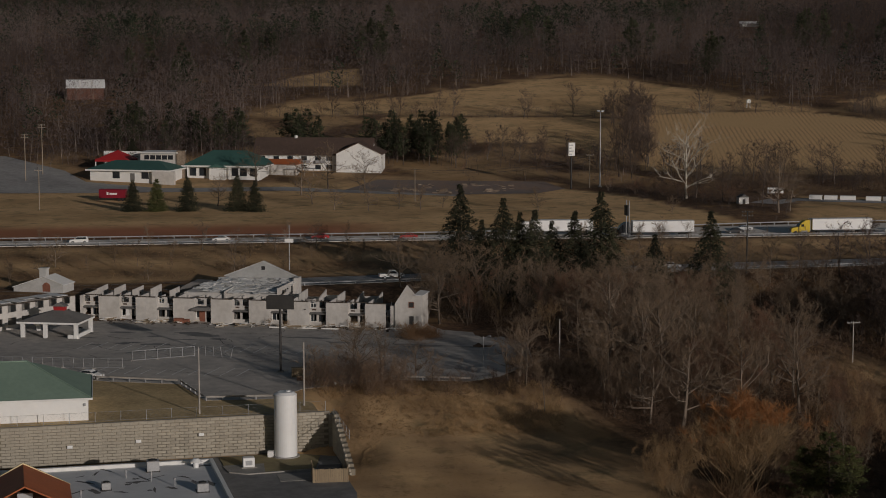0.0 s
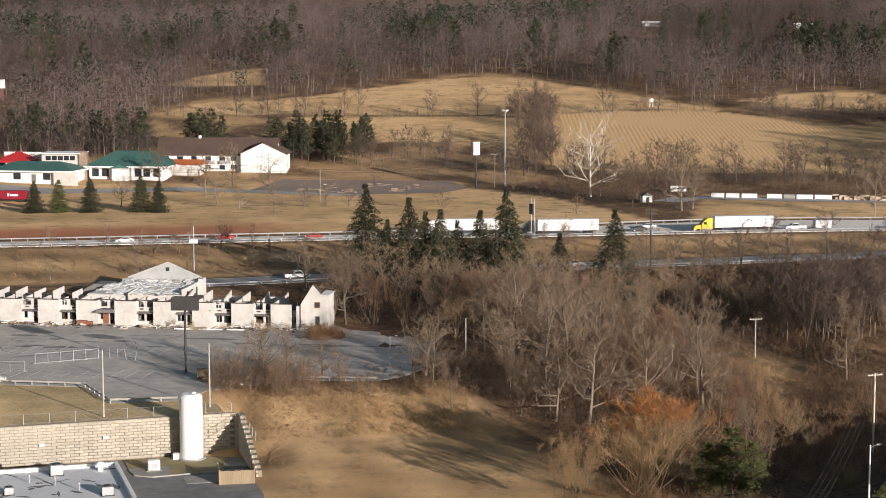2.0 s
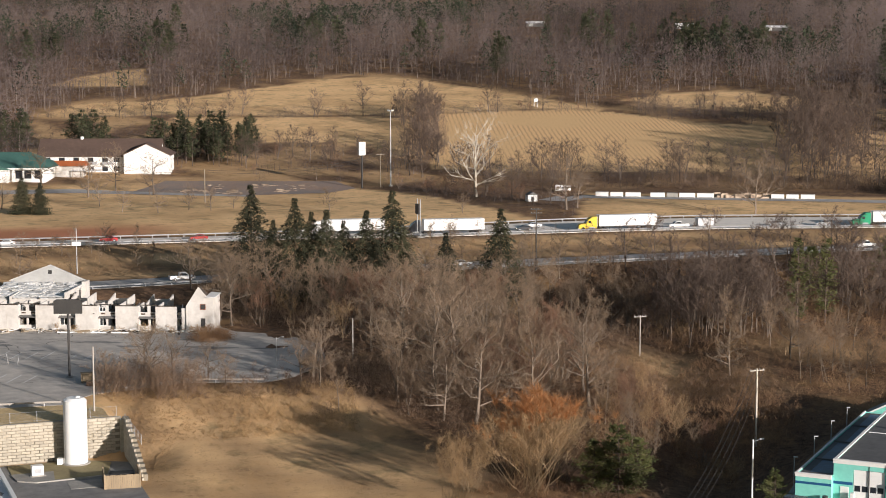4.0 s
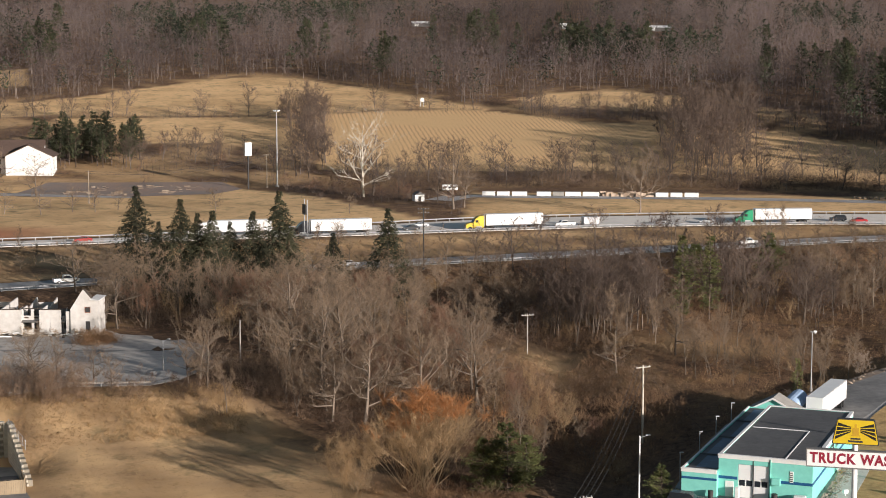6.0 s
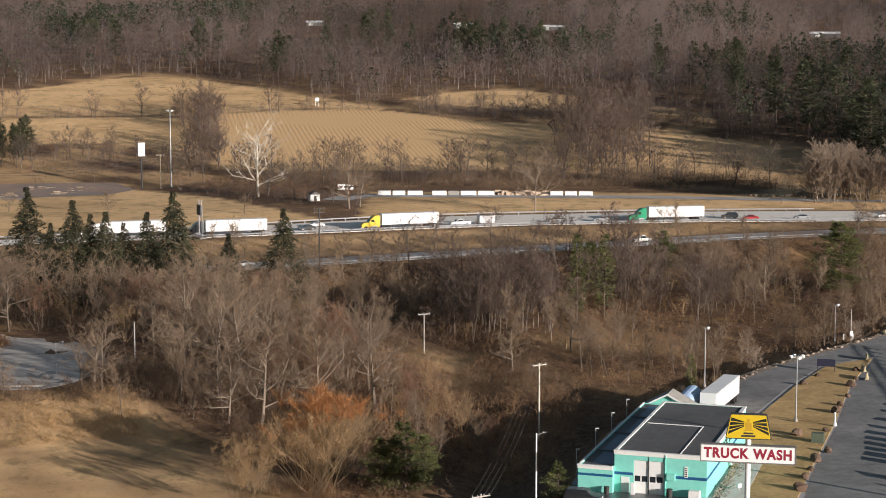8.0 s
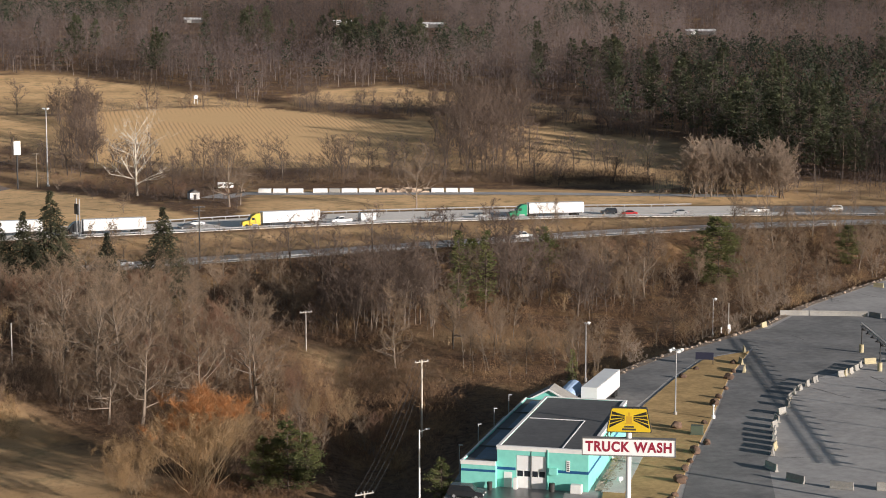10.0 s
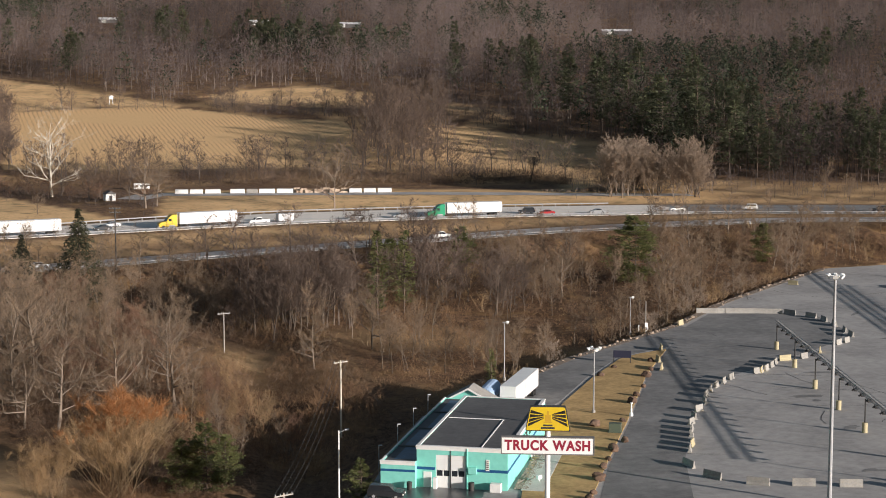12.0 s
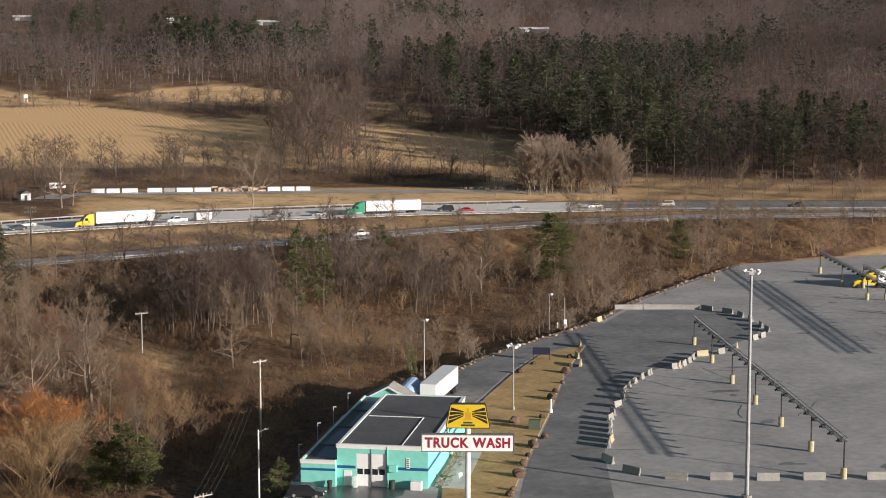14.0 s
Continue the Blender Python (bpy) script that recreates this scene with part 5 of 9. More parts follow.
bm = bmesh.new()
for k in range(26):
    x, y = (rg.uniform(-76, -50), rg.uniform(314, 336)) if k < 14 else (rg.uniform(-50, 4), rg.uniform(318, 332))
    sx, sy = rg.uniform(1.5, 5.0), rg.uniform(0.5, 1.6)
    ring = []
    for q in range(14):
        c = 2 * math.pi * q / 14
        u = rg.uniform(0.55, 1.1)
        ring.append(bm.verts.new((x + sx * u * math.cos(c), y + sy * u * math.sin(c) - 0.12 * (sx * u * math.cos(c)), 2.064 + 0.0002 * k)))
    bm.faces.new(ring)
tagged(part("tar_patches", bm, ASPHALT_DARK), "dark damp and tarred patches on the motel asphalt", "stains", kind="stuff")

# white tank
tank = thing("storage_tank", pose(-26.6, 257.2, -3.96), "tall white vertical steel storage tank", "tank")
bm = tubes(((0, 0, 0.25), (0, 0, 9.6), 1.72), n=36)
tube(bm, (0, 0, 9.6), (0, 0, 9.95), 1.72, 1.2, 36)
part("shell", bm, WHITE_METAL, tank)
part("base_ring", tubes(((0, 0, 0), (0, 0, 0.25), 2.1), n=30), CONCRETE, tank)
part("hatch", tubes(((0.4, 0.3, 9.95), (0.4, 0.3, 10.1), 0.35), n=16), WHITE_METAL, tank)
part("pump_box", boxes((-2.7, -1.8, -0.9, 0.0, 0, 1.0), bev=0.05), WHITE, tank)
part("fill_pipe", tubes(((1.5, 1.2, 0.2), (1.5, 1.2, 9.5), 0.06)), WHITE_METAL, tank)
pad = part("tank_pad", slab(((-35, 250.5), (-33.6, 247.2), (-31, 246.2), (-21.5, 249.5), (-21.5, 257.5), (-27, 259), (-36.5, 256)), -4.2, -3.86), mat("pad_grass", (0.30, 0.25, 0.13), (0.22, 0.18, 0.10), 0.97, 0.3, 2.0, 0.2))
tagged(pad, "kerbed island of thin grass round the tank", "pavement", kind="structure")
kerb = part("kerb", slab(((-35.2, 250.4), (-33.8, 246.9), (-31, 245.9), (-21.3, 249.2), (-21.3, 249.5), (-30.9, 246.3), (-33.5, 247.3), (-34.8, 250.6)), -4.2, -3.78), CONCRETE)
tagged(kerb, "pale concrete kerb round the tank island", "kerb", kind="structure")
small("apron", boxes((-2.6, 2.6, -2.2, 2.2, 0, 0.04)), CONCRETE, -23.8, 244.8, 14, "square of pale new concrete in the service yard", "pavement", -3.96)
bpy.data.objects["apron"]["kind"] = "structure"
small("concrete_pad", slab(((-35.0, 251.0), (-33.5, 247.5), (-31, 246.5), (-28.6, 247.3), (-29.4, 252.5)), -3.9, -3.84), CONCRETE, 0, 0, 0, "pale concrete pad under the generator", "pavement", 0)
bpy.data.objects["concrete_pad"]["kind"] = "structure"
gen = thing("generator", pose(-31.4, 250.2, -3.86, 0, 0, 15), "white metal generator housing on the pad", "generator")
part("housing", boxes((-0.85, 0.85, -0.6, 0.6, 0.12, 1.5), bev=0.05), WHITE_METAL, gen)
part("plinth", boxes((-1.1, 1.1, -0.85, 0.85, 0, 0.12)), CONCRETE, gen)
part("vent", boxes((-0.5, 0.5, -0.615, -0.602, 0.4, 1.1)), GALV, gen)

# timber bin enclosure
enc = thing("bin_enclosure", pose(-19.0, 244.2, -3.96, 0, 0, 8), "weathered timber screen round a black rubbish container", "enclosure")
rg = random.Random(3)
for (x0, y0), (x1, y1), n in (((-2.5, -2.4), (2.4, -2.4), 16), ((2.4, -2.4), (2.4, 2.6), 16), ((-2.5, -2.4), (-2.5, 2.2), 14)):
    w = math.hypot(x1 - x0, y1 - y0) / n
    for k in range(n):
        f = (k + 0.5) / n
        part("plank", boxes((-w / 2 + 0.01, w / 2 - 0.01, -0.03, 0.03, 0, 1.95 + rg.uniform(-0.05, 0.05))), WOODFENCE, enc, at=pose(x0 + (x1 - x0) * f, y0 + (y1 - y0) * f, 0, 0, 0, math.degrees(math.atan2(y1 - y0, x1 - x0))))
for x, y in ((-2.5, -2.4), (2.4, -2.4), (2.4, 2.6), (-2.5, 2.2)):
    part("post", boxes((x - 0.09, x + 0.09, y - 0.09, y + 0.09, 0, 2.15)), WOODFENCE, enc)
bin_ob = thing("rubbish_container", pose(-19.0, 244.9, -3.96, 0, 0, 8), "black steel rubbish container with closed lid", "bin")
part("body", prism(((-1.5, 0.15), (1.5, 0.15), (1.7, 1.3), (-1.7, 1.3)), -0.9, 0.9), DARKMETAL, bin_ob)
part("lid", prism(((-1.75, 1.3), (1.75, 1.3), (1.6, 1.6), (-1.6, 1.6)), -0.95, 0.95), BLACK, bin_ob)

# flat-roofed shop seen from above
shop = thing("shop", pose(-35.4, 241.3, -3.96, 0, 0, 15), "flat-roofed shop with pale grey patched membrane roof", "building")
part("wall", boxes((-30, 0, -40, 0, 0, 2.95)), STUCCO, shop)
part("roof", boxes((-29.6, -0.4, -39.6, -0.4, 2.955, 3.05)), ROOFGREY, shop, "ponding grey-white roof membrane")
part("parapet", boxes((-30.1, 0.1, -0.45, 0.1, 2.96, 3.55), (-0.45, 0.1, -40, -0.45, 2.96, 3.55), (-30.1, -29.6, -40, -0.45, 2.96, 3.55)), WHITE, shop, "white metal parapet cap")
bm = bmesh.new()
rg = random.Random(9)
for k in range(22):
    x, y, sx, sy = rg.uniform(-20, -1.2), rg.uniform(-14, -1.2), rg.uniform(0.4, 2.2), rg.uniform(0.2, 0.7)
    c0 = rg.uniform(0, 3.1)
    ring = []
    for q in range(12):
        c = 2 * math.pi * q / 12
        u = rg.uniform(0.45, 1.15)
        ex, ey = sx * u * math.cos(c), sy * u * math.sin(c)
        ring.append(bm.verts.new((x + ex * math.cos(c0) - ey * math.sin(c0), y + ex * math.sin(c0) + ey * math.cos(c0), 3.054 + 0.0003 * k)))
    bm.faces.new(ring)
part("roof_stain", bm, GREYSHINGLE, shop, "dark puddle stains and patches on the roof")["kind"] = "stuff"
for x, y, sx, sy, h in ((-8.6, -3.2, 1.7, 1.6, 1.5), (-15.5, -12, 1.2, 1.2, 1.0), (-26, -14.5, 2.0, 1.6, 1.0), (-3.2, -16, 1.5, 1.5, 1.2)):
    unit = thing("roof_unit", shop.matrix_basis @ pose(x, y, 3.05), "grey sheet-metal air handling unit on the roof", "air unit", "roof units")
    part("casing", boxes((-sx / 2, sx / 2, -sy / 2, sy / 2, 0.1, h), bev=0.04), GALV, unit)
    part("fan_guard", tubes(((0, 0, h), (0, 0, h + 0.12), sx * 0.35), n=16), DARKMETAL, unit)
    part("curb", boxes((-sx / 2 - 0.1, sx / 2 + 0.1, -sy / 2 - 0.1, sy / 2 + 0.1, 0, 0.1)), DARKMETAL, unit)
dish = thing("roof_vent", shop.matrix_basis @ pose(-2.6, -2.6, 3.05), "white mushroom exhaust fan on the roof", "vent")
part("duct", tubes(((0, 0, 0), (0, 0, 0.8), 0.4), n=14), WHITE_METAL, dish)
part("hood", tubes(((0, 0, 0.8), (0, 0, 1.25), 0.95, 0.35), n=16), WHITE_METAL, dish)
for k, (x, y) in enumerate(((-12.5, -6.5), (-9.3, -9.0), (-6.5, -12.5), (-19, -17))):
    small("roof_pipe", tubes(((0, 0, 0), (0, 0, 1.1 + 0.3 * (k % 2)), 0.09), ((0, 0, 0.9), (0, 0, 1.15), 0.16), n=10), GALV, *(shop.matrix_basis @ Vector((x, y, 0))).xy, 0, "thin grey vent pipe on the roof", "pipe", -0.91, "roof pipes")
ORANGE = mat("orange_roof", (0.42, 0.12, 0.04), (0.34, 0.10, 0.035), 0.6, 0.3, 1.5)
gab = thing("entrance_gable", pose(-57.5, 223.0, -1.0, 0, 0, 15), "orange-roofed entrance gable with cream trim on the shop", "gable")
part("roof", prism(((-6, 0.2), (0, 3.2), (6, 0.2), (6, 0.0), (0, 3.0), (-6, 0.0)), -8, 4), ORANGE, gab)
part("infill", prism(((-5.8, 0.0), (0, 2.95), (5.8, 0.0)), 3.6, 3.9), mat("cream", (0.72, 0.6, 0.36), (0.62, 0.5, 0.3), 0.7), gab)
part("trim", prism(((-6.2, 0.1), (0, 3.4), (6.2, 0.1), (6.2, -0.1), (0, 2.95), (-6.2, -0.1)), 4.004, 4.25), bpy.data.materials["cream"], gab)

# shed with sage roof on the terrace
shed = thing("shed", pose(-55.8, 255.0, 2.035, 0, 0, 12), "white metal shed with sage-green gable roof", "building")
part("wall", boxes((-26, 0, 0, 0.25, 0, 3.5), (-0.25, 0, 0.25, 17.75, 0, 3.5), (-26, 0, 17.75, 18, 0, 3.5), (-26, -25.75, 0.25, 17.75, 0, 3.5)), WHITE_METAL, shed)
bm = bmesh.new()
lo = [bm.verts.new(c) for c in ((-26.6, -0.6, 3.4), (0.6, -0.6, 3.4), (0.6, 18.6, 3.4), (-26.6, 18.6, 3.4))]
hi = [bm.verts.new(c) for c in ((-17.5, 9, 7.6), (-9.0, 9, 7.6))]
bm.faces.new(lo[::-1])
bm.faces.new((lo[0], lo[1], hi[1], hi[0]))
bm.faces.new((lo[1], lo[2], hi[1]))
bm.faces.new((lo[2], lo[3], hi[0], hi[1]))
bm.faces.new((lo[3], lo[0], hi[0]))
part("roof", bm, SAGEROOF, shed, "sage-green hipped metal roof")
part("hip_trim", tubes(((0.6, -0.6, 3.45), (-9, 9, 7.65), 0.12), ((-9, 9, 7.65), (-17.5, 9, 7.65), 0.12), ((-26.6, -0.6, 3.45), (-17.5, 9, 7.65), 0.12), n=6), SAGEROOF, shed)
part("eave", boxes((-26.6, 0.6, -0.7, -0.605, 3.2, 3.5), (0.605, 0.7, -0.6, 18.6, 3.2, 3.5)), WHITE, shed)
part("wall_lamp", boxes((-0.7, -0.35, -0.25, -0.003, 2.2, 2.6), bev=0.04), GALV, shed)


# fences and guard rails
def rail_run(name, points, zf, label, group, high=0.72, every=2.5, material=GALV, post=GALV):
    ob = thing(name, Matrix.Identity(4), label, "guard rail", group)
    bm = bmesh.new()
    for (x0, y0), (x1, y1) in zip(points, points[1:]):
        a, b = Vector((x0, y0, zf(x0, y0))), Vector((x1, y1, zf(x1, y1)))
        w = (b - a).normalized()
        s = Vector((-w.y, w.x, 0)).normalized() * 0.04
        prof = [(-1.0, high - 0.26), (0.6, high - 0.18), (-1.0, high - 0.11), (0.6, high - 0.03), (-1.0, high + 0.04)]
        rows = [[bm.verts.new(p + s * k + Vector((0, 0, z))) for k, z in prof] for p in (a, b)]
        rows += [[bm.verts.new(p + s * (k + 0.5) + Vector((0, 0, z))) for k, z in prof] for p in (a, b)]
        for i in range(4):
            bm.faces.new((rows[0][i], rows[1][i], rows[1][i + 1], rows[0][i + 1]))
            bm.faces.new((rows[2][i], rows[3][i], rows[3][i + 1], rows[2][i + 1]))
        bm.faces.new((rows[0][0], rows[1][0], rows[3][0], rows[2][0]))
        bm.faces.new((rows[0][4], rows[1][4], rows[3][4], rows[2][4]))
    bmesh.ops.remove_doubles(bm, verts=bm.verts, dist=0.03)
    part("rail", bm, material, ob)
    me = bpy.data.meshes.new("post")
    bm = boxes((-0.09, 0.09, 0.07, 0.25, -0.4, high))
    bm.to_mesh(me)
    bm.free()
    me.materials.append(post)
    for (x0, y0), (x1, y1) in zip(points, points[1:]):
        n = max(1, int(math.hypot(x1 - x0, y1 - y0) / every))
        turn = math.degrees(math.atan2(y1 - y0, x1 - x0))
        for k in range(n):
            f = k / n
            x, y = x0 + (x1 - x0) * f, y0 + (y1 - y0) * f
            p = new("post", me)
            p.parent = ob
            p.matrix_basis = pose(x, y, zf(x, y), 0, 0, turn)
    return ob


flat = lambda x, y: 2.06
rail_run("guard_rail", [(-61, 285.9), (-47, 283.0)], flat, "weathered grey guard rail along the motel car park", "car park rails", material=GREYPOLE)
rail_run("guard_rail", [(-46.5, 282.6), (-40.8, 270.0)], flat, "weathered grey guard rail along the motel car park", "car park rails", material=GREYPOLE)
rail_run("guard_rail", [(-40.3, 269.3), (-30.0, 270.6)], flat, "weathered grey guard rail along the motel car park", "car park rails", material=GREYPOLE)
rail_run("guard_rail", [(-12.0, 286.8), (1.4, 285.4)], flat, "weathered grey guard rail along the motel car park", "car park rails", material=GREYPOLE)


def mesh_fence(points, z, high, label, sag=0.0, every=2.6, wire=0.004, rail=0.025, feet=False):
    ob = thing("chain_fence", Matrix.Identity(4), label, "fence", "chain-link fences")
    bm = bmesh.new()
    rr = random.Random(7)
    for (x0, y0), (x1, y1) in zip(points, points[1:]):
        a, b = Vector((x0, y0, z)), Vector((x1, y1, z))
        ln = (b - a).length
        n = int(ln / 0.75)
        for k in range(n):
            p = a.lerp(b, k / n)
            q = a.lerp(b, min(1, (k + high / 0.75) / n))
            tube(bm, p, p.lerp(q, 1) + Vector((0, 0, high)), wire, n=3)
            tube(bm, p + Vector((0, 0, high)), q, wire, n=3)
    part("mesh", bm, GALV, ob)
    bm = bmesh.new()
    for (x0, y0), (x1, y1) in zip(points, points[1:]):
        tube(bm, (x0, y0, z + high), (x1, y1, z + high), rail, n=5)
        tube(bm, (x0, y0, z + 0.15), (x1, y1, z + 0.15), rail, n=5)
    part("top_rail", bm, GALV, ob)
    for (x0, y0), (x1, y1) in zip(points, points[1:]):
        n = max(1, int(math.hypot(x1 - x0, y1 - y0) / every))
        for k in range(n + 1):
            f = k / n
            x, y = x0 + (x1 - x0) * f, y0 + (y1 - y0) * f
            lean = Vector((rr.gauss(0, sag), rr.gauss(0, sag), 0))
            part("post", tubes(((x, y, z - 0.1), Vector((x, y, z + high + 0.05)) + lean, 0.05 if rail > 0.03 else 0.04), n=6), GALV, ob)
            if feet and k % 2 == 0:
                part("foot", boxes((x - 0.35, x + 0.35, y - 0.15, y + 0.15, z, z + 0.16), bev=0.02), CONCRETE, ob)
    return ob


mesh_fence(((-69, 249.8), (-40, 257.5), (-21, 262.2)), 2.035, 1.5, "grey chain-link fence on top of the block wall", 0.0, 3.4, 0.004, 0.014)
mesh_fence(((-98, 299.5), (-63.7, 296.3), (-58.8, 296.6)), 2.06, 1.8, "temporary wire fence panels on concrete feet", 0.03, 1.75, feet=True)
mesh_fence(((-58.3, 303.5), (-48.1, 308.4)), 2.06, 1.8, "run of white-framed temporary fence panels", 0.02, 2.0, 0.004, 0.055, True)
mesh_fence(((-46.2, 308.9), (-41.4, 306.6)), 2.06, 1.8, "loose leaning fence posts past the panels", 0.35, 1.7, 0.003, 0.012)


def pole(x, y, z, tall, label, arms=0, lamp=False, material=POLEWOOD, r=0.15, turn=0):
    ob = thing("utility_pole", pose(x, y, z, 0, 0, turn), label, "pole", "utility poles")
    part("shaft", tubes(((0, 0, -0.6), (0, 0, tall), r, r * 0.7), n=8), material, ob)
    for k in range(arms):
        part("cross_arm", boxes((-1.3, 1.3, -0.07, 0.07, tall - 0.4 - 0.9 * k, tall - 0.25 - 0.9 * k)), material, ob)
        for s in (-1.15, -0.45, 0.45, 1.15):
            part("insulator", tubes(((s, 0, tall - 0.25 - 0.9 * k), (s, 0, tall - 0.05 - 0.9 * k), 0.06), n=6), GALV, ob)
    if lamp:
        part("lamp_arm", tubes(((0, 0, tall - 0.3), (0.9, -0.2, tall + 0.1), 0.05), n=6), GALV, ob)
        part("lamp_head", boxes((0.7, 1.3, -0.35, -0.05, tall, tall + 0.2), bev=0.05), GALV, ob)
    return ob


pole(-39.9, 259.6, 2.0, 10.3, "bare weathered grey pole at the wall top", material=GREYPOLE)
pole(-24.6, 266.0, 2.0, 10.0, "bare weathered grey pole beside the car park", material=GREYPOLE)
pole(3.6, 299.0, 2.06, 5.3, "short grey lamp pole at the car park corner", 0, True, GALV, 0.08)
pole(17.2, 306.7, 0.8, 8.4, "bare pale wooden pole among the trees", material=GREYPOLE)
pole(73.4, 325.0, -5.2, 11.2, "pale wooden utility pole with cross arm in the scrub", 1, material=GREYPOLE, turn=12)
pole(76.1, 255.9, -6.1, 14.6, "tall pale wooden utility pole with cross arm in the gully", 1, material=PALEBARK, r=0.19, turn=18)
pole(61.0, 206.2, -0.4, 9.6, "white lamp pole at the edge of the gully", 0, True, WHITE_METAL, 0.13)
pole(50.5, 193.5, -5.5, 10.8, "wooden utility pole with cross arm above the gully", 1, material=GREYPOLE, turn=18)

# motel sign board
ob = thing("sign_board", pose(-31.1, 293.6, 2.06, 0, 0, -4), "blank dark sign board on a black steel pole", "sign")
part("pole", tubes(((0, 0, -0.3), (0, 0, 10.9), 0.2), n=10), DARKMETAL, ob)
part("foot", boxes((-0.5, 0.5, -0.5, 0.5, -0.2, 0.25), bev=0.05), CONCRETE, ob)
part("board", prism(((-2.35, 10.85), (2.35, 10.85), (2.35, 13.0), (1.9, 13.25), (-1.9, 13.25), (-2.35, 13.0)), -0.25, 0.25), DARKMETAL, ob)
crate = thing("crate", pose(-27.9, 289.4, 2.06, 0, 0, 10), "weathered pale timber crate at the car park edge", "crate")
part("body", boxes((-0.9, 0.9, -0.62, 0.62, 0.12, 1.5)), WOODFENCE, crate)
for z in (0.12, 0.6, 1.08):
    part("plank", boxes((-0.93, 0.93, -0.66, -0.623, z, z + 0.42)), WOODFENCE, crate)
for x in (-0.8, 0.0, 0.8):
    part("batten", boxes((x - 0.07, x + 0.07, -0.7, -0.663, 0.0, 1.52)), WOODFENCE, crate)
part("lid", boxes((-0.98, 0.98, -0.72, 0.68, 1.503, 1.58)), WOODFENCE, crate)
low_box = thing("wooden_box", pose(-26.9, 286.3, 2.06, 0, 0, 4), "low brown timber box beside the weeds", "crate")
part("body", boxes((-0.75, 0.75, -0.45, 0.45, 0, 0.7), bev=0.02), STONE, low_box)
part("lid", boxes((-0.8, 0.8, -0.5, 0.5, 0.703, 0.78), bev=0.02), WOODFENCE, low_box)
for x, y, w in ((-24.0, 284.3, 20), (-22.8, 283.9, -35), (-20.9, 281.9, 60), (-15.5, 284.5, 10)):
    small("rubbish_bag", boxes((-0.3, 0.3, -0.22, 0.22, 0, 0.42), bev=0.12), WHITE, x, y, w, "white bag of litter among the weeds", "rubbish", h1(x, y) + 0.25, "litter in the weeds")

# ---- derelict motel ----
MOTEL = pose(-13.0, 338.9, 2.06, 0, 0, -10.5)
motel = thing("motel", MOTEL, "burnt-out roofless white stucco motel with bare partition walls", "building")
BAY = 3.975
NB = 16
HF = 4.8
X0 = -2.2
rg = random.Random(22)


def frame_rows(a, b, y0, y1, z0, z1, w=0.09, mull=True):
    rows = [(a, a + w, y0, y1, z0, z1), (b - w, b, y0, y1, z0, z1), (a + w, b - w, y0, y1, z1 - w, z1), (a + w, b - w, y0, y1, z0, z0 + w)]
    if mull:
        m = (a + b) / 2
        rows.append((m - 0.035, m + 0.035, y0, y1, z0 + w, z1 - w))
    return rows


def recessed_bay(x0, x1, i):
    """Set-back front of one room: lower door and window, ledge, spandrel with vents, burnt-out upper openings."""
    k = 1.15
    a, b = x0 + 0.3, x1 - 0.3
    c = a + (b - a) * (0.56 if i % 4 == 1 else 0.44)
    top = HF - rg.uniform(0.0, 0.35)
    rows = [(x0, a, k, k + 0.25, 0, HF), (b, x1, k, k + 0.25, 0, HF),
            (a, b, k, k + 0.25, 2.35, 3.5),
            (c - 0.3, c + 0.3, k, k + 0.25, 3.5, HF), (c - 0.2, c + 0.2, k, k + 0.25, 0, 2.35),
            (a, c - 0.2, k, k + 0.25, 0, 0.75), (c + 0.2, b, k, k + 0.25, 0, 0.75 if i % 4 == 3 else 0.06),
            
            (x0, x0 + 0.22, 0.0, k, 0, HF), (x1 - 0.22, x1, 0.0, k, 0, HF)]
    wall = part("front_wall", boxes(*rows), STUCCO, motel)
    part("ledge", prism(((k - 0.95, 2.42), (k - 0.004, 2.68), (k - 0.004, 2.6), (k - 0.95, 2.34)), a - 0.15, b + 0.15, None), GREYSHINGLE, motel, "small shingled ledge over the openings", pose(0, 0, 0) @ Matrix(((0, 1, 0, 0), (1, 0, 0, 0), (0, 0, 1, 0), (0, 0, 0, 1))))
    for q, (u, v) in enumerate(((a + 0.35, a + 1.15), (b - 1.15, b - 0.35))):
        if rg.random() < 0.8:
            part("wall_vent", boxes((u, v, k - 0.06, k - 0.004, 3.0, 3.28)), BROWNROOF, wall, "rusty brown air conditioner grille")
    for u, v, z0, z1 in ((a, c - 0.2, 0.75, 2.35), (c + 0.2, b, 0.75, 2.35), (a, c - 0.3, 3.5, HF - 0.35)):
        if rg.random() < 0.72:
            win = part("window", boxes(*frame_rows(u, v, k + 0.06, k + 0.15, z0, z1)), WHITE if rg.random() < 0.35 else CHAR, wall)
            m = (u + v) / 2
            if rg.random() < 0.7:
                part("pane", boxes((u + 0.09, m - 0.035, k + 0.1, k + 0.11, z0 + 0.09, z1 - 0.09)), GLASS, win)
            if rg.random() < 0.18:
                part("board", boxes((m + 0.035, v - 0.09, k + 0.02, k + 0.055, z0 + 0.05, z1 - 0.1)), WHITE, win, "loose white board over the window")
    part("charred_coping", boxes((x0 + 0.22, x1 - 0.22, k - 0.05, k + 0.3, HF + 0.003, HF + 0.14)), CHAR, motel, "charred timber wall plate")


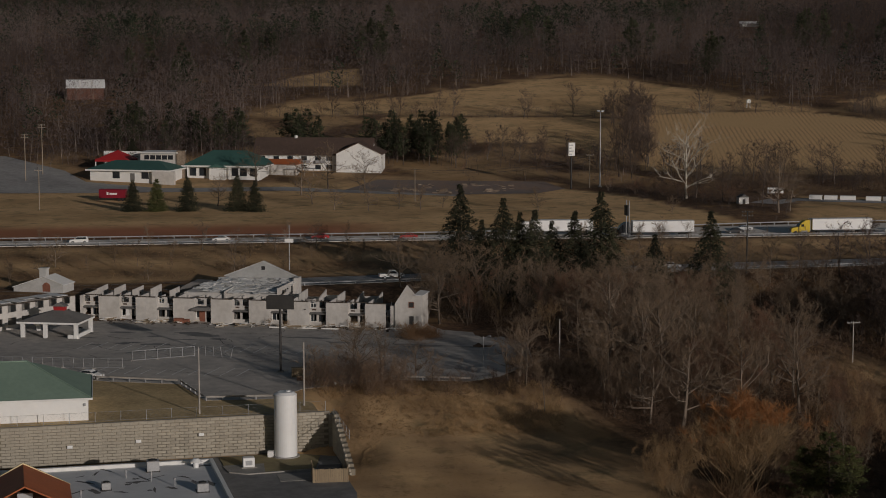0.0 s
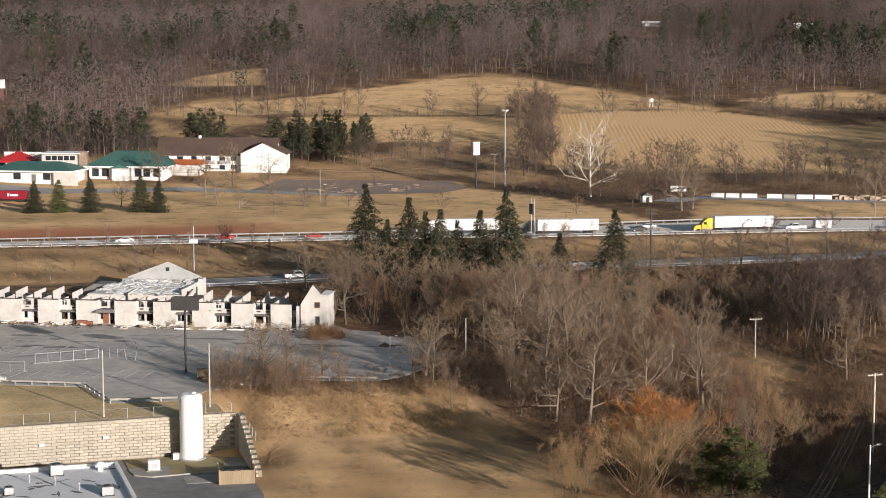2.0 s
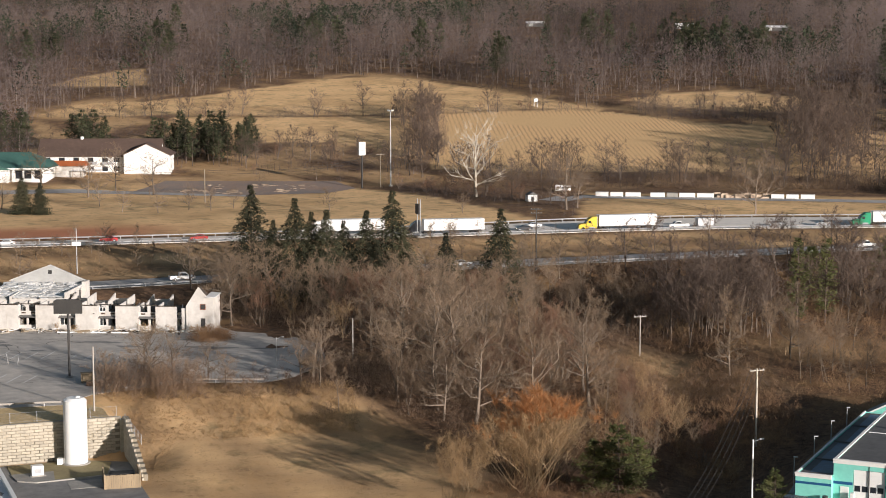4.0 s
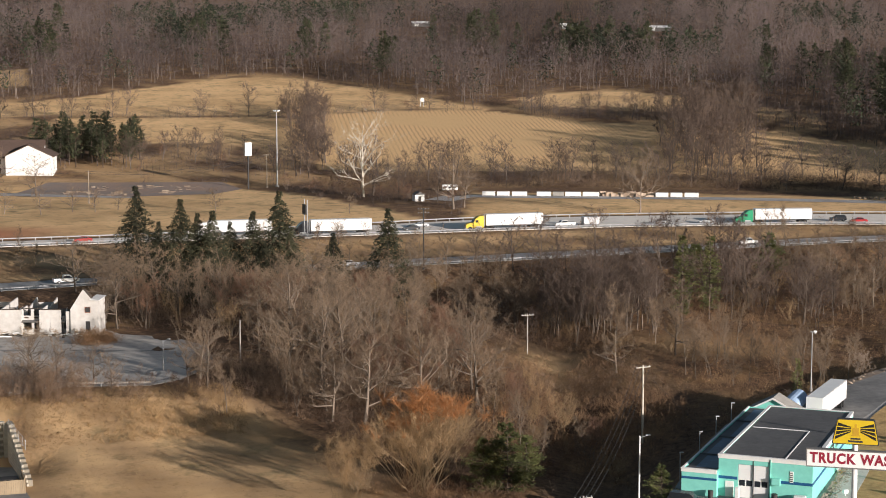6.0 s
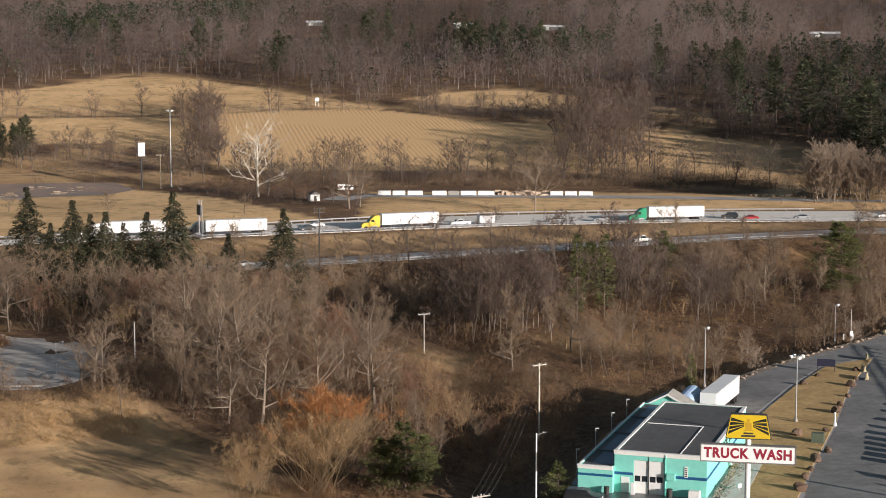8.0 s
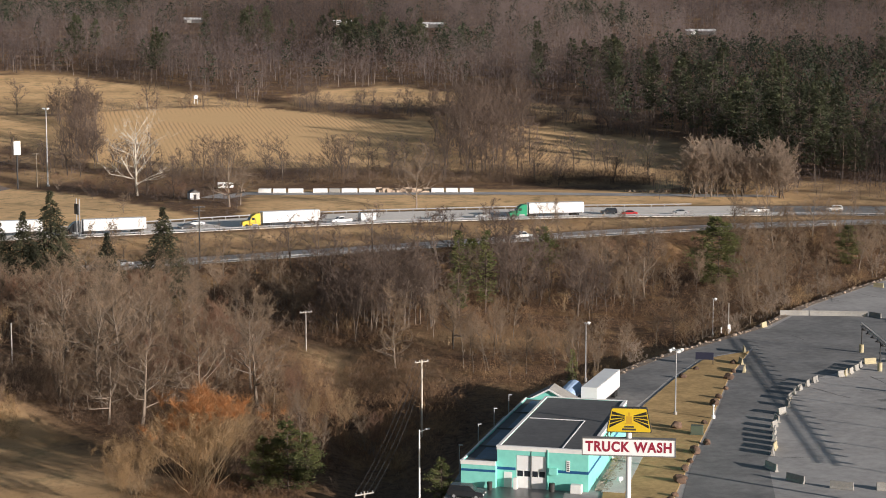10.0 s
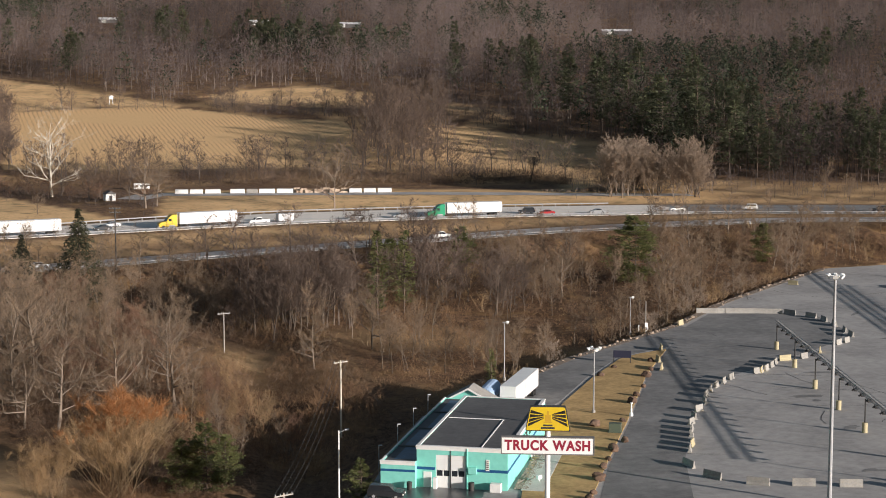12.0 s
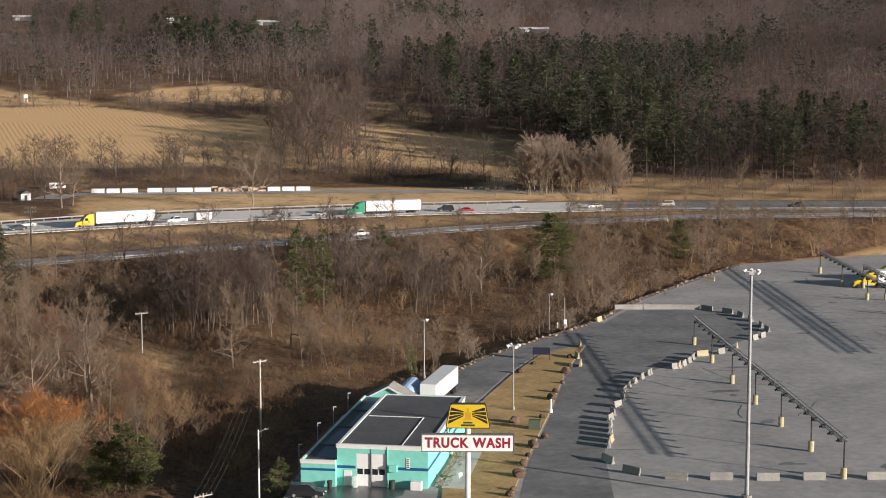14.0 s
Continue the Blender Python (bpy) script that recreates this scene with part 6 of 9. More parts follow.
for i in range(NB):
    x0, x1 = X0 - BAY * (i + 1), X0 - BAY * i
    if i % 2:
        recessed_bay(x0, x1, i)
    else:
        part("front_wall", boxes((x0, x1, 0, 0.25, 0, HF), ((x0 + x1) / 2 - 0.04, (x0 + x1) / 2 + 0.04, -0.03, -0.003, 0, 3.2)), STUCCO, motel)
        part("charred_coping", boxes((x0 + 0.02, x1 - 0.02, -0.05, 0.32, HF + 0.003, HF + 0.17)), CHAR, motel, "charred timber wall plate")
    # partition walls: a front row and, past the corridor, a back row
    f1, f2 = 6.6 + rg.uniform(-0.9, 0.6), HF + rg.uniform(-0.15, 0.25)
    front0 = 1.42 if i % 2 else 0.27
    fp = ((front0, 0), (f1, 0), (f1, f2), (f1 - 1.5, f2 + rg.uniform(-0.1, 0.15)), (front0, HF - 0.15)) if rg.random() < 0.75 else ((front0, 0), (f1, 0), (f1, 3.2), (f1 - 1.2, 3.4), (f1 - 1.6, f2), (front0, HF - 0.15))
    turn90 = pose(x0, 0, 0, 0, 0, 90)
    part("partition_wall", prism(fp, -0.11, 0.11), STUCCO, motel, at=turn90)
    b2 = HF + 0.45 + rg.uniform(-0.25, 0.25)
    b0 = 8.4 + rg.uniform(-0.3, 0.5)
    part("partition_wall", prism(((b0, 0), (14.3, 0), (14.3, b2 + 0.1), (b0, b2 - rg.choice((0.0, 0.1, 0.9)))), -0.11, 0.11), STUCCO, motel, at=turn90)
    part("corridor_wall", boxes((x0 + 0.12, x1 - rg.uniform(0.9, 2.4), 6.85, 7.0, 0, HF - rg.uniform(0.3, 1.9))), SOOT, motel)
    part("corridor_wall", boxes((x0 + rg.uniform(0.2, 1.5), x1 - 0.12, 8.3, 8.42, 0, HF - rg.uniform(0.6, 2.2))), SOOT, motel)
    part("back_wall", boxes((x0, x1, 14.32, 14.57, 0, 3.6 + rg.uniform(-1.2, 0.9))), STUCCO, motel)
    part("floor_slab", boxes((x0 + 0.12, x1 - 0.12, 1.45, 14.2, 2.45, 2.65)), CHAR, motel, "charred upper floor")
    bm = bmesh.new()
    for k in range(9):
        a = Vector((rg.uniform(x0 + 0.2, x1 - 0.2), rg.uniform(2, 13), 2.68))
        b = a + Vector((rg.gauss(0, 0.9), rg.gauss(0, 1.6), rg.uniform(0.1, 1.6)))
        tube(bm, a, b, rg.uniform(0.05, 0.1), n=4)
    for k in range(10):
        x, y, w = rg.uniform(x0 + 0.5, x1 - 0.5), rg.uniform(1.8, 13.6), rg.uniform(0.2, 0.7)
        box(bm, x - w, x + w * 0.6, y - w * 0.5, y + w * 0.5, 2.65, 2.7 + rg.uniform(0.05, 0.7))
    part("debris", bm, (CHAR, CHAR, RUBBLE, BRICKRED, WHITE)[rg.randint(0, 4)], motel, "burnt ceiling debris and rafters")["kind"] = "stuff"
x0 = X0 - BAY * NB
part("end_wall", boxes((x0 - 0.25, x0 - 0.003, 0.0, 14.5, 0, HF)), STUCCO, motel)
# link to the end house
part("front_wall", boxes((-2.2, -1.25, 1.15, 1.4, 2.35, 3.5), (-2.2, -1.95, 1.15, 1.4, 0, 2.35), (-2.2, -1.25, 1.15, 1.4, 0, 0.9), (-1.25, -0.02, 0, 0.25, 0, HF - 0.25)), STUCCO, motel)
part("ledge", boxes((-3.0, -1.2, 0.2, 1.1, 2.4, 2.5)), GREYSHINGLE, motel)
# end house
part("end_house", prism(((-0.3, 0), (5.1, 0), (5.1, 6.7), (3.9, 6.75), (2.15, 8.8), (1.0, 7.0), (-0.3, 5.0)), -0.3, 0.0), STUCCO, motel, "tall white gabled end wall")
part("end_side_wall", boxes((4.8, 5.1, 0.003, 6.0, 0, 6.6)), STUCCO, motel)
part("end_inner_wall", prism(((0.3, 0), (6.0, 0), (6.0, 4.9), (4.0, 5.2), (0.3, 4.9)), -0.1, 0.1), STUCCO, motel, at=pose(0.0, 0, 0, 0, 0, 90))
part("end_rear_wall", boxes((0.1, 4.8, 5.7, 6.0, 0, 5.4)), STUCCO, motel)
part("end_lean_roof", prism(((3.5, 6.85), (5.4, 6.72), (5.4, 6.85), (3.5, 7.0)), -0.6, 5.9), ROOFGREY, motel, "pale lean-to roof edge")
part("end_roof", prism(((-0.3, 4.9), (2.15, 8.6), (3.9, 6.7), (3.8, 6.6), (2.15, 8.45), (-0.2, 4.8)), 0.004, 2.2), CHAR, motel, "charred remnant of the roof")
# Dark plates on the solid wall give the shade inside two empty openings.
for x0, z0, h in ((2.6, 0.75, 1.95), (2.58, 4.4, 1.0)):
    win = part("dark_opening", boxes((x0, x0 + 0.9, -0.33, -0.303, z0, z0 + h)), DARKMETAL, motel, "dark plate on the wall standing for a shaded empty opening")
    part("frame", boxes(*frame_rows(x0 - 0.1, x0 + 1.0, -0.37, -0.333, z0 - 0.08, z0 + h + 0.08, 0.1, False)), BRICKRED if z0 > 3 else STUCCO, win)
part("canopy", prism(((-1.9, 2.55), (1.9, 2.55), (1.75, 2.95), (1.2, 3.2), (-1.2, 3.2), (-1.75, 2.95)), -1.1, 1.1), GREYSHINGLE, motel, "small rounded entrance canopy", pose(X0 - BAY * 9.5, 0, 0))
part("door", boxes((-1.0, 0.2, 1.05, 1.14, 0.06, 2.2), (-0.45, -0.35, 1.0, 1.045, 0.1, 2.15), (-0.95, 0.15, 1.0, 1.045, 1.1, 1.2)), BRICKRED, motel, "dark timber entrance door", pose(X0 - BAY * 9.5, 0, 0))

# hall behind: shallow gable, and in front of it a low torn roof of pale sheets
HALL = pose(-42.6, 369.2, 2.06, 0, 0, -10)
hall = thing("motel_hall", HALL, "derelict white hall with shallow gable and torn roof", "building")
part("gable_wall", prism(((-8.4, 0), (7.6, 0), (7.6, 6.2), (0, 9.4), (-8.4, 6.3)), 0, 0.3), GREYWALL, hall)
part("verge", prism(((-8.7, 6.15), (0, 9.45), (7.9, 6.1), (7.9, 6.28), (0, 9.65), (-8.7, 6.35)), -0.15, 0.6), PALEWALL, hall)
part("louvre", boxes((-0.4, 0.4, -0.05, -0.003, 7.7, 8.5)), DARKMETAL, hall)
part("side_wall", boxes((7.3, 7.6, -15, -0.003, 0, 6.0)), STUCCO, hall)
part("side_return", boxes((7.62, 8.5, -3.4, -0.5, 0, 6.6)), STUCCO, hall, "white pier beside the hall")
for k in range(3):
    part("side_window", boxes((7.603, 7.63, -5.4 - 3.4 * k, -4.2 - 3.4 * k, 3.0, 5.2)), DARKMETAL, hall)
deck_z = lambda y: 5.85 + 0.07 * y
bm = bmesh.new()
for x0, x1, y in ((-8.2, 7.25, -0.05), (-12.5, 7.25, -15.0)):
    for x, dz in ((x0, 0), (x1, 0), (x1, -0.3), (x0, -0.3)):
        bm.verts.new((x, y, deck_z(y) + dz))
bm.verts.ensure_lookup_table()
v = bm.verts
for q in ((0, 1, 5, 4), (1, 2, 6, 5), (2, 3, 7, 6), (3, 0, 4, 7), (0, 3, 2, 1), (4, 5, 6, 7)):
    bm.faces.new([v[k] for k in q])
bmesh.ops.recalc_face_normals(bm, faces=bm.faces)
part("roof_deck", bm, PALEWALL, hall, "pale torn roof deck")
part("front_wall", boxes((-12.5, 7.3, -15.3, -15.05, 0, 4.7)), STUCCO, hall)
rg = random.Random(44)
sheet_meshes = []
for k in range(9):
    me = bpy.data.meshes.new("roof_sheet")
    bm = bmesh.new()
    w, d = rg.uniform(0.6, 1.7), rg.uniform(0.4, 0.95)
    prof = [(-w, 0.0), (-w * rg.uniform(0.3, 0.6), rg.uniform(0.0, 0.12)), (w * rg.uniform(0.1, 0.6), rg.uniform(0.0, 0.1)), (w, rg.uniform(0.0, 0.28))]
    prism(prof + [(x, z + 0.05) for x, z in prof[::-1]], -d, d, bm)
    bm.to_mesh(me)
    bm.free()
    me.materials.append((WHITE, PALEWALL, WHITE, ROOFGREY, WHITE, PALEWALL, WHITE, WHITE, ROOFGREY)[k])
    sheet_meshes.append(me)
for k in range(230):
    y = -rg.uniform(0.6, 14.6)
    x = rg.uniform(-8.0 + 0.28 * y, 7.0)
    ob = new("roof_sheet", sheet_meshes[rg.randint(0, 8)])
    ob.parent = hall
    ob.matrix_basis = pose(x, y, deck_z(y) + rg.uniform(0.0, 0.15), 4 + rg.gauss(0, 2), rg.gauss(0, 2), rg.gauss(0, 14) + (90 if rg.random() < 0.15 else 0))
dk = thing("collapsed_roof", pose(-55.5, 366.5, 2.06, 0, 0, -10), "dark collapsed shingle roof behind the motel", "roof")
part("shingles", prism(((-4.4, 0), (4.0, 0), (3.6, 4.2), (1.6, 5.6), (-1.5, 5.7), (-3.6, 4.6), (-4.4, 3.4)), -2.5, 2.5), GREYSHINGLE, dk)

# west wing towards the lot, and the lodge behind
wing = thing("motel_wing", pose(-78.6, 350.6, 2.06, 0, 0, 53), "roofless white wing of the derelict motel", "building")
rows, a = [], 0.0
for k in range(8):
    x = -0.3 - 3.4 * k
    rows += [(x - 1.3, x, 0, 0.25, 0, HF), (x - 3.4, x - 1.3, 0, 0.25, 0, 0.9), (x - 3.4, x - 1.3, 0, 0.25, 2.3, 3.4)]
    part("partition_wall", prism(((0.27, 0), (6.5, 0), (6.5, HF), (0.27, HF - 0.1)), -0.1, 0.1), STUCCO, wing, at=pose(x - 0.5, 0, 0, 0, 0, 90))
    part("roof_remnant", boxes((x - 3.2, x - 0.65, 1.5 + (k % 3), 6.4, HF + 0.04 + 0.02 * (k % 2), HF + 0.14)), ROOFGREY if k % 3 else WHITE, wing, "pale torn roof sheet")
part("front_wall", boxes(*rows), STUCCO, wing)
part("back_wall", boxes((-27.5, -0.3, 6.7, 6.95, 0, HF)), STUCCO, wing)
part("charred_coping", boxes((-27.5, -0.3, -0.07, 0.3, HF + 0.003, HF + 0.2)), CHAR, wing)
lodge_b = thing("motel_lodge", pose(-88.2, 366.5, 2.06, 0, 0, -14), "white lodge gable with a broad chimney", "building")
part("wall", prism(((-8, 0), (3.6, 0), (3.6, 4.8), (-0.8, 6.4), (-8, 4.0)), 0, 5), PALEWALL, lodge_b)
part("roof_edge", prism(((-8.3, 3.95), (-0.8, 6.45), (3.8, 4.78), (3.8, 4.9), (-0.8, 6.6), (-8.3, 4.1)), -0.2, 5.2), WHITE, lodge_b)
part("chimney", boxes((-2.2, -0.6, 0.6, 1.9, 5.6, 8.0), (-2.35, -0.45, 0.45, 2.05, 8.0, 8.25)), PALEWALL, lodge_b)
part("arched_opening", prism(((-1.2, 3.3), (0.6, 3.3), (0.6, 4.6), (0.25, 5.1), (-0.3, 5.3), (-0.85, 5.1), (-1.2, 4.6)), -0.03, -0.003), BRICKRED, lodge_b, "brick-red arched opening")

# entrance shelter
ps = thing("entrance_shelter", pose(-77.5, 331.5, 2.06, 0, 0, -8), "open porch with grey hipped roof on white pillars", "shelter")
bm = bmesh.new()
lo = [bm.verts.new(c) for c in ((-7, -4.5, 3.0), (5.2, -4.5, 3.0), (5.2, 4.5, 3.0), (-7, 4.5, 3.0))]
hi = [bm.verts.new(c) for c in ((-1.2, -0.7, 4.8), (1.2, -0.7, 4.8), (1.2, 0.7, 4.8), (-1.2, 0.7, 4.8))]
bm.faces.new(lo[::-1])
bm.faces.new(hi)
for k in range(4):
    bm.faces.new((lo[k], lo[(k + 1) % 4], hi[(k + 1) % 4], hi[k]))
part("roof", bm, GREYSHINGLE, ps)
part("fascia", boxes((-7.05, 5.25, -4.6, -4.505, 2.7, 3.05), (5.205, 5.3, -4.5, 4.5, 2.7, 3.05)), WHITE, ps)
cup = part("cupola", boxes((-1.1, 1.1, -0.65, 0.65, 4.803, 5.6)), REDPAINT, ps, "small red roof lantern")
part("cap", prism(((-1.5, 5.6), (1.5, 5.6), (0, 6.3)), -0.95, 0.95), GREYSHINGLE, cup)
for x, y in ((-6, -4), (-1.5, -4), (4.6, -4), (4.6, 4), (-6, 4)):
    part("pillar", boxes((x - 0.35, x + 0.35, y - 0.35, y + 0.35, 0, 2.7), bev=0.02), WHITE, ps)
part("low_wall", boxes((3.0, 5.2, -4.2, -3.8, 0, 0.7), (4.4, 4.8, -3.6, 3.6, 0, 0.7)), WHITE, ps)

# rubble along the motel front
rg = random.Random(77)
bm = bmesh.new()
for k in range(260):
    c = rg.choice((-63, -56, -50, -43, -33, -30, -24, -16, -9, -5)) if rg.random() < 0.7 else rg.uniform(-66, 4)
    p = MOTEL @ Vector((c + rg.gauss(0, 1.6), -rg.expovariate(0.9) - 0.5, 0))
    s = rg.uniform(0.1, 0.4)
    box(bm, p.x - s, p.x + s * rg.uniform(0.4, 1.6), p.y - s * 0.6, p.y + s * 0.6, 2.05, 2.05 + s * rg.uniform(0.2, 1.0))
tagged(part("rubble_heap", bm, CHAR), "dark burnt rubble strewn along the motel front", "rubble", kind="stuff")
for k, (t, w, d) in enumerate(((-60, 20, 1.6), (-52, -15, 3.2), (-49, 30, 2.2), (-44, 30, 2.0), (-35, 25, 3.6), (-32, 5, 2.6), (-29, -25, 1.8), (-23, -12, 2.0), (-20, 3, 3.4), (-16, 15, 2.2), (-9, 12, 2.0), (-3, 8, 1.8), (2, -14, 2.4))):
    p = MOTEL @ Vector((t, -d, 0))
    pile = thing("board_pile", pose(p.x, p.y, 2.06, 0, 0, w), "pile of pale broken boards on the asphalt", "debris", "debris along the motel")
    for q in range(11):
        a = Vector((rg.gauss(0, 1.0), rg.gauss(0, 0.5), rg.uniform(0.05, 0.5)))
        w2 = rg.gauss(0, 0.5)
        b = a + Vector((math.cos(w2) * rg.uniform(1.0, 3.0), math.sin(w2) * 1.4, rg.gauss(0, 0.25)))
        b.z = max(b.z, 0.05)
        part("board", tubes((a, b, 0.08), n=4), (WHITE, PALEBARK, WOODFENCE)[(k + q) % 3], pile)
for x, w, tall in ((-44.5, 0.95, 0.9), (-42.9, 0.55, 0.75)):
    small("rusty_crate", boxes((-w, w, -0.5, 0.5, 0, tall), (-w - 0.04, w + 0.04, -0.54, 0.54, tall + 0.003, tall + 0.07), bev=0.03), BRICKRED, *(MOTEL @ Vector((x, -1.3, 0))).xy, -10, "rusty brown crate against the motel wall", "crate", 2.06, "crates at the motel")
small("white_beam", boxes((-7, 7, -0.12, 0.12, 0, 0.25), bev=0.02), WHITE, *(MOTEL @ Vector((-18.0, -3.2, 0))).xy, -8.5, "long white fallen gutter on the asphalt", "debris", 2.06)

# ---- highway furniture ----
xs_rail = [float(v) for v in np.arange(-170, 330, 12.0)]
rail_run("highway_guard_rail", [(x, float(y_near(x)) - 0.6) for x in xs_rail], lambda x, y: 7.95, "long galvanised guard rail on the near highway edge", "highway rails", 0.85, 4.0)
rail_run("highway_guard_rail", [(x, float(y_near(x) + hw_width(x)) + 0.7) for x in xs_rail[:34]], lambda x, y: 7.98, "pale guard rail on the far highway edge", "highway rails", 0.85, 4.0)
rail_run("slip_road_guard_rail", [(float(x), float(y_low(x)) - 4.4) for x in np.arange(-40, 26, 11.0)], lambda x, y: float(z_low(x)) + 0.05, "galvanised guard rail along the slip road", "slip road rails", 0.72, 4.0)
rail_run("slip_road_guard_rail", [(float(x), float(y_low(x)) - 4.4) for x in np.arange(48, 310, 11.0)], lambda x, y: float(z_low(x)) + 0.05, "galvanised guard rail along the slip road", "slip road rails", 0.72, 4.0)
bm = bmesh.new()
for off, dash in ((0.35, False), (3.9, True), (7.4, True), (11.0, False), (14.5, True), (18.2, True), (22.0, False)):
    for x in np.arange(-160, 330, 6.0):
        if off > hw_width(x) - 0.5 or dash and int(x) % 12:
            continue
        x2 = x + (3.0 if dash else 6.0)
        c = [(x, y_near(x) + off), (x2, y_near(x2) + off), (x2, y_near(x2) + off + 0.2), (x, y_near(x) + off + 0.2)]
        bm.faces.new([bm.verts.new((a, float(b), 8.085)) for a, b in c])
tagged(part("lane_lines", bm, PAINT), "white lane lines on the highway", "markings", kind="structure")
bm = bmesh.new()
for x in np.arange(-120, 306, 6.0):
    for off in (-3.4, 2.2, 7.6):
        c = [(x, y_low(x) + off), (x + 6, y_low(x + 6) + off), (x + 6, y_low(x + 6) + off + 0.16), (x, y_low(x) + off + 0.16)]
        bm.faces.new([bm.verts.new((a, float(b), float(z_low(a)) + 0.126)) for a, b in c])
tagged(part("edge_lines", bm, PAINT), "white edge lines on the slip road", "markings", kind="structure")


# ---- vehicles ----
def wheels(ob, xs, half, r=0.36, w=0.25):
    for x in xs:
        for s in (-1, 1):
            wh = part("wheel", tubes(((x, s * half - w / 2, r), (x, s * half + w / 2, r), r), n=14), BLACK, ob)
            part("rim", tubes(((x, s * (half + 0.12) - 0.02, r), (x, s * (half + 0.12) + 0.02, r), r * 0.58), n=10), GALV, wh)


def car(x, y, z, turn, paint, kind, label):
    """A car, van or pickup that faces its local -x."""
    ob = thing({"sedan": "car", "suv": "car", "pickup": "pickup_truck"}[kind], pose(x, y, z, 0, 0, turn), label, "car", "traffic")
    if kind == "sedan":
        low = ((-2.3, 0.3), (2.3, 0.3), (2.3, 0.95), (1.5, 1.02), (-1.1, 0.98), (-2.2, 0.75))
        cab = ((-1.1, 0.98), (1.6, 1.0), (1.0, 1.42), (-0.35, 1.44))
        wx = (-1.4, 1.4)
    elif kind == "suv":
        low = ((-2.35, 0.35), (2.35, 0.35), (2.35, 1.1), (2.2, 1.15), (-1.2, 1.08), (-2.25, 0.95))
        cab = ((-1.2, 1.08), (2.28, 1.1), (2.05, 1.72), (-0.5, 1.74))
        wx = (-1.45, 1.45)
    else:
        low = ((-2.9, 0.45), (2.9, 0.45), (2.9, 1.2), (0.75, 1.2), (-1.6, 1.15), (-2.8, 1.05))
        cab = ((-1.5, 1.15), (0.75, 1.2), (0.65, 1.85), (-0.8, 1.87))
        wx = (-1.85, 1.75)
    bm = prism(low, -0.9, 0.9)
    bmesh.ops.bevel(bm, geom=list(bm.edges), offset=0.07, segments=2, affect="EDGES")
    part("body", bm, paint, ob)
    bm = prism(cab, -0.78, 0.78)
    bmesh.ops.bevel(bm, geom=list(bm.edges), offset=0.08, segments=2, affect="EDGES")
    part("cabin", bm, paint, ob)
    inset = [(cx * 0.86 + 0.02, 1.12 + (cz - 1.1) * 0.8) for cx, cz in cab]
    part("side_window", prism(inset, -0.8, 0.8), GLASS, ob)
    a, b = cab[0], cab[3]
    part("windscreen", prism(((a[0] - 0.03, a[1] + 0.03), (a[0] + 0.05, a[1] + 0.03), (b[0] + 0.03, b[1] - 0.07), (b[0] - 0.05, b[1] - 0.07)), -0.7, 0.7), GLASS, ob)
    for s in (-1, 1):
        part("headlight", boxes((low[0][0] - 0.02, low[0][0] + 0.2, s * 0.62 - 0.16, s * 0.62 + 0.16, 0.6, 0.75)), WHITE, ob)
        part("tail_light", boxes((low[1][0] - 0.1, low[1][0] + 0.02, s * 0.68 - 0.12, s * 0.68 + 0.12, 0.7, 0.9)), REDPAINT, ob)
    if kind == "pickup":
        part("bed", boxes((0.85, 2.8, -0.72, 0.72, 1.2, 1.205)), BLACK, ob)
    wheels(ob, wx, 0.82)
    return ob


def box_trailer(ob, x0, length=16.15, paint=WHITE_METAL, label=""):
    tr = part("trailer", boxes((x0, x0 + length, -1.3, 1.3, 1.15, 4.1), bev=0.04), paint, ob, label or "long white box trailer")
    bm = boxes((x0, x0 + length, -1.32, -1.303, 1.15, 1.27), (x0, x0 + length, -1.32, -1.303, 3.98, 4.08))
    part("side_rail", bm, GALV, tr)
    part("chassis", boxes((x0 + 1.0, x0 + length - 0.4, -0.5, 0.5, 0.85, 1.14)), DARKMETAL, tr)
    part("landing_leg", boxes((x0 + 3.0, x0 + 3.15, -0.9, -0.75, 0.05, 0.85), (x0 + 3.0, x0 + 3.15, 0.75, 0.9, 0.05, 0.85)), DARKMETAL, tr)
    part("rear_door_bar", boxes((x0 + length + 0.003, x0 + length + 0.05, -0.5, -0.45, 1.2, 4.0), (x0 + length + 0.003, x0 + length + 0.05, 0.45, 0.5, 1.2, 4.0)), GALV, tr)
    for x in (x0 + length - 3.2, x0 + length - 1.9):
        for s in (-1, 1):
            part("wheel", tubes(((x, s * 1.0 - 0.28, 0.52), (x, s * 1.0 + 0.28, 0.52), 0.52), n=14), BLACK, tr)
    return tr


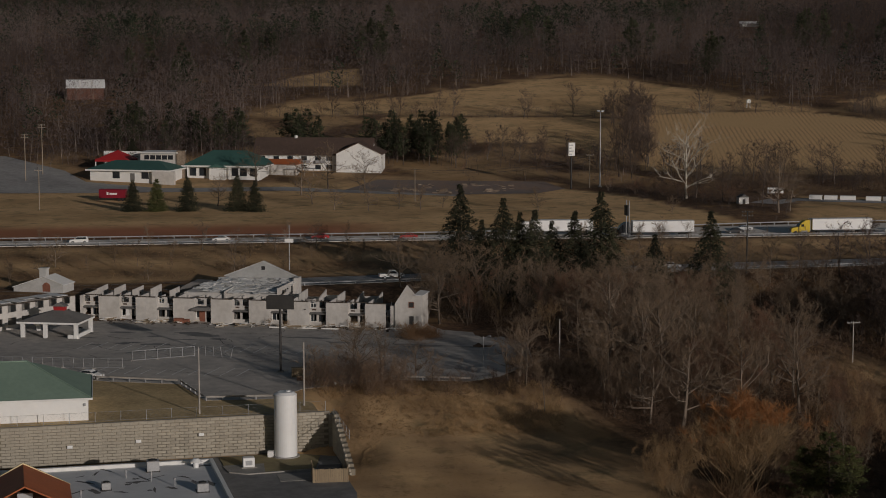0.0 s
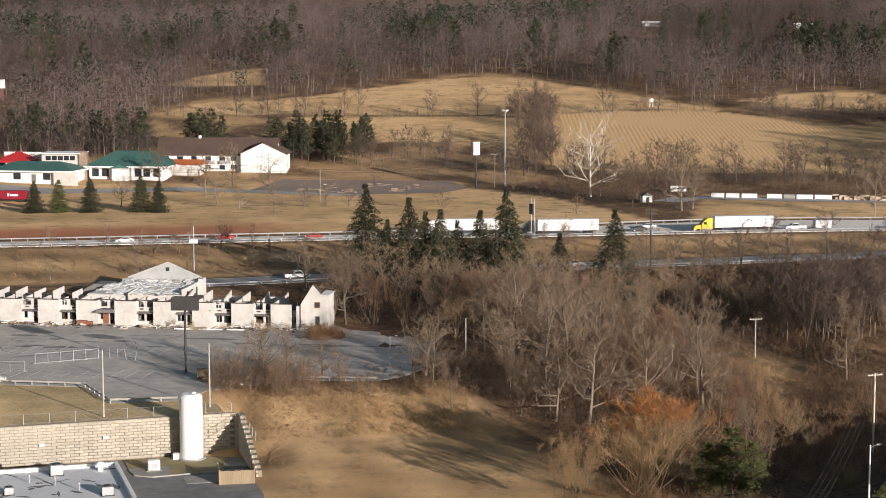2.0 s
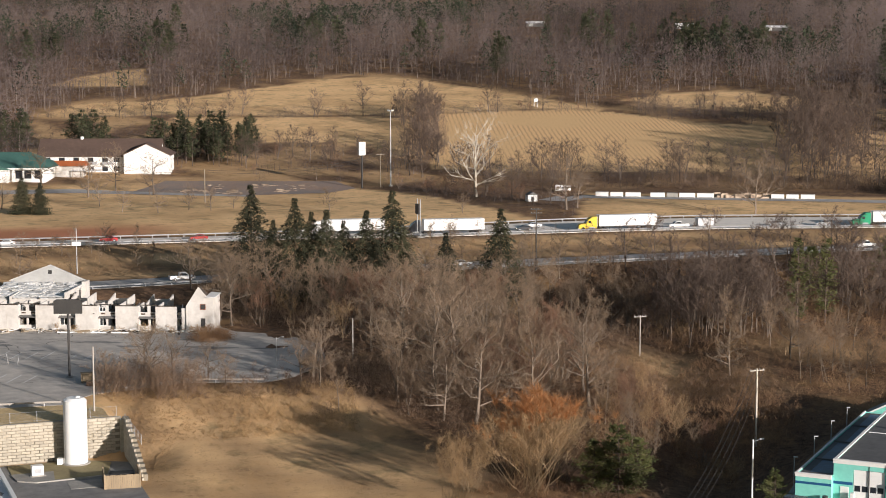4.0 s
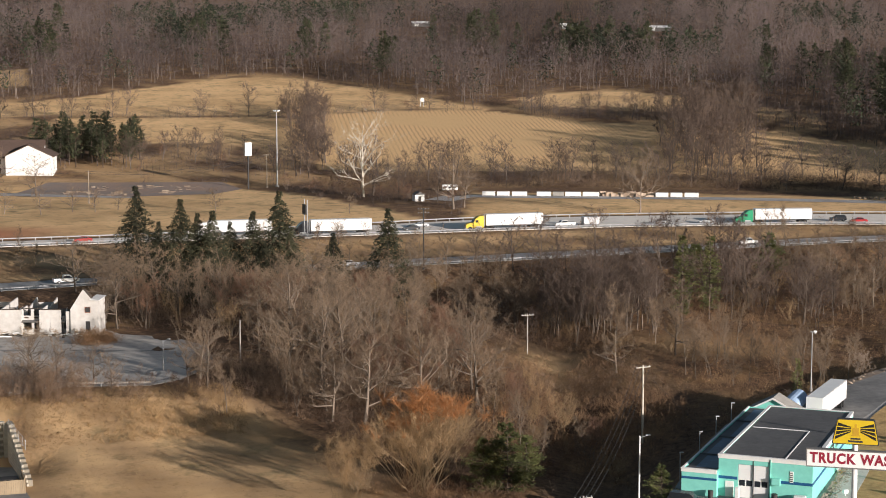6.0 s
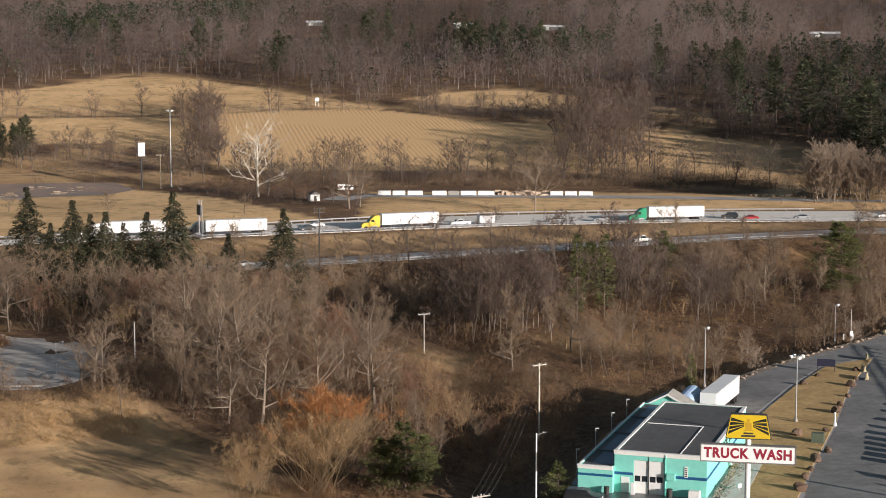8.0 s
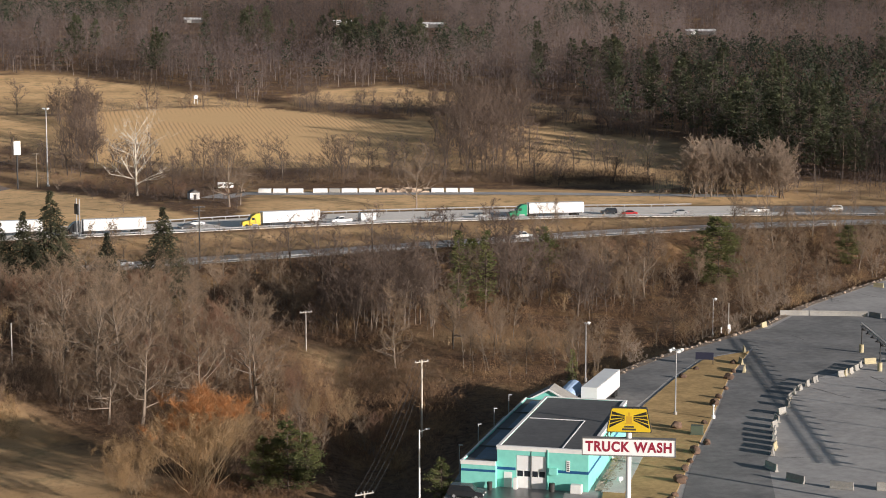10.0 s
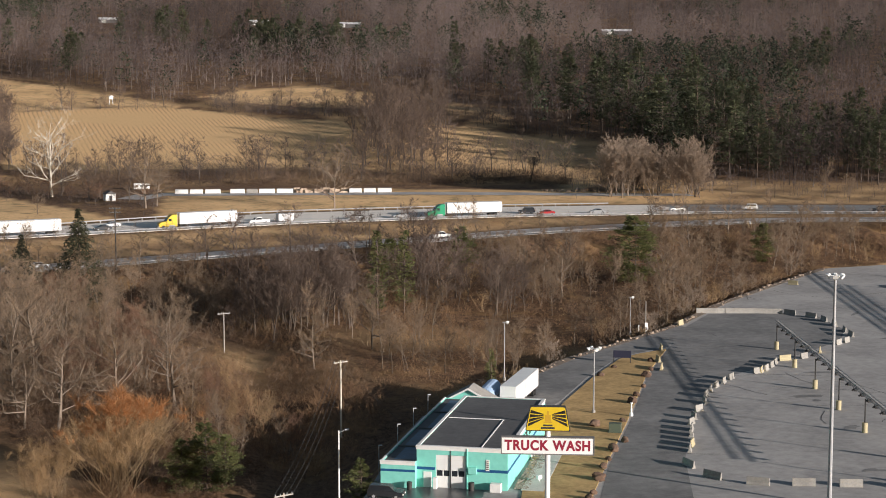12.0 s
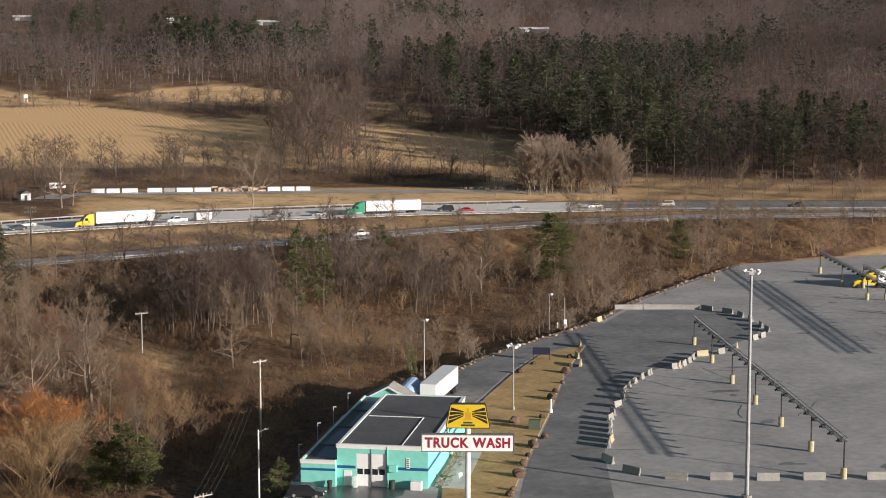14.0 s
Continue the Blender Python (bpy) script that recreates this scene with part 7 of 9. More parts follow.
def semi(x, y, z, turn, paint, label):
    ob = thing("semi_truck", pose(x, y, z, 0, 0, turn), label, "truck", "traffic")
    hood = ((-9.9, 0.5), (-7.9, 0.5), (-7.9, 1.95), (-9.3, 1.75), (-9.85, 1.45))
    cab = ((-7.9, 0.6), (-4.9, 0.6), (-4.9, 3.75), (-6.2, 3.7), (-7.3, 2.9), (-7.9, 2.0))
    for n, pr, hw in (("hood", hood, 0.95), ("cab", cab, 1.2)):
        bm = prism(pr, -hw, hw)
        bmesh.ops.bevel(bm, geom=list(bm.edges), offset=0.1, segments=2, affect="EDGES")
        part(n, bm, paint, ob)
    part("windscreen", prism(((-7.95, 2.05), (-7.85, 2.05), (-7.3, 2.85), (-7.42, 2.85)), -1.0, 1.0), GLASS, ob)
    part("side_window", boxes((-7.3, -6.5, -1.215, 1.215, 2.05, 2.7)), GLASS, ob)
    part("bumper", boxes((-10.1, -9.8, -1.15, 1.15, 0.35, 0.8), bev=0.06), GALV, ob)
    part("grille", boxes((-9.93, -9.88, -0.5, 0.5, 0.85, 1.45)), GALV, ob)
    for y in (-1.0, 1.0):
        part("fuel_tank", tubes(((-7.2, y, 0.8), (-5.6, y, 0.8), 0.32), n=14), GALV, ob)
    for y in (-0.95, 0.95):
        part("stack", tubes(((-4.75, y, 0.9), (-4.75, y, 4.0), 0.08)), GALV, ob)
    part("frame", boxes((-9.6, -2.2, -0.45, 0.45, 0.6, 0.95)), DARKMETAL, ob)
    wheels(ob, (-8.7, -3.9, -2.6), 1.0, 0.5, 0.4)
    box_trailer(ob, -4.3)
    return ob


def heading(x):
    return math.degrees(math.atan2(float(y_near(x + 6) - y_near(x - 6)), 12.0))


SILVER = mat("silver_paint", (0.45, 0.46, 0.47), (0.40, 0.41, 0.42), 0.3, 0.4, 2.0, 0, 0.5, 0.5)
DARKPAINT = mat("dark_paint", (0.03, 0.033, 0.04), (0.025, 0.027, 0.03), 0.25, 0.4, 2.0, 0, 0.0, 0.6)
for x, off, paint, label in ((93.5, 3.4, YELLOW, "yellow semi truck with long white box trailer"), (170.0, 3.6, GREENPAINT, "green semi truck with long white box trailer"),
                             (46.0, 3.4, DARKPAINT, "dark semi truck with plain white box trailer"), (20.0, 7.6, WHITE, "white semi truck with plain white box trailer")):
    semi(x + 2.0, float(y_near(x)) + off, 8.08, heading(x), paint, label)
for x, off, paint, kind, label in (
        (-96.0, 4.0, WHITE, "suv", "white sport utility car on the highway"), (-61.0, 3.6, WHITE, "sedan", "white sedan on the highway"),
        (-36.5, 5.6, REDPAINT, "sedan", "dark red sedan on the highway"), (-14.0, 3.6, REDPAINT, "sedan", "bright red sedan on the highway"),
        (71.5, 7.5, DARKPAINT, "sedan", "dark sedan on the highway"), (75.0, 14.0, SILVER, "sedan", "silver sedan on the highway"),
        (114.0, 4.0, WHITE, "pickup", "white pickup truck towing a trailer"), (142.0, 5.0, SILVER, "sedan", "silver sedan on the highway"),
        (155.0, 5.6, SILVER, "sedan", "grey sedan on the highway"), (193.0, 8.0, DARKPAINT, "suv", "dark sport utility car on the highway"),
        (197.0, 3.4, REDPAINT, "sedan", "red sedan on the highway"), (212.0, 4.5, SILVER, "sedan", "silver sedan on the highway"),
        (237.0, 8.0, WHITE, "sedan", "white sedan on the highway"), (259.0, 12.0, WHITE, "suv", "white van on the highway"),
        (291.0, 5.0, DARKPAINT, "suv", "dark sport utility car on the highway")):
    car(x, float(y_near(x)) + off, 8.08, heading(x), paint, kind, label)
car(-16.0, float(y_low(-16.0)) + 1.6, float(z_low(-16)) + 0.13, 196, WHITE, "pickup", "white pickup truck on the slip road")
car(153.0, float(y_low(153.0)) + 1.6, float(z_low(153)) + 0.13, 196, WHITE, "pickup", "white pickup truck on the slip road")
car(48.5, float(y_low(48.5)) + 1.6, float(z_low(48.5)) + 0.13, 193, SILVER, "sedan", "silver sedan on the slip road")
car(-62.5, 287.6, 2.06, 160, WHITE, "sedan", "white sedan parked beside the shed")
car(67.2, 206.0, 0.03, 148, DARKPAINT, "suv", "dark sport utility car parked at the wash")
ob = thing("cargo_trailer", pose(121.5, float(y_near(121.5)) + 4.0, 8.08, 0, 0, heading(121.5)), "small grey enclosed cargo trailer behind the pickup", "trailer", "traffic")
part("body", boxes((-2.3, 2.3, -1.1, 1.1, 0.5, 2.6), bev=0.06), SILVER, ob)
part("hitch", boxes((-3.6, -2.3, -0.06, 0.06, 0.45, 0.55)), DARKMETAL, ob)
wheels(ob, (0.4,), 1.0)
# parked trailers and trucks at the wash and in the yard
ob = thing("parked_trailer", pose(105.6, 254.7, 0.03, 0, 0, 54.5), "white box trailer parked behind the wash", "trailer")
box_trailer(ob, -8.0)
ob = thing("tanker_trailer", pose(99.2, 252.0, 0.03, 0, 0, 58), "blue tarpaulin-covered trailer parked behind the wash", "trailer")
bm = tubes(((-4, 0, 2.6), (4, 0, 2.6), 1.35), n=18)
part("tank", bm, mat("blue_tarp", (0.40, 0.52, 0.68), (0.26, 0.37, 0.53), 0.5, 0.6, 2.0, 0.2), ob)
part("frame", boxes((-4, 4, -0.8, 0.8, 0.9, 1.3)), DARKMETAL, ob)
wheels(ob, (2.2, 3.3), 1.0, 0.5, 0.4)
for x, y, w in ((246.0, 331.0, -20), (256.0, 338.0, -20)):
    semi(x + 6, y, 0.03, w, YELLOW, "parked semi truck with white box trailer in the yard")


# ---- beyond the highway ----
def far_pole(x, y, tall, label, arms=1, r=0.16, material=POLEWOOD):
    return pole(x, y, h1(x, y), tall, label, arms, False, material, r)


mast = lamp_cluster("lamp_mast", 45.9, 585.0, h1(45.9, 585), 25.5, 6, "tall galvanised mast with a ring of floodlights", 0.28)
ob = thing("pylon_sign", pose(36.0, 580.5, h1(36, 580.5), 0, 0, 28), "tall white pylon sign with faint bars on a dark pole", "sign")
part("pole", tubes(((0, 0, -0.5), (0, 0, 11), 0.28), n=10), DARKMETAL, ob)
panel = part("panel", boxes((-1.25, 1.25, -0.3, 0.3, 11.0, 15.4), bev=0.05), WHITE, ob)
for k in range(4):
    part("bar", boxes((-1.1, -1.1 + (1.2, 1.8, 1.0, 1.6)[k], -0.315, -0.303, 11.4 + k, 11.75 + k)), GALV, panel)
far_pole(42.3, 582.6, 11.3, "wooden utility pole with cross arm by the pylon")
far_pole(-14.9, 540.0, 10.2, "bare pale wooden pole on the lawn", 0)
far_pole(-146.0, 604.0, 17.5, "wooden utility pole with double cross arms", 2)
far_pole(-148.5, 590.0, 16.0, "wooden utility pole with double cross arms", 2)
far_pole(-124.5, 510.0, 12.0, "wooden utility pole beside the side road", 1)
far_pole(-40.1, 400.0, 10.5, "pale pole with a white box on the bank", 0, 0.14, GALV)
ob = thing("equipment_box", pose(-40.1, 399.7, h1(-40.1, 400) + 6.5), "white steel equipment box strapped to the pole", "box")
part("box", boxes((-1.0, 1.0, -0.35, 0.1, 0, 0.9), bev=0.04), WHITE, ob)
part("bracket", boxes((-0.1, 0.1, 0.1, 0.3, 0.2, 0.7)), GALV, ob)
far_pole(65.2, 399.0, 14.5, "dark utility pole with cross arm beside the slip road", 2, 0.2, DARKMETAL)
ob = thing("gantry_sign", pose(42.0, 446.5, 7.9, 0, 0, 12), "dark road sign seen from behind on steel posts", "sign")
part("panel", boxes((-0.2, 0.2, -1.5, 1.5, 6.0, 8.6)), DARKMETAL, ob)
for y in (-1.2, 1.2):
    part("post", tubes(((0.3, y, -0.3), (0.3, y, 9.9), 0.14), n=8), GALV, ob)
part("foot", boxes((-0.8, 1.2, -2.6, 2.6, -0.5, 0.5), bev=0.04), CONCRETE, ob)


def wire(a, b, sag, r=0.03):
    a, b = Vector(a), Vector(b)
    bm = swept([a.lerp(b, k / 10) - Vector((0, 0, sag * 4 * (k / 10) * (1 - k / 10))) for k in range(11)], r)
    return tagged(part("overhead_wire", bm, DARKMETAL), "thin black overhead wire between poles", "wire", "overhead wires")


wire((42.3, 582.6, 20.4), (-14.9, 540.0, 18.9), 2.0, 0.05)
wire((42.3, 582.6, 19.6), (-14.9, 540.0, 18.3), 2.2, 0.04)
wire((-14.9, 540.0, 18.9), (-90.0, 560.0, 18.5), 1.5, 0.04)
for s in (-1.1, -0.4, 0.4, 1.1):
    wire((76.1 + s, 255.9, 8.4), (50.5 + s, 193.5, 5.1), 1.6, 0.025)
wire((76.1, 255.9, 7.8), (84.0, 247.0, -1.0), 0.1, 0.02)
wire((73.4, 325.0, 5.9), (76.1, 255.9, 8.3), 1.5, 0.02)


def gable_house(name, x, y, turn, w, d, eave, ridge, wallm, roofm, label, over=0.5, along_y=True, z=None):
    """A house whose ridge runs along its local y; returns it with wall and roof."""
    ob = thing(name, pose(x, y, (h1(x, y) if z is None else z) - 0.2, 0, 0, turn), label, "building")
    part("wall", prism(((-w / 2, -1.5), (w / 2, -1.5), (w / 2, eave), (0, ridge - 0.05), (-w / 2, eave)), -d / 2, d / 2), wallm, ob)
    k = (ridge - eave) / (w / 2)
    e = w / 2 + over
    part("roof", prism(((-e, eave - over * k + 0.05), (0, ridge + 0.05), (e, eave - over * k + 0.05), (e, eave - over * k + 0.3), (0, ridge + 0.32), (-e, eave - over * k + 0.3)), -d / 2 - over, d / 2 + over), roofm, ob)
    return ob


def windows_on(ob, spots, y, sx, sz, axis="y"):
    for a, z in spots:
        if axis == "y":
            w = part("window", boxes((a - sx / 2 - 0.08, a + sx / 2 + 0.08, y - 0.06, y - 0.003, z - 0.08, z + sz + 0.08)), WHITE, ob)
            part("pane", boxes((a - sx / 2, a + sx / 2, y - 0.08, y - 0.062, z, z + sz)), GLASS, w)
        else:
            w = part("window", boxes((y - 0.06, y - 0.003, a - sx / 2 - 0.08, a + sx / 2 + 0.08, z - 0.08, z + sz + 0.08)), WHITE, ob)
            part("pane", boxes((y - 0.08, y - 0.062, a - sx / 2, a + sx / 2, z, z + sz)), GLASS, w)


# white lodge with brown roof: long body with a cross gable towards the valley
lodge = thing("lodge", pose(-36.5, 623.0, h1(-36.5, 623) - 0.2, 0, 0, -4), "white two-storey lodge with dark brown gable roof", "building")
part("gable_wall", prism(((-8, -1.5), (8, -1.5), (8, 6.4), (0, 10.2), (-8, 6.4)), -6, 6), WHITE, lodge)
part("gable_roof", prism(((-8.6, 6.15), (0, 10.25), (8.6, 6.15), (8.6, 6.42), (0, 10.55), (-8.6, 6.42)), -6.5, 9), BROWNROOF, lodge)
part("wall", prism(((-3, -1.5), (11, -1.5), (11, 6.0), (4, 11.2), (-3, 6.0)), -38.0, 4.0), WHITE, lodge, at=pose(0, 0, 0, 0, 0, -90) @ Matrix.Scale(-1, 4, (1, 0, 0)))
part("roof", prism(((-3.8, 5.6), (4, 11.25), (11.8, 5.6), (11.8, 5.9), (4, 11.6), (-3.8, 5.9)), -38.6, 4.5), BROWNROOF, lodge, "broad dark brown shingle roof", pose(0, 0, 0, 0, 0, -90) @ Matrix.Scale(-1, 4, (1, 0, 0)))
windows_on(lodge, [(x, z) for x in (-35, -30, -25, -20, -15, -11) for z in (0.6, 3.7)], -3.0, 2.0, 1.6)
for k in range(5):
    part("balcony", boxes((-36.5 + 5.2 * k, -33.2 + 5.2 * k, -4.3, -3.1, 2.9, 3.05), (-36.5 + 5.2 * k, -33.2 + 5.2 * k, -4.35, -4.25, 3.05, 3.9)), GALV, lodge, "pale balcony rail")
part("roof_vent", tubes(((-24, 4, 11.3), (-24, 4, 12.3), 0.6), n=10), WHITE, lodge)
deck = thing("timber_deck", pose(-58.0, 611.0, h1(-58, 611), 0, 0, 0), "raised timber deck on posts beside the lodge", "deck")
part("platform", boxes((-4, 6, -2, 2, 2.2, 2.45)), GALV, deck)
for x in (-3.8, -0.5, 2.6, 5.8):
    part("post", boxes((x - 0.1, x + 0.1, -1.9, -1.7, -0.4, 2.2)), POLEWOOD, deck)
part("railing", boxes((-4, 6, -2.05, -1.95, 3.2, 3.3), *[(-4 + 1.1 * k, -3.92 + 1.1 * k, -2.04, -1.96, 2.45, 3.2) for k in range(10)]), WHITE, deck)

# restaurant of several green-roofed parts


def hip_house(name, x, y, turn, x0, x1, y0, y1, eave, ridge, run, label, over=1.2):
    """A low house with a hipped roof; the ridge runs along local x and stops short by run at both ends."""
    ob = thing(name, pose(x, y, h1(x, y) - 0.2, 0, 0, turn), label, "building", "restaurant wings")
    part("wall", boxes((x0, x1, y0, y1, -1.5, eave)), WHITE, ob)
    bm = bmesh.new()
    e = over
    lo = [bm.verts.new((a, b, eave - 0.1)) for a, b in ((x0 - e, y0 - e), (x1 + e, y0 - e), (x1 + e, y1 + e), (x0 - e, y1 + e))]
    ym = (y0 + y1) / 2
    hi = [bm.verts.new((x0 + run, ym, ridge)), bm.verts.new((x1 - run, ym, ridge))]
    bm.faces.new(lo[::-1])
    bm.faces.new((lo[0], lo[1], hi[1], hi[0]))
    bm.faces.new((lo[1], lo[2], hi[1]))
    bm.faces.new((lo[2], lo[3], hi[0], hi[1]))
    bm.faces.new((lo[3], lo[0], hi[0]))
    part("roof", bm, GREENROOF, ob, "low dark green metal roof")
    part("fascia", boxes((x0 - e - 0.05, x1 + e + 0.05, y0 - e - 0.15, y0 - e - 0.003, eave - 0.55, eave - 0.05), (x1 + e + 0.003, x1 + e + 0.15, y0 - e, y1 + e, eave - 0.55, eave - 0.05)), WHITE, ob)
    return ob


wing_a = hip_house("restaurant", -112.0, 599.0, -12, -14, 14, -8, 8, 4.0, 6.6, 6, "white restaurant wing with low green roof")
windows_on(wing_a, [(-4.5, 0.9), (6.0, 0.9), (11.0, 0.9)], -8.0, 2.6, 2.2)
part("door", boxes((0.6, 2.2, -8.06, -8.003, 0, 2.7)), GREYSHINGLE, wing_a)
part("side_wing", boxes((9, 17, -9.5, -8.2, -1, 3.6)), STUCCO, wing_a)
mid = thing("restaurant_hall", pose(-104.5, 607.0, h1(-104.5, 607), 0, 0, -6), "taller cream restaurant hall with clerestory windows and brick chimney", "building")
part("wall", boxes((-7, 6, -4, 6, -1, 8.0)), STUCCO, mid)
part("flat_roof", boxes((-7.6, 6.6, -4.9, 6.4, 8.0, 8.35)), WHITE, mid)
for k in range(5):
    part("clerestory", boxes((-5.6 + 2.1 * k, -3.8 + 2.1 * k, -4.06, -4.003, 5.8, 7.3)), GLASS, mid)
part("chimney", boxes((6.003, 8.6, -4.6, -2.2, -1, 8.9)), RUBBLE, mid, "brown brick chimney stack")
wing_b = hip_house("restaurant", -81.5, 609.0, -8, -13, 13, -8, 9, 4.3, 9.0, 7, "white restaurant wing with broad green hipped roof", 1.6)
windows_on(wing_b, [(-11, 0.6), (-7.5, 0.6), (4.0, 0.6), (7.0, 0.6), (10.5, 0.6)], -8.0, 2.4, 2.7)
part("porch", boxes((-4.5, 1.0, -10.6, -8.003, -1, 3.7)), WHITE, wing_b)
part("porch_roof", prism(((-5.2, 3.7), (1.7, 3.7), (-1.7, 5.0)), -11.2, -7.8), GREENROOF, wing_b)
for x in (-12.5, 2.4, 12.5):
    part("column", boxes((x - 0.2, x + 0.2, -9.4, -9.0, -1, 4.2)), WHITE, wing_b)
link = thing("link_passage", pose(-66.0, 614.0, h1(-66, 614), 0, 0, -8), "low cream passage with rust-red tile roof", "building")
part("wall", boxes((-4.5, 8, -3, 3, -1, 3.6)), STUCCO, link)
part("roof", prism(((-3.6, 3.5), (3.6, 3.5), (0, 5.2)), -9, 5), ORANGE, link, at=pose(0, 0, 0, 0, 0, 90))
canopy = thing("red_canopy", pose(-122.5, 615.0, h1(-122, 615), 0, 0, -10), "red hipped fabric canopy on white posts", "canopy")
bm = bmesh.new()
lo = [bm.verts.new(c) for c in ((-6, -5, 4.2), (6, -5, 4.2), (6, 5, 4.2), (-6, 5, 4.2))]
tp = bm.verts.new((0.8, 0, 7.4))
for k in range(4):
    bm.faces.new((lo[k], lo[(k + 1) % 4], tp))
bm.faces.new(lo[::-1])
part("fabric", bm, REDPAINT, canopy)
part("valance", boxes((-6, 6, -5.05, -5.003, 3.5, 4.2), (6.003, 6.05, -5, 5, 3.5, 4.2)), REDPAINT, canopy)
for x in (-5.8, -2, 2, 5.8):
    part("post", boxes((x - 0.15, x + 0.15, -4.9, -4.6, -0.4, 4.2)), WHITE, canopy)
part("back_wall", boxes((-7, 16, 6, 6.4, -0.5, 6.6)), WHITE, canopy)
ob = thing("red_trailer", pose(-109.0, 541.0, 9.0, 0, 0, -4), "dark red box trailer with pale bars on its side", "trailer")
part("body", boxes((-4.2, 4.2, -1.25, 1.25, 0.9, 3.6), bev=0.05), TRAILER_RED, ob)
part("lettering_bar", boxes((-1.7, -1.1, -1.275, -1.253, 1.9, 2.8), (-0.8, 1.6, -1.275, -1.253, 1.95, 2.5)), WHITE, ob, "pale lettering reduced to bars")
part("frame", boxes((-4, 4, -0.5, 0.5, 0.6, 0.9)), DARKMETAL, ob)
wheels(ob, (2.2, 3.3), 1.0, 0.45, 0.35)
ob = gable_house("barn", -174.0, 806.0, -78, 10.0, 16.5, 5.2, 8.4, mat("red_barn", (0.17, 0.085, 0.06), (0.12, 0.06, 0.045), 0.9), WHITE_METAL, "dark red barn with broad white metal roof", 0.6)
part("door", boxes((-5.06, -5.003, -2, 2, 0, 4)), WHITE, ob)
ob = thing("field_tower", pose(126.8, 779.8, h1(126.8, 779.8) - 0.2) @ Matrix.Scale(0.72, 4), "small white lookout tower standing in the field", "tower")
for s in (-1, 1):
    for q in (-1, 1):
        part("leg", tubes(((s * 1.1, q * 1.1, -0.5), (s * 0.8, q * 0.8, 3.4), 0.13), n=5), WHITE, ob)
part("cabin", boxes((-1.2, 1.2, -1.2, 1.2, 3.4, 5.0)), WHITE, ob)
part("roof", prism(((-1.6, 5.0), (1.6, 5.0), (0, 5.9)), -1.6, 1.6), WHITE, ob)
for (az, dd), w in zip(FAR_SHEDS, (12, 12, 16, 18)):
    x, y = dd * math.sin(radians(az)), dd * math.cos(radians(az))
    ob = thing("far_shed", pose(x, y, h1(x, y), 0, 0, 5 - az), "long pale metal shed in a hillside clearing", "building", "far sheds")
    part("wall", boxes((-w / 2, w / 2, -3, 3, -1.5, 2.2)), GREYSHINGLE, ob)
    part("roof", prism(((-3.4, 2.0), (3.4, 2.0), (0, 3.4)), -w / 2 - 0.3, w / 2 + 0.3), WHITE_METAL, ob, at=pose(0, 0, 0, 0, 0, 90))
    part("door", boxes((-w / 4 - 1.5, -w / 4 + 1.5, -3.05, -3.003, 0, 2)), WHITE, ob)
# lane with a row of pale blocks behind the highway
lane = part("back_lane", draped(((88, 536), (96, 530), (104, 541), (140, 530.5), (180, 519), (262, 488), (262, 494), (182, 527), (142, 538.5), (106, 550), (96, 548)), 0.1), ASPHALT)
tagged(lane, "narrow asphalt lane behind the highway", "road", kind="structure")
rg = random.Random(9)
for px_az, ln in ((110.5, 4.0), (115.0, 4.0), (120.0, 4.8), (127.5, 4.6), (136.5, 5.0), (142.0, 5.2), (163.6, 4.0), (168.0, 3.8), (172.6, 4.4), (132.0, 3.5)):
    yy = float(np.interp(px_az, (105, 141, 175), (546.0, 536.5, 527.0))) + 2.0
    ob = thing("concrete_block", pose(px_az, yy, 9.05, 0, 0, -16 + rg.gauss(0, 2)), "long whitish concrete block beside the lane", "block", "blocks along the lane")
    part("block", boxes((-ln / 2, ln / 2, -1.0, 1.0, 0, 1.45), bev=0.06), CONCRETE if ln == 3.5 else WHITE, ob)
    part("skid", boxes((-ln / 2 + 0.3, ln / 2 - 0.3, -1.05, -1.003, 0, 0.2)), DARKMETAL, ob)
bm = bmesh.new()
for k in range(160):
    x = rg.uniform(146, 161) if k < 100 else rg.gauss(236, 7)
    y = float(np.interp(x, (105, 141, 175, 246), (548.0, 538.5, 530.0, 506))) + rg.gauss(1.5, 1.2)
    s = rg.uniform(0.2, 0.8)
    box(bm, x - s, x + s * 1.6, y - 0.4, y + 0.4, 8.7, 9.2 + s * rg.uniform(0.5, 1.8))
tagged(part("scrap_pile", bm, RUBBLE), "jumbled scrap timber and rubble beside the lane", "rubble", kind="stuff")
bm = bmesh.new()
for k in range(150):
    x, y = rg.choice(((-22, 576), (-6, 570), (10, 574), (16, 584), (-14, 588), (4, 590)))
    x, y = x + rg.gauss(0, 3.4), y + rg.gauss(0, 2.6)
    s = rg.uniform(0.12, 0.6)
    box(bm, x - s, x + s * rg.uniform(0.6, 3.5), y - s * 0.6, y + s * 0.6, h1(x, y) - 0.2, h1(x, y) + s * rg.uniform(0.2, 1.0))
tagged(part("building_rubble", bm, RUBBLE), "scattered pale rubble of a demolished building", "rubble", kind="stuff")
slabpad = part("demolition_pad", draped(((-40, 574), (-12, 560), (24, 566), (34, 580), (28, 598), (-30, 602)), 0.1), mat("broken_slab", (0.30, 0.20, 0.145), (0.20, 0.175, 0.16), 0.95, 0.08, 0.8, 0.2))
tagged(slabpad, "broken slab and red earth of a cleared site", "pavement", kind="structure")
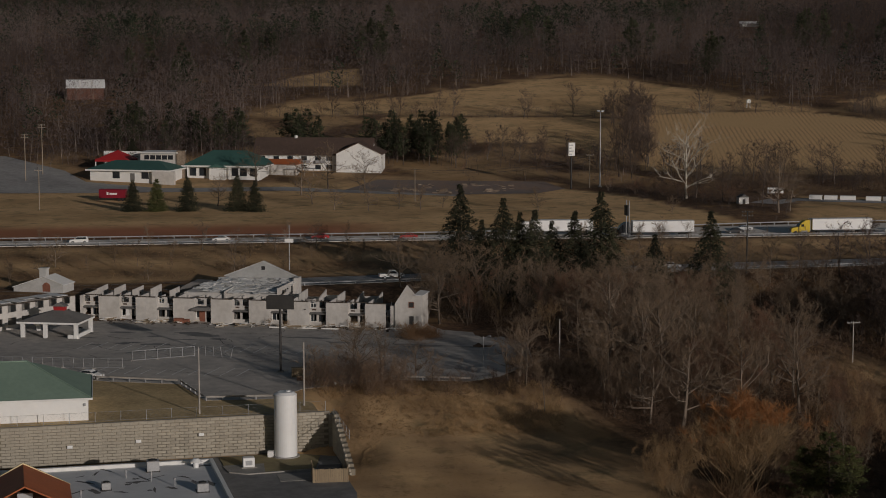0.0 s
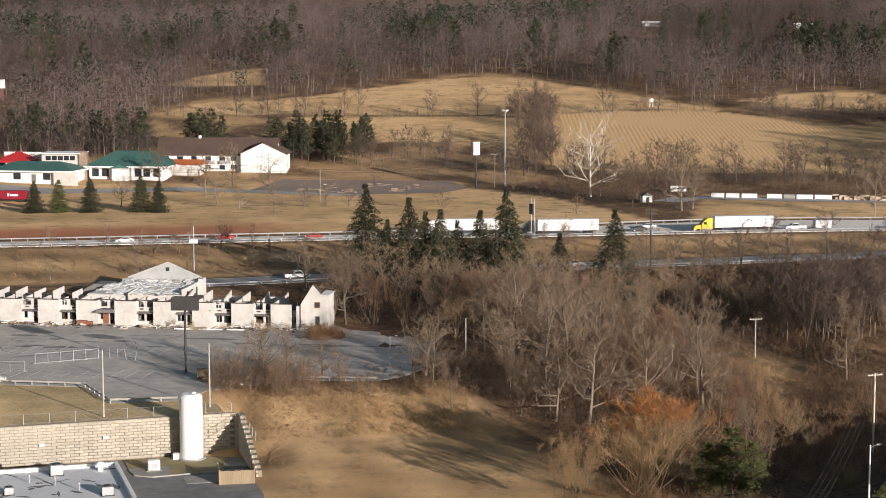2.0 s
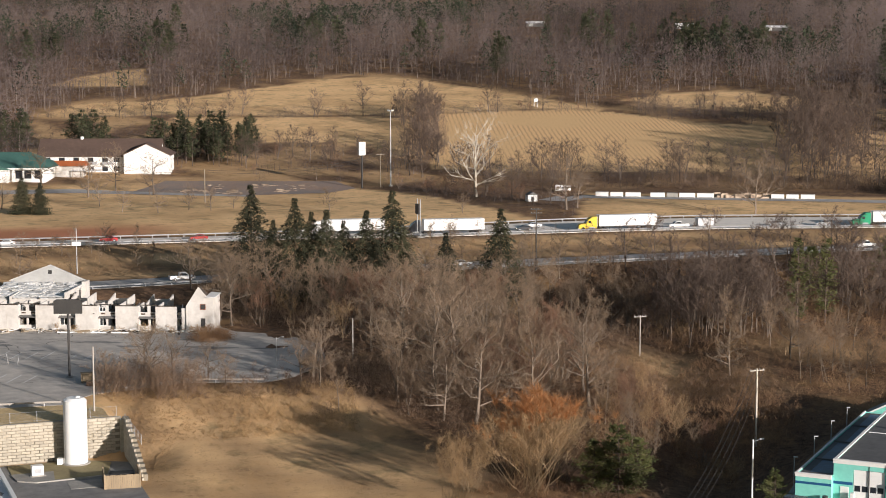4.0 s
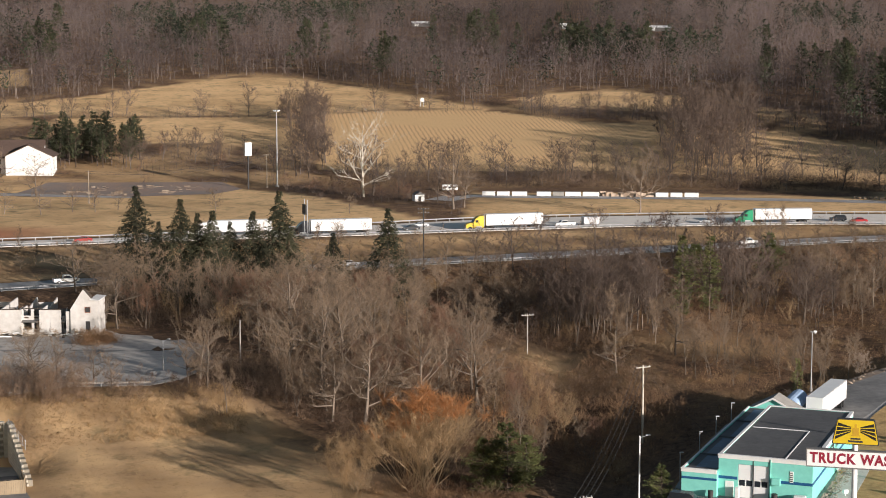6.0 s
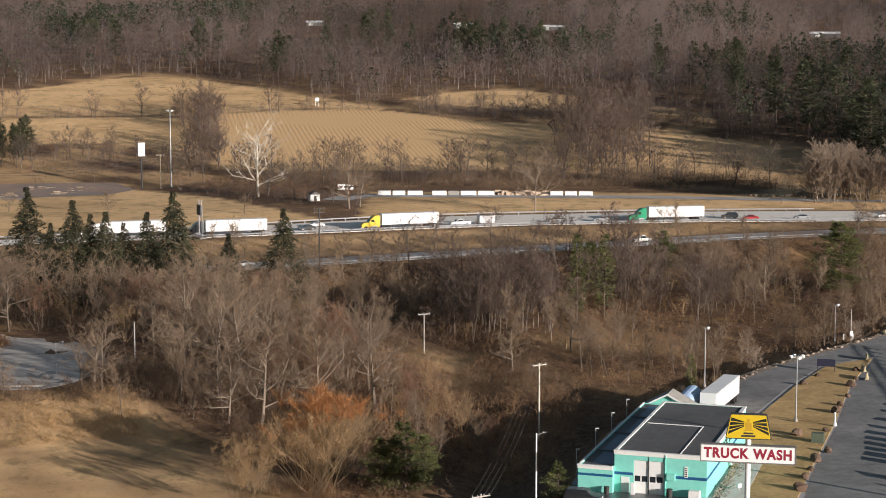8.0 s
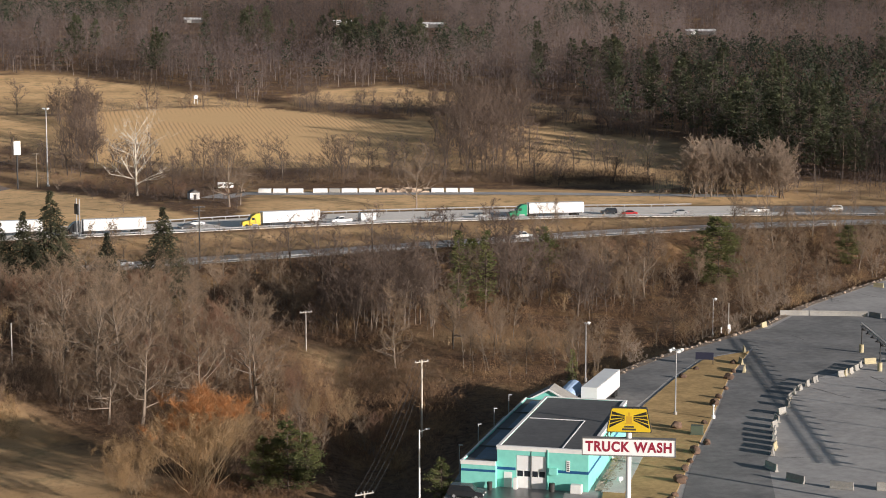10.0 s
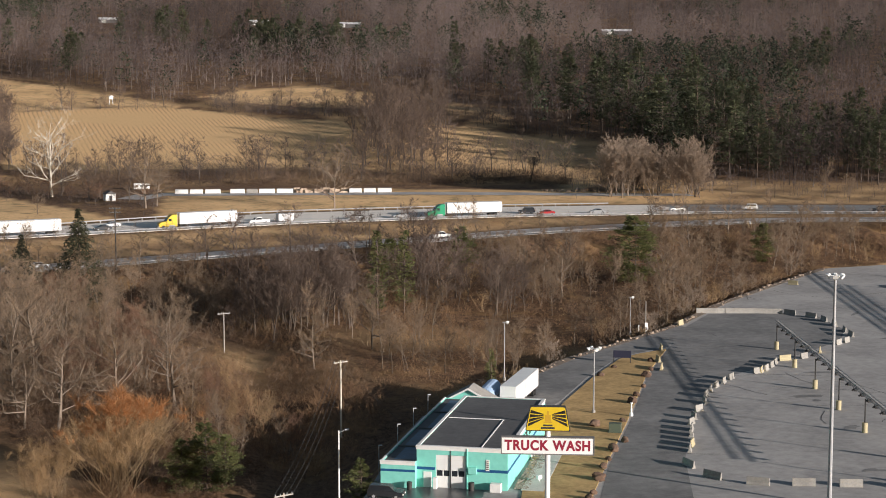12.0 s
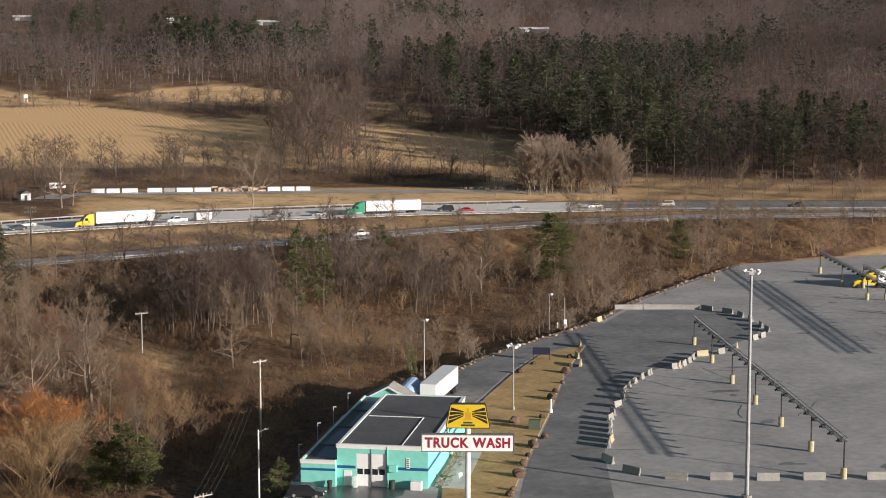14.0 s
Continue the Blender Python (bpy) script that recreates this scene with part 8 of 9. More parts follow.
drive2 = part("restaurant_drive", draped(((-210, 556), (-150, 560), (-120, 563), (-60, 573), (-40, 568), (0, 556), (0, 560), (-38, 576), (-60, 584), (-100, 578), (-128, 590), (-140, 612), (-168, 640), (-210, 640)), 0.12), ASPHALT)
tagged(drive2, "grey asphalt drive to the restaurant", "road", kind="structure")
ob = thing("shack", pose(85.5, 533.0, 8.9, 0, 0, 10) @ Matrix.Scale(0.85, 4), "small white shack among bare trees", "building")
part("wall", boxes((-1.8, 1.8, -1.5, 1.5, -0.3, 2.6)), WHITE, ob)
part("roof", prism(((-2.1, 2.5), (2.1, 2.5), (0, 3.6)), -1.8, 1.8), GREYSHINGLE, ob)
part("door", boxes((-0.5, 0.5, -1.56, -1.503, -0.2, 1.9)), DARKMETAL, ob)
ob = thing("camper_trailer", pose(100.8, 563.0, h1(100.8, 563.0), 0, 0, -8) @ Matrix.Scale(0.75, 4), "old white camper trailer parked among bare trees", "trailer")
part("body", boxes((-3.4, 3.4, -1.2, 1.2, 0.5, 2.9), bev=0.15), WHITE_METAL, ob)
for k in range(3):
    part("window", boxes((-2.6 + 1.9 * k, -1.5 + 1.9 * k, -1.23, -1.203, 1.5, 2.2)), GLASS, ob)
wheels(ob, (-0.4, 0.5), 1.0)

# ---- trees near enough to tell apart ----
OAKS = [bare_tree_meshes("oak", 100 + k, 15.0, 6.0, BARK, TWIG_GREY, 18, 3600, 1, 0.22, 0.026, 0.019, lift=-0.2, bend=0.36, stout=0.68, reach=0.8) for k in range(6)]
ASHES = [bare_tree_meshes("ash", 150 + k, 13.0, 3.8, BARK, TWIG_GREY, 18, 3000, 1 + k % 2, 0.26, 0.016, 0.019, lift=0.25, bend=0.24, stout=0.55, reach=0.8) for k in range(4)]
SLIM = [bare_tree_meshes("slim", 200 + k, 11.0, 2.6, BARK, TWIG_GREY, 14, 1500, 1, 0.26, 0.013, 0.02, lift=0.3, reach=0.85) for k in range(4)]
RUST = [bare_tree_meshes("rust", 300 + k, 11.5, 2.0, TANBARK, TWIG_TAN, 150, 3600, 60, 0.34, 0.026, 0.021, 0.44, 1.0, 0.25, root=0.9) + bare_tree_meshes("rust", 300 + k, 11.5, 2.0, TANBARK, TWIG_RUST, 150, 2900, 60, 0.34, 0.026, 0.02, 0.44, 1.0, 0.74, root=0.9)[1:] for k in range(2)]
TAN = [bare_tree_meshes("tan", 400 + k, 10.0, 1.9, TANBARK, TWIG_TAN, 60, 4200, 30, 0.3, 0.020, 0.02, 0.26, 1.0, 0.2, root=0.7) for k in range(2)]
BUSHY = [bare_tree_meshes("bushy", 430 + k, 9.0, 2.6, TANBARK, TWIG_TAN, 24, 1500, 9, 0.2, 0.02, 0.019, 0.35, 0.7) for k in range(2)]
REDDISH = [bare_tree_meshes("reddish", 500 + k, 12.5, 3.2, BARK, TWIG_RED, 28, 3600, 6, 0.25, 0.022, 0.02, 0.2, 0.5, 0.2, root=0.8, reach=0.8) for k in range(2)]
SPRUCE = [conifer_meshes(600 + k, 20.5, 10.4, NEEDLE, 0.24, 17500, 0.34, 0.03, 0.95, 0.92) for k in range(3)]
SLOPE_PINE = [pine_meshes(640 + k, 14.0, 2.9, NEEDLE_WARM, 15, 0.16, 24, 0.62) for k in range(2)]
BIG_PINE = pine_meshes(670, 12.0, 6.6, NEEDLE_WARM, 17, 0.06, 80, 0.75)
PINE = [pine_meshes(650 + k, 11.0, 5.2, NEEDLE_WARM, 17, 0.05, 70, 0.7) for k in range(3)]
LAWN_SPRUCE = [conifer_meshes(680 + k, 9.0, 3.5, NEEDLE_WARM if k else NEEDLE, 0.05, 9000, 0.05, 0.02, 0.62) for k in range(2)]
WILLOW = [bare_tree_meshes("willow", 450 + k, 11.0, 4.6, BARK, TWIG_SILVER, 18, 5200, 2, 0.15, 0.022, 0.032, high=0.2, reach=0.7) for k in range(3)]
SYCAMORE = bare_tree_meshes("sycamore", 733, 21.0, 9.5, PALEBARK, PALEBARK, 24, 900, 1, 0.16, 0.024, 0.03, lift=-0.25, bend=0.24, stout=0.62)
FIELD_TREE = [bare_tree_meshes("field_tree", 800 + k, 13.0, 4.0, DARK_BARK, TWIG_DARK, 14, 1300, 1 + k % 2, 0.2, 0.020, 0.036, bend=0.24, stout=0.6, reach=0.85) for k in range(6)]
FIELD_BUSH = [bare_tree_meshes("field_bush", 840 + k, 6.0, 2.2, DARK_BARK, TWIG_RED, 18, 700, 6, 0.15, 0.02, 0.034, 0.35, 0.4) for k in range(3)]

rg = random.Random(51)
spots = [(74.0, 254.0), (73.0, 258.0), (76.0, 256.0), (70.0, 256.0), (72.0, 262.0), (78.0, 260.0)]
WILLOW_AZ = (25.3, 28.4)
MOTEL_BUSH = (-26, -22, -14.5, -8, -3, 0.5, 4)


def shades_motel(x, y, tall):
    """Whether a tree of this height would keep the low sun off the end of the motel."""
    along = (x + 6.0) * 0.595 - (y - 337.0) * 0.804
    aside = (x + 6.0) * 0.804 + (y - 337.0) * 0.595
    return 0 < along < 75 and abs(aside) < 11 and tall > 0.2 * along + 2.5


OPEN_PINES = ((185.5, 375.3), (120.0, 355.0), (112.0, 349.0))


def hides_pine(x, y):
    """Whether a place lies in the clearing on the near side of one of the big slope pines."""
    for a, b in OPEN_PINES:
        r = math.hypot(a, b)
        along, aside = ((a - x) * a + (b - y) * b) / r, ((a - x) * b - (b - y) * a) / r
        if -1 < along < 30 and abs(aside) < 5.0:
            return True
    return False


def free(x, y, gap):
    if hides_pine(x, y) or ((x - 76) / 6.5) ** 2 + ((y - 314) / 13.0) ** 2 < 1:
        return False
    for a, b in spots:
        if abs(a - x) < gap and abs(b - y) < gap:
            return False
    spots.append((x, y))
    return True


# chosen trees
for x, y, kind, size, label in (
        (37.5, 231.0, RUST[0], 1.34, "broad many-stemmed tree with rust-orange twig tips"), (41.2, 235.0, RUST[1], 1.1, "many-stemmed tree with rust-orange twig tips"),
        (35.4, 233.5, RUST[1], 1.0, "many-stemmed tree with rust-orange twig tips"), (39.4, 239.0, RUST[0], 1.15, "many-stemmed tree with rust-orange twig tips"),
        (26.6, 226.5, TAN[0], 1.0, "many-stemmed tan shrub tree at the field edge"), (29.3, 233.0, TAN[1], 0.9, "many-stemmed tan shrub tree at the field edge"),
        (29.1, 283.5, OAKS[0], 1.15, "large spreading bare oak in the wood"), (33.7, 291.1, OAKS[1], 1.15, "large spreading bare oak in the wood"), (24.0, 288.0, OAKS[2], 1.0, "spreading bare oak in the wood"),
        (23.5, 330.0, REDDISH[0], 1.15, "bare tree with reddish twigs"), (29.0, 336.0, REDDISH[1], 1.1, "bare tree with reddish twigs"), (18.0, 336.0, REDDISH[1], 1.0, "bare tree with reddish twigs"),
        (13.0, 272.0, SLIM[0], 0.75, "small pale bare tree at the field corner"), (10.5, 284.0, OAKS[3], 0.62, "small bare tree at the car park corner"),
        (-19.0, 296.0, OAKS[4], 0.55, "small bare tree in the car park weeds"), (-13.5, 377.0, OAKS[2], 0.75, "small bare tree by the roadside"),
        (236.0, 386.0, ASHES[1], 1.35, "tall bare tree on the bank below the highway"), (226.0, 380.0, ASHES[2], 1.0, "bare tree on the bank below the highway"), (252.0, 392.0, SLIM[1], 1.1, "slim bare tree on the bank below the highway"), (205.0, 372.0, SLIM[2], 1.1, "slim bare tree on the bank below the highway"),
        (92.0, 508.0, OAKS[3], 1.1, "bare tree beside the highway"), (144.7, 492.0, OAKS[1], 1.05, "tall bare tree beside the highway"), (96.0, 512.0, OAKS[0], 0.9, "bare tree beside the highway")):
    spots.append((x, y))
    plant("bare_tree", kind, x, y, rg.uniform(0, 360), size, label, "bare trees")
plant("sycamore", SYCAMORE, 70.5, 550.0, 40, 1.1, "big white-barked sycamore standing leafless", "pale trees")

# spruces in front of the slip road
for x, dd, size, k in ((762, 381, 1.08, 0), (838, 379, 1.0, 1), (868, 380, 0.85, 0), (895, 377, 0.95, 1), (925, 380, 0.8, 0), (965, 378, 0.98, 1), (1012, 380, 1.2, 0), (1030, 377, 0.8, 1), (1108, 381, 0.8, 1), (1207, 384, 1.05, 0), (800, 379, 0.75, 1), (985, 375, 0.7, 0)):
    az = 0.0056 + math.atan((x - 784) / 3090)
    px, py = dd * math.sin(az), dd * math.cos(az)
    spots.append((px, py))
    plant("spruce", SPRUCE[(k + int(x)) % 3], px, py, rg.uniform(0, 360), size, "dark green spruce with drooping boughs", "spruces by the road")
for x, y, size in ((185.5, 375.3, 1.3), (120.0, 355.0, 1.25), (150.0, 400.0, 1.0), (112.0, 349.0, 1.3), (48.9, 228.5, 0.85), (45.6, 229.0, 0.65), (52.6, 233.0, 0.6), (66.0, 213.0, 0.5), (131.0, 398.0, 0.8), (232.0, 395.0, 0.9), (106.0, 268.0, 0.55)):
    plant("pine", BIG_PINE if x == 185.5 else SLOPE_PINE[int(x) % 2] if y < 356 and x > 100 else PINE[int(x) % 3], x, y, rg.uniform(0, 360), size, "open-crowned green pine among bare scrub", "pines in the scrub")
for x, y, size in ((-96.4, 507.0, 1.0), (-89.5, 507.5, 1.05), (-80.5, 508.0, 1.1), (-66.0, 508.5, 1.15), (-60.7, 507.0, 1.0), (-118.0, 622.0, 1.15)):
    plant("lawn_spruce", LAWN_SPRUCE[int(-x) % 2], x, y, rg.uniform(0, 360), size, "bushy green spruce on the lawn", "spruces on the lawn")
for x, y, size in ((-45.0, 580.0, 0.9), (-32.0, 566.0, 0.85), (-38.0, 512.0, 0.5), (-27.5, 508.0, 0.5), (-19.0, 516.0, 0.45), (-12.5, 514.0, 0.45), (-52.0, 560.0, 0.8), (-6.0, 520.0, 0.4), (60.0, 500.0, 0.35), (-70.0, 590.0, 0.8), (-46.0, 530.0, 0.55), (22.0, 508.0, 0.45), (-74.0, 524.0, 0.6)):
    plant("young_tree", OAKS[int(abs(x)) % 6], x, y, rg.uniform(0, 360), size, "young bare tree on the dry lawn", "young trees on the lawn")

# the wood between motel and wash
count = 0
for k in range(6000):
    x, y = rg.uniform(-8, 82), rg.uniform(268, 396)
    if x < 9 and y < 342 or y > y_low(x) - 9 or x > x_yard(y) - 6:
        continue
    if x < 20 and y < 290 or x > 56 and y < 352 or y < 300 and rg.random() < 0.4:
        continue
    sight = math.degrees(math.atan2(x, y))
    if abs(sight - 3.15) < 0.55 and y < 308 or abs(sight - 12.7) < 0.5 and y < 326:
        continue
    if y > 372 and rg.random() < 0.7 or not free(x, y, 4.9):
        continue
    r = rg.random()
    kind, words = (OAKS[count % 6], "spreading bare oak in the wood") if r < 0.4 else (ASHES[count % 4], "tall grey-brown bare tree in the wood") if r < 0.7 else (SLIM[count % 4], "slim bare tree in the wood") if r < 0.86 else (REDDISH[count % 2], "bare tree with reddish twigs in the wood") if r < 0.94 else (BUSHY[count % 2], "many-stemmed tan tree in the wood")
    size = rg.uniform(0.7, 1.08) * (0.8 if y > 360 else 1)
    if shades_motel(x, y, 13.5 * size):
        continue
    plant("bare_tree", kind, x, y, rg.uniform(0, 360), size, words, "trees of the wood")
    count += 1
    if count > 190:
        break
# trees on the slope between yard and slip road
count = 0
for k in range(6000):
    x, y = rg.uniform(78, 300), rg.uniform(270, 425)
    if x > x_yard(y) - 5 or y > y_low(x) - 6:
        continue
    if x < 94 and y < 352 and rg.random() < 0.8:
        continue
    if rg.random() < 0.45 * (y < 325) or noise.noise((x * 0.035, y * 0.035, 4.0)) < rg.uniform(-0.3, 0.2) or not free(x, y, 3.6):
        continue
    r = rg.random()
    kind, words = (SLIM[count % 4], "slim bare tree on the slope") if r < 0.5 else (ASHES[count % 4], "tall bare grey-brown tree on the slope") if r < 0.72 else (OAKS[count % 6], "crooked bare tree on the slope") if r < 0.87 else (BUSHY[count % 2], "many-stemmed tan shrub tree on the slope")
    # Darker bark and twigs here stand in for shade over the hollow.
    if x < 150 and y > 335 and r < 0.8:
        kind, words = FIELD_TREE[count % 6], "bare tree on the slope, coloured dark in place of shade"
    plant("sapling", kind, x, y, rg.uniform(0, 360), rg.uniform(0.6, 1.1) * (0.72 if r > 0.5 else 1), words, "trees of the slope")
    count += 1
    if count > 250:
        break
# Dense stand beside the hollow; most trees get dark materials in place of shade.
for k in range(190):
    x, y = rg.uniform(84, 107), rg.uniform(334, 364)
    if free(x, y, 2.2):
        plant("bare_tree", (FIELD_TREE + SLIM[:2])[k % 8], x, y, rg.uniform(0, 360), rg.uniform(0.8, 1.15), "tall bare tree in a dense stand mostly coloured dark for shade", "trees of the stand")
for k in range(34):
    x, y = rg.uniform(41, 68), rg.uniform(234, 292)
    if free(x, y, 3.5) and x < x_yard(y) - 6:
        plant("bare_tree", (SLIM + BUSHY)[k % 6], x, y, rg.uniform(0, 360), rg.uniform(0.45, 0.85), "low bare tree at the gully edge", "trees of the gully")
# willow-like grey trees and pines at the wood's edge beyond the highway
FARPINE = [pine_meshes(690 + k, 21.0, 6.2, NEEDLE_FAR, 13 + k, 0.26, 18, 1.05) for k in range(4)]


def far_pine(az, dd, size, gap=4.5):
    x, y = dd * math.sin(radians(az)), dd * math.cos(radians(az))
    if free(x, y, gap):
        plant("far_pine", FARPINE[int(rg.random() * 4)], x, y, rg.uniform(0, 360), size, "tall dark pine in the wood beyond the highway", "pines beyond the highway")


for k in range(92):
    az = rg.uniform(22.8, 31.0)
    near = float(np.interp(az, (22.8, 24.5, 26, 27.5, 30, 31), (740, 705, 665, 600, 592, 620)))
    far_pine(az, near + rg.uniform(0, 210) * rg.random() ** 0.6, rg.uniform(0.6, 1.35))
for k in range(70):
    az = rg.uniform(30.5, 37.4)
    far_pine(az, rg.uniform(592, 690), rg.uniform(0.6, 1.0))
for az, dd, n, wide, deep in ((5.6, 985, 7, 0.6, 25), (8.1, 905, 7, 0.6, 25), (14.2, 985, 22, 1.3, 35), (16.2, 965, 8, 0.6, 25), (20.5, 890, 6, 0.4, 25), (22.4, 875, 12, 1.0, 30), (32.0, 880, 8, 0.9, 30), (-6.4, 930, 8, 0.7, 25), (-2.8, 955, 12, 0.9, 40), (-9.5, 850, 9, 1.2, 30), (2.0, 1010, 6, 1.2, 40), (11.0, 1040, 8, 1.4, 40)):
    for k in range(n):
        far_pine(az + rg.gauss(0, wide * 0.5), dd + rg.gauss(0, deep), rg.uniform(0.7, 1.1))
for az0, az1, d0, d1, n in ((-11.5, -7.2, 655, 700, 40), (-6.0, -4.6, 640, 668, 14), (-3.2, 0.2, 632, 668, 48)):
    for k in range(n):
        far_pine(rg.uniform(az0, az1), rg.uniform(d0, d1), rg.uniform(0.5, 0.78), 2.2)


def far_tree(az, dd, size, gap=3.0, bush=False):
    x, y = dd * math.sin(radians(az)), dd * math.cos(radians(az))
    if free(x, y, gap):
        if bush:
            plant("field_bush", FIELD_BUSH[int(rg.random() * 3)], x, y, rg.uniform(0, 360), size, "leafless reddish-brown bush at a field edge", "hedgerow bushes", "bush")
        else:
            plant("hedgerow_tree", FIELD_TREE[int(rg.random() * 6)], x, y, rg.uniform(0, 360), size, "bare grey-brown tree in a hedgerow between fields", "hedgerow trees")


# trees along the foot of the stubble, on the hedge lines and in the two field clumps
for k in range(70):
    far_tree(rg.uniform(6.2, 24.0), rg.gauss(604, 8), rg.uniform(0.5, 1.15))
for k in range(60):
    az = rg.uniform(-6.0, 11.0)
    far_tree(az, float(np.interp(az, (-7, 5.2, 6.1, 11.4), (763, 758, 770, 780))) + rg.gauss(0, 2), rg.uniform(0.35, 0.85) if rg.random() < 0.4 else rg.uniform(0.5, 1.1), bush=rg.random() < 0.5)
for k in range(60):
    far_tree(rg.uniform(4.9, 6.1), rg.uniform(600, 770), rg.uniform(0.6, 1.2))
for k in range(110):
    far_tree(rg.gauss(18.4, 0.75), rg.uniform(612, 765), rg.uniform(0.75, 1.4))
for k in range(60):
    az = rg.uniform(12.2, 24.0)
    far_tree(az, float(np.interp(az, (12.2, 13.4, 18.5, 20.4, 24), (790, 770, 758, 745, 692))) + rg.gauss(0, 7), rg.uniform(0.4, 1.0), bush=rg.random() < 0.3)
for k in range(40):
    far_tree(rg.uniform(-0.5, 5.2), rg.uniform(606, 672), rg.uniform(0.4, 0.95), bush=rg.random() < 0.4)
for k in range(30):
    az = rg.uniform(4.6, 10.4)
    far_tree(az, float(np.interp(az, (4.6, 6, 7.3, 8.8, 10.4), (586, 572, 556, 540, 528))) + rg.gauss(0, 8), rg.uniform(0.5, 1.0), bush=rg.random() < 0.7)
for k in range(34):
    az, dd = radians(rg.uniform(WILLOW_AZ[0], WILLOW_AZ[1])), rg.uniform(547, 575)
    plant("grey_willow", WILLOW[k % 3], dd * math.sin(az), dd * math.cos(az), rg.uniform(0, 360), rg.uniform(0.95, 1.4), "rounded silvery-grey bare willow", "willows beyond the highway")
for k in range(9):
    az, dd = radians(rg.uniform(29.5, 37.0)), rg.uniform(545, 566)
    plant("bare_tree", SLIM[k % 4], dd * math.sin(az), dd * math.cos(az), rg.uniform(0, 360), rg.uniform(0.6, 1.1), "slim bare tree on the verge", "trees beyond the highway")


for k in range(60):
    x = rg.uniform(-125, 60)
    y = rg.uniform(min(y_low(x) + 11, y_near(x) - 4), y_near(x) - 3)
    if free(x, y, 2.5):
        plant("sapling", (SLIM[k % 4], OAKS[k % 5])[k % 2], x, y, rg.uniform(0, 360), rg.uniform(0.28, 0.62) * (0.7 if k % 2 else 1), "thin bare sapling on the grass bank", "saplings on the bank")
for x, y, s in ((-24.0, 283.0, 0.42), (-21.5, 286.0, 0.55), (-17.0, 284.0, 0.6), (-14.0, 290.0, 0.5), (-11.0, 285.5, 0.4), (-8.0, 288.0, 0.45), (-19.5, 290.0, 0.4), (7.5, 287.0, 0.5), (9.0, 293.0, 0.45), (-5.0, 284.5, 0.35)):
    plant("sapling", (SLIM + OAKS)[int(abs(x)) % 9], x, y, rg.uniform(0, 360), s, "grey bare sapling among the car park weeds", "saplings in the car park")
for k in range(14):
    x, y = MOTEL_BUSH[k % 7] + rg.gauss(0, 0.8), -1.6 - rg.random()
    p = MOTEL @ Vector((x, y, 0))
    plant("bush", BUSHY[k % 2], p.x, p.y, rg.uniform(0, 360), rg.uniform(0.14, 0.24), "brown bare bush against the motel front", "bushes at the motel", "bush", 2.06)


# ---- scrub, weeds and grass ----
def patch(name, n, x0, x1, y0, y1, keep, lo, hi, wide, count, seed, label, material=BRUSH, w=0.022, up=0.8, category="scrub"):
    r = np.random.default_rng(seed)
    x, y = r.uniform(x0, x1, n), r.uniform(y0, y1, n)
    k = keep(x, y, r)
    if category == "scrub":
        k = k & (((x - 76) / 6.0) ** 2 + ((y - 318) / 9.0) ** 2 > 1)
    x, y = x[k], y[k]
    drift = np.array([noise.noise((p * 0.045, q * 0.045, seed * 0.7)) for p, q in zip(x, y)])
    tl = r.uniform(lo, hi, len(x)) * np.clip(1 + 0.7 * drift, 0.6, 1.4)
    tint = np.clip(0.5 + 1.1 * drift + r.normal(0, 0.28, len(x)), -0.1, 1.3)
    return joined_wood(name, x, y, tl, tl * wide, count, seed + 1, label, material, 0.0, np.full(len(x), w), False, tint, 0.3, up, category)


in_wood = lambda x, y, r: ((x > 9) | (y > 342)) & (y < y_low(x) - 6) & (x < x_yard(y) - 2) & ~((x < 36 - 0.35 * (y - 240)) & (y < 268)) & ~((x > 52) & (x < 75) & (y < 275) & (r.uniform(0, 1, len(x)) < 0.25))
patch("front_scrub", 300, 18, 52, 214, 234, lambda x, y, r: x > 36 - 0.6 * (y - 222), 0.8, 2.6, 0.5, 50, 99, "brown scrub in front of the many-stemmed trees", BRUSH)
patch("woodland_scrub", 2600, -6, 90, 225, 392, in_wood, 0.8, 3.2, 0.5, 50, 71, "tangled leafless undergrowth of the wood", BRUSH_GREY)
slope_keep = lambda x, y, r: (x < x_yard(y) - 1) & (y < y_low(x) - 6)
patch("dark_thicket", 900, 8, 52, 258, 306, lambda x, y, r: (x > 9) & (x > 30 - 0.7 * (y - 262)), 1.6, 4.2, 0.5, 60, 91, "dense dark thicket along the wood edge", BRUSH_GREY, 0.024)
patch("gully_scrub", 620, 46, 86, 236, 312, lambda x, y, r: (x < x_yard(y) - 8), 1.2, 4.0, 0.5, 50, 95, "lit brown scrub on the gully sides", BRUSH, 0.026)
for k in range(22):
    x, y = rg.uniform(52, 70), rg.uniform(248, 288)
    if free(x, y, 2.6):
        plant("gully_bush", (BUSHY + REDDISH)[k % 4], x, y, rg.uniform(0, 360), rg.uniform(0.4, 0.62), "spreading brown bare bush at the gully edge", "bushes of the gully", "bush")
for k in range(40):
    y = rg.uniform(262, 372)
    x = float(x_yard(y)) - rg.uniform(2.5, 7.0)
    if free(x, y, 2.4):
        plant("edge_bush", (BUSHY + WILLOW)[k % 4], x, y, rg.uniform(0, 360), rg.uniform(0.28, 0.6), "dense bare bush along the yard edge", "bushes along the yard", "bush")
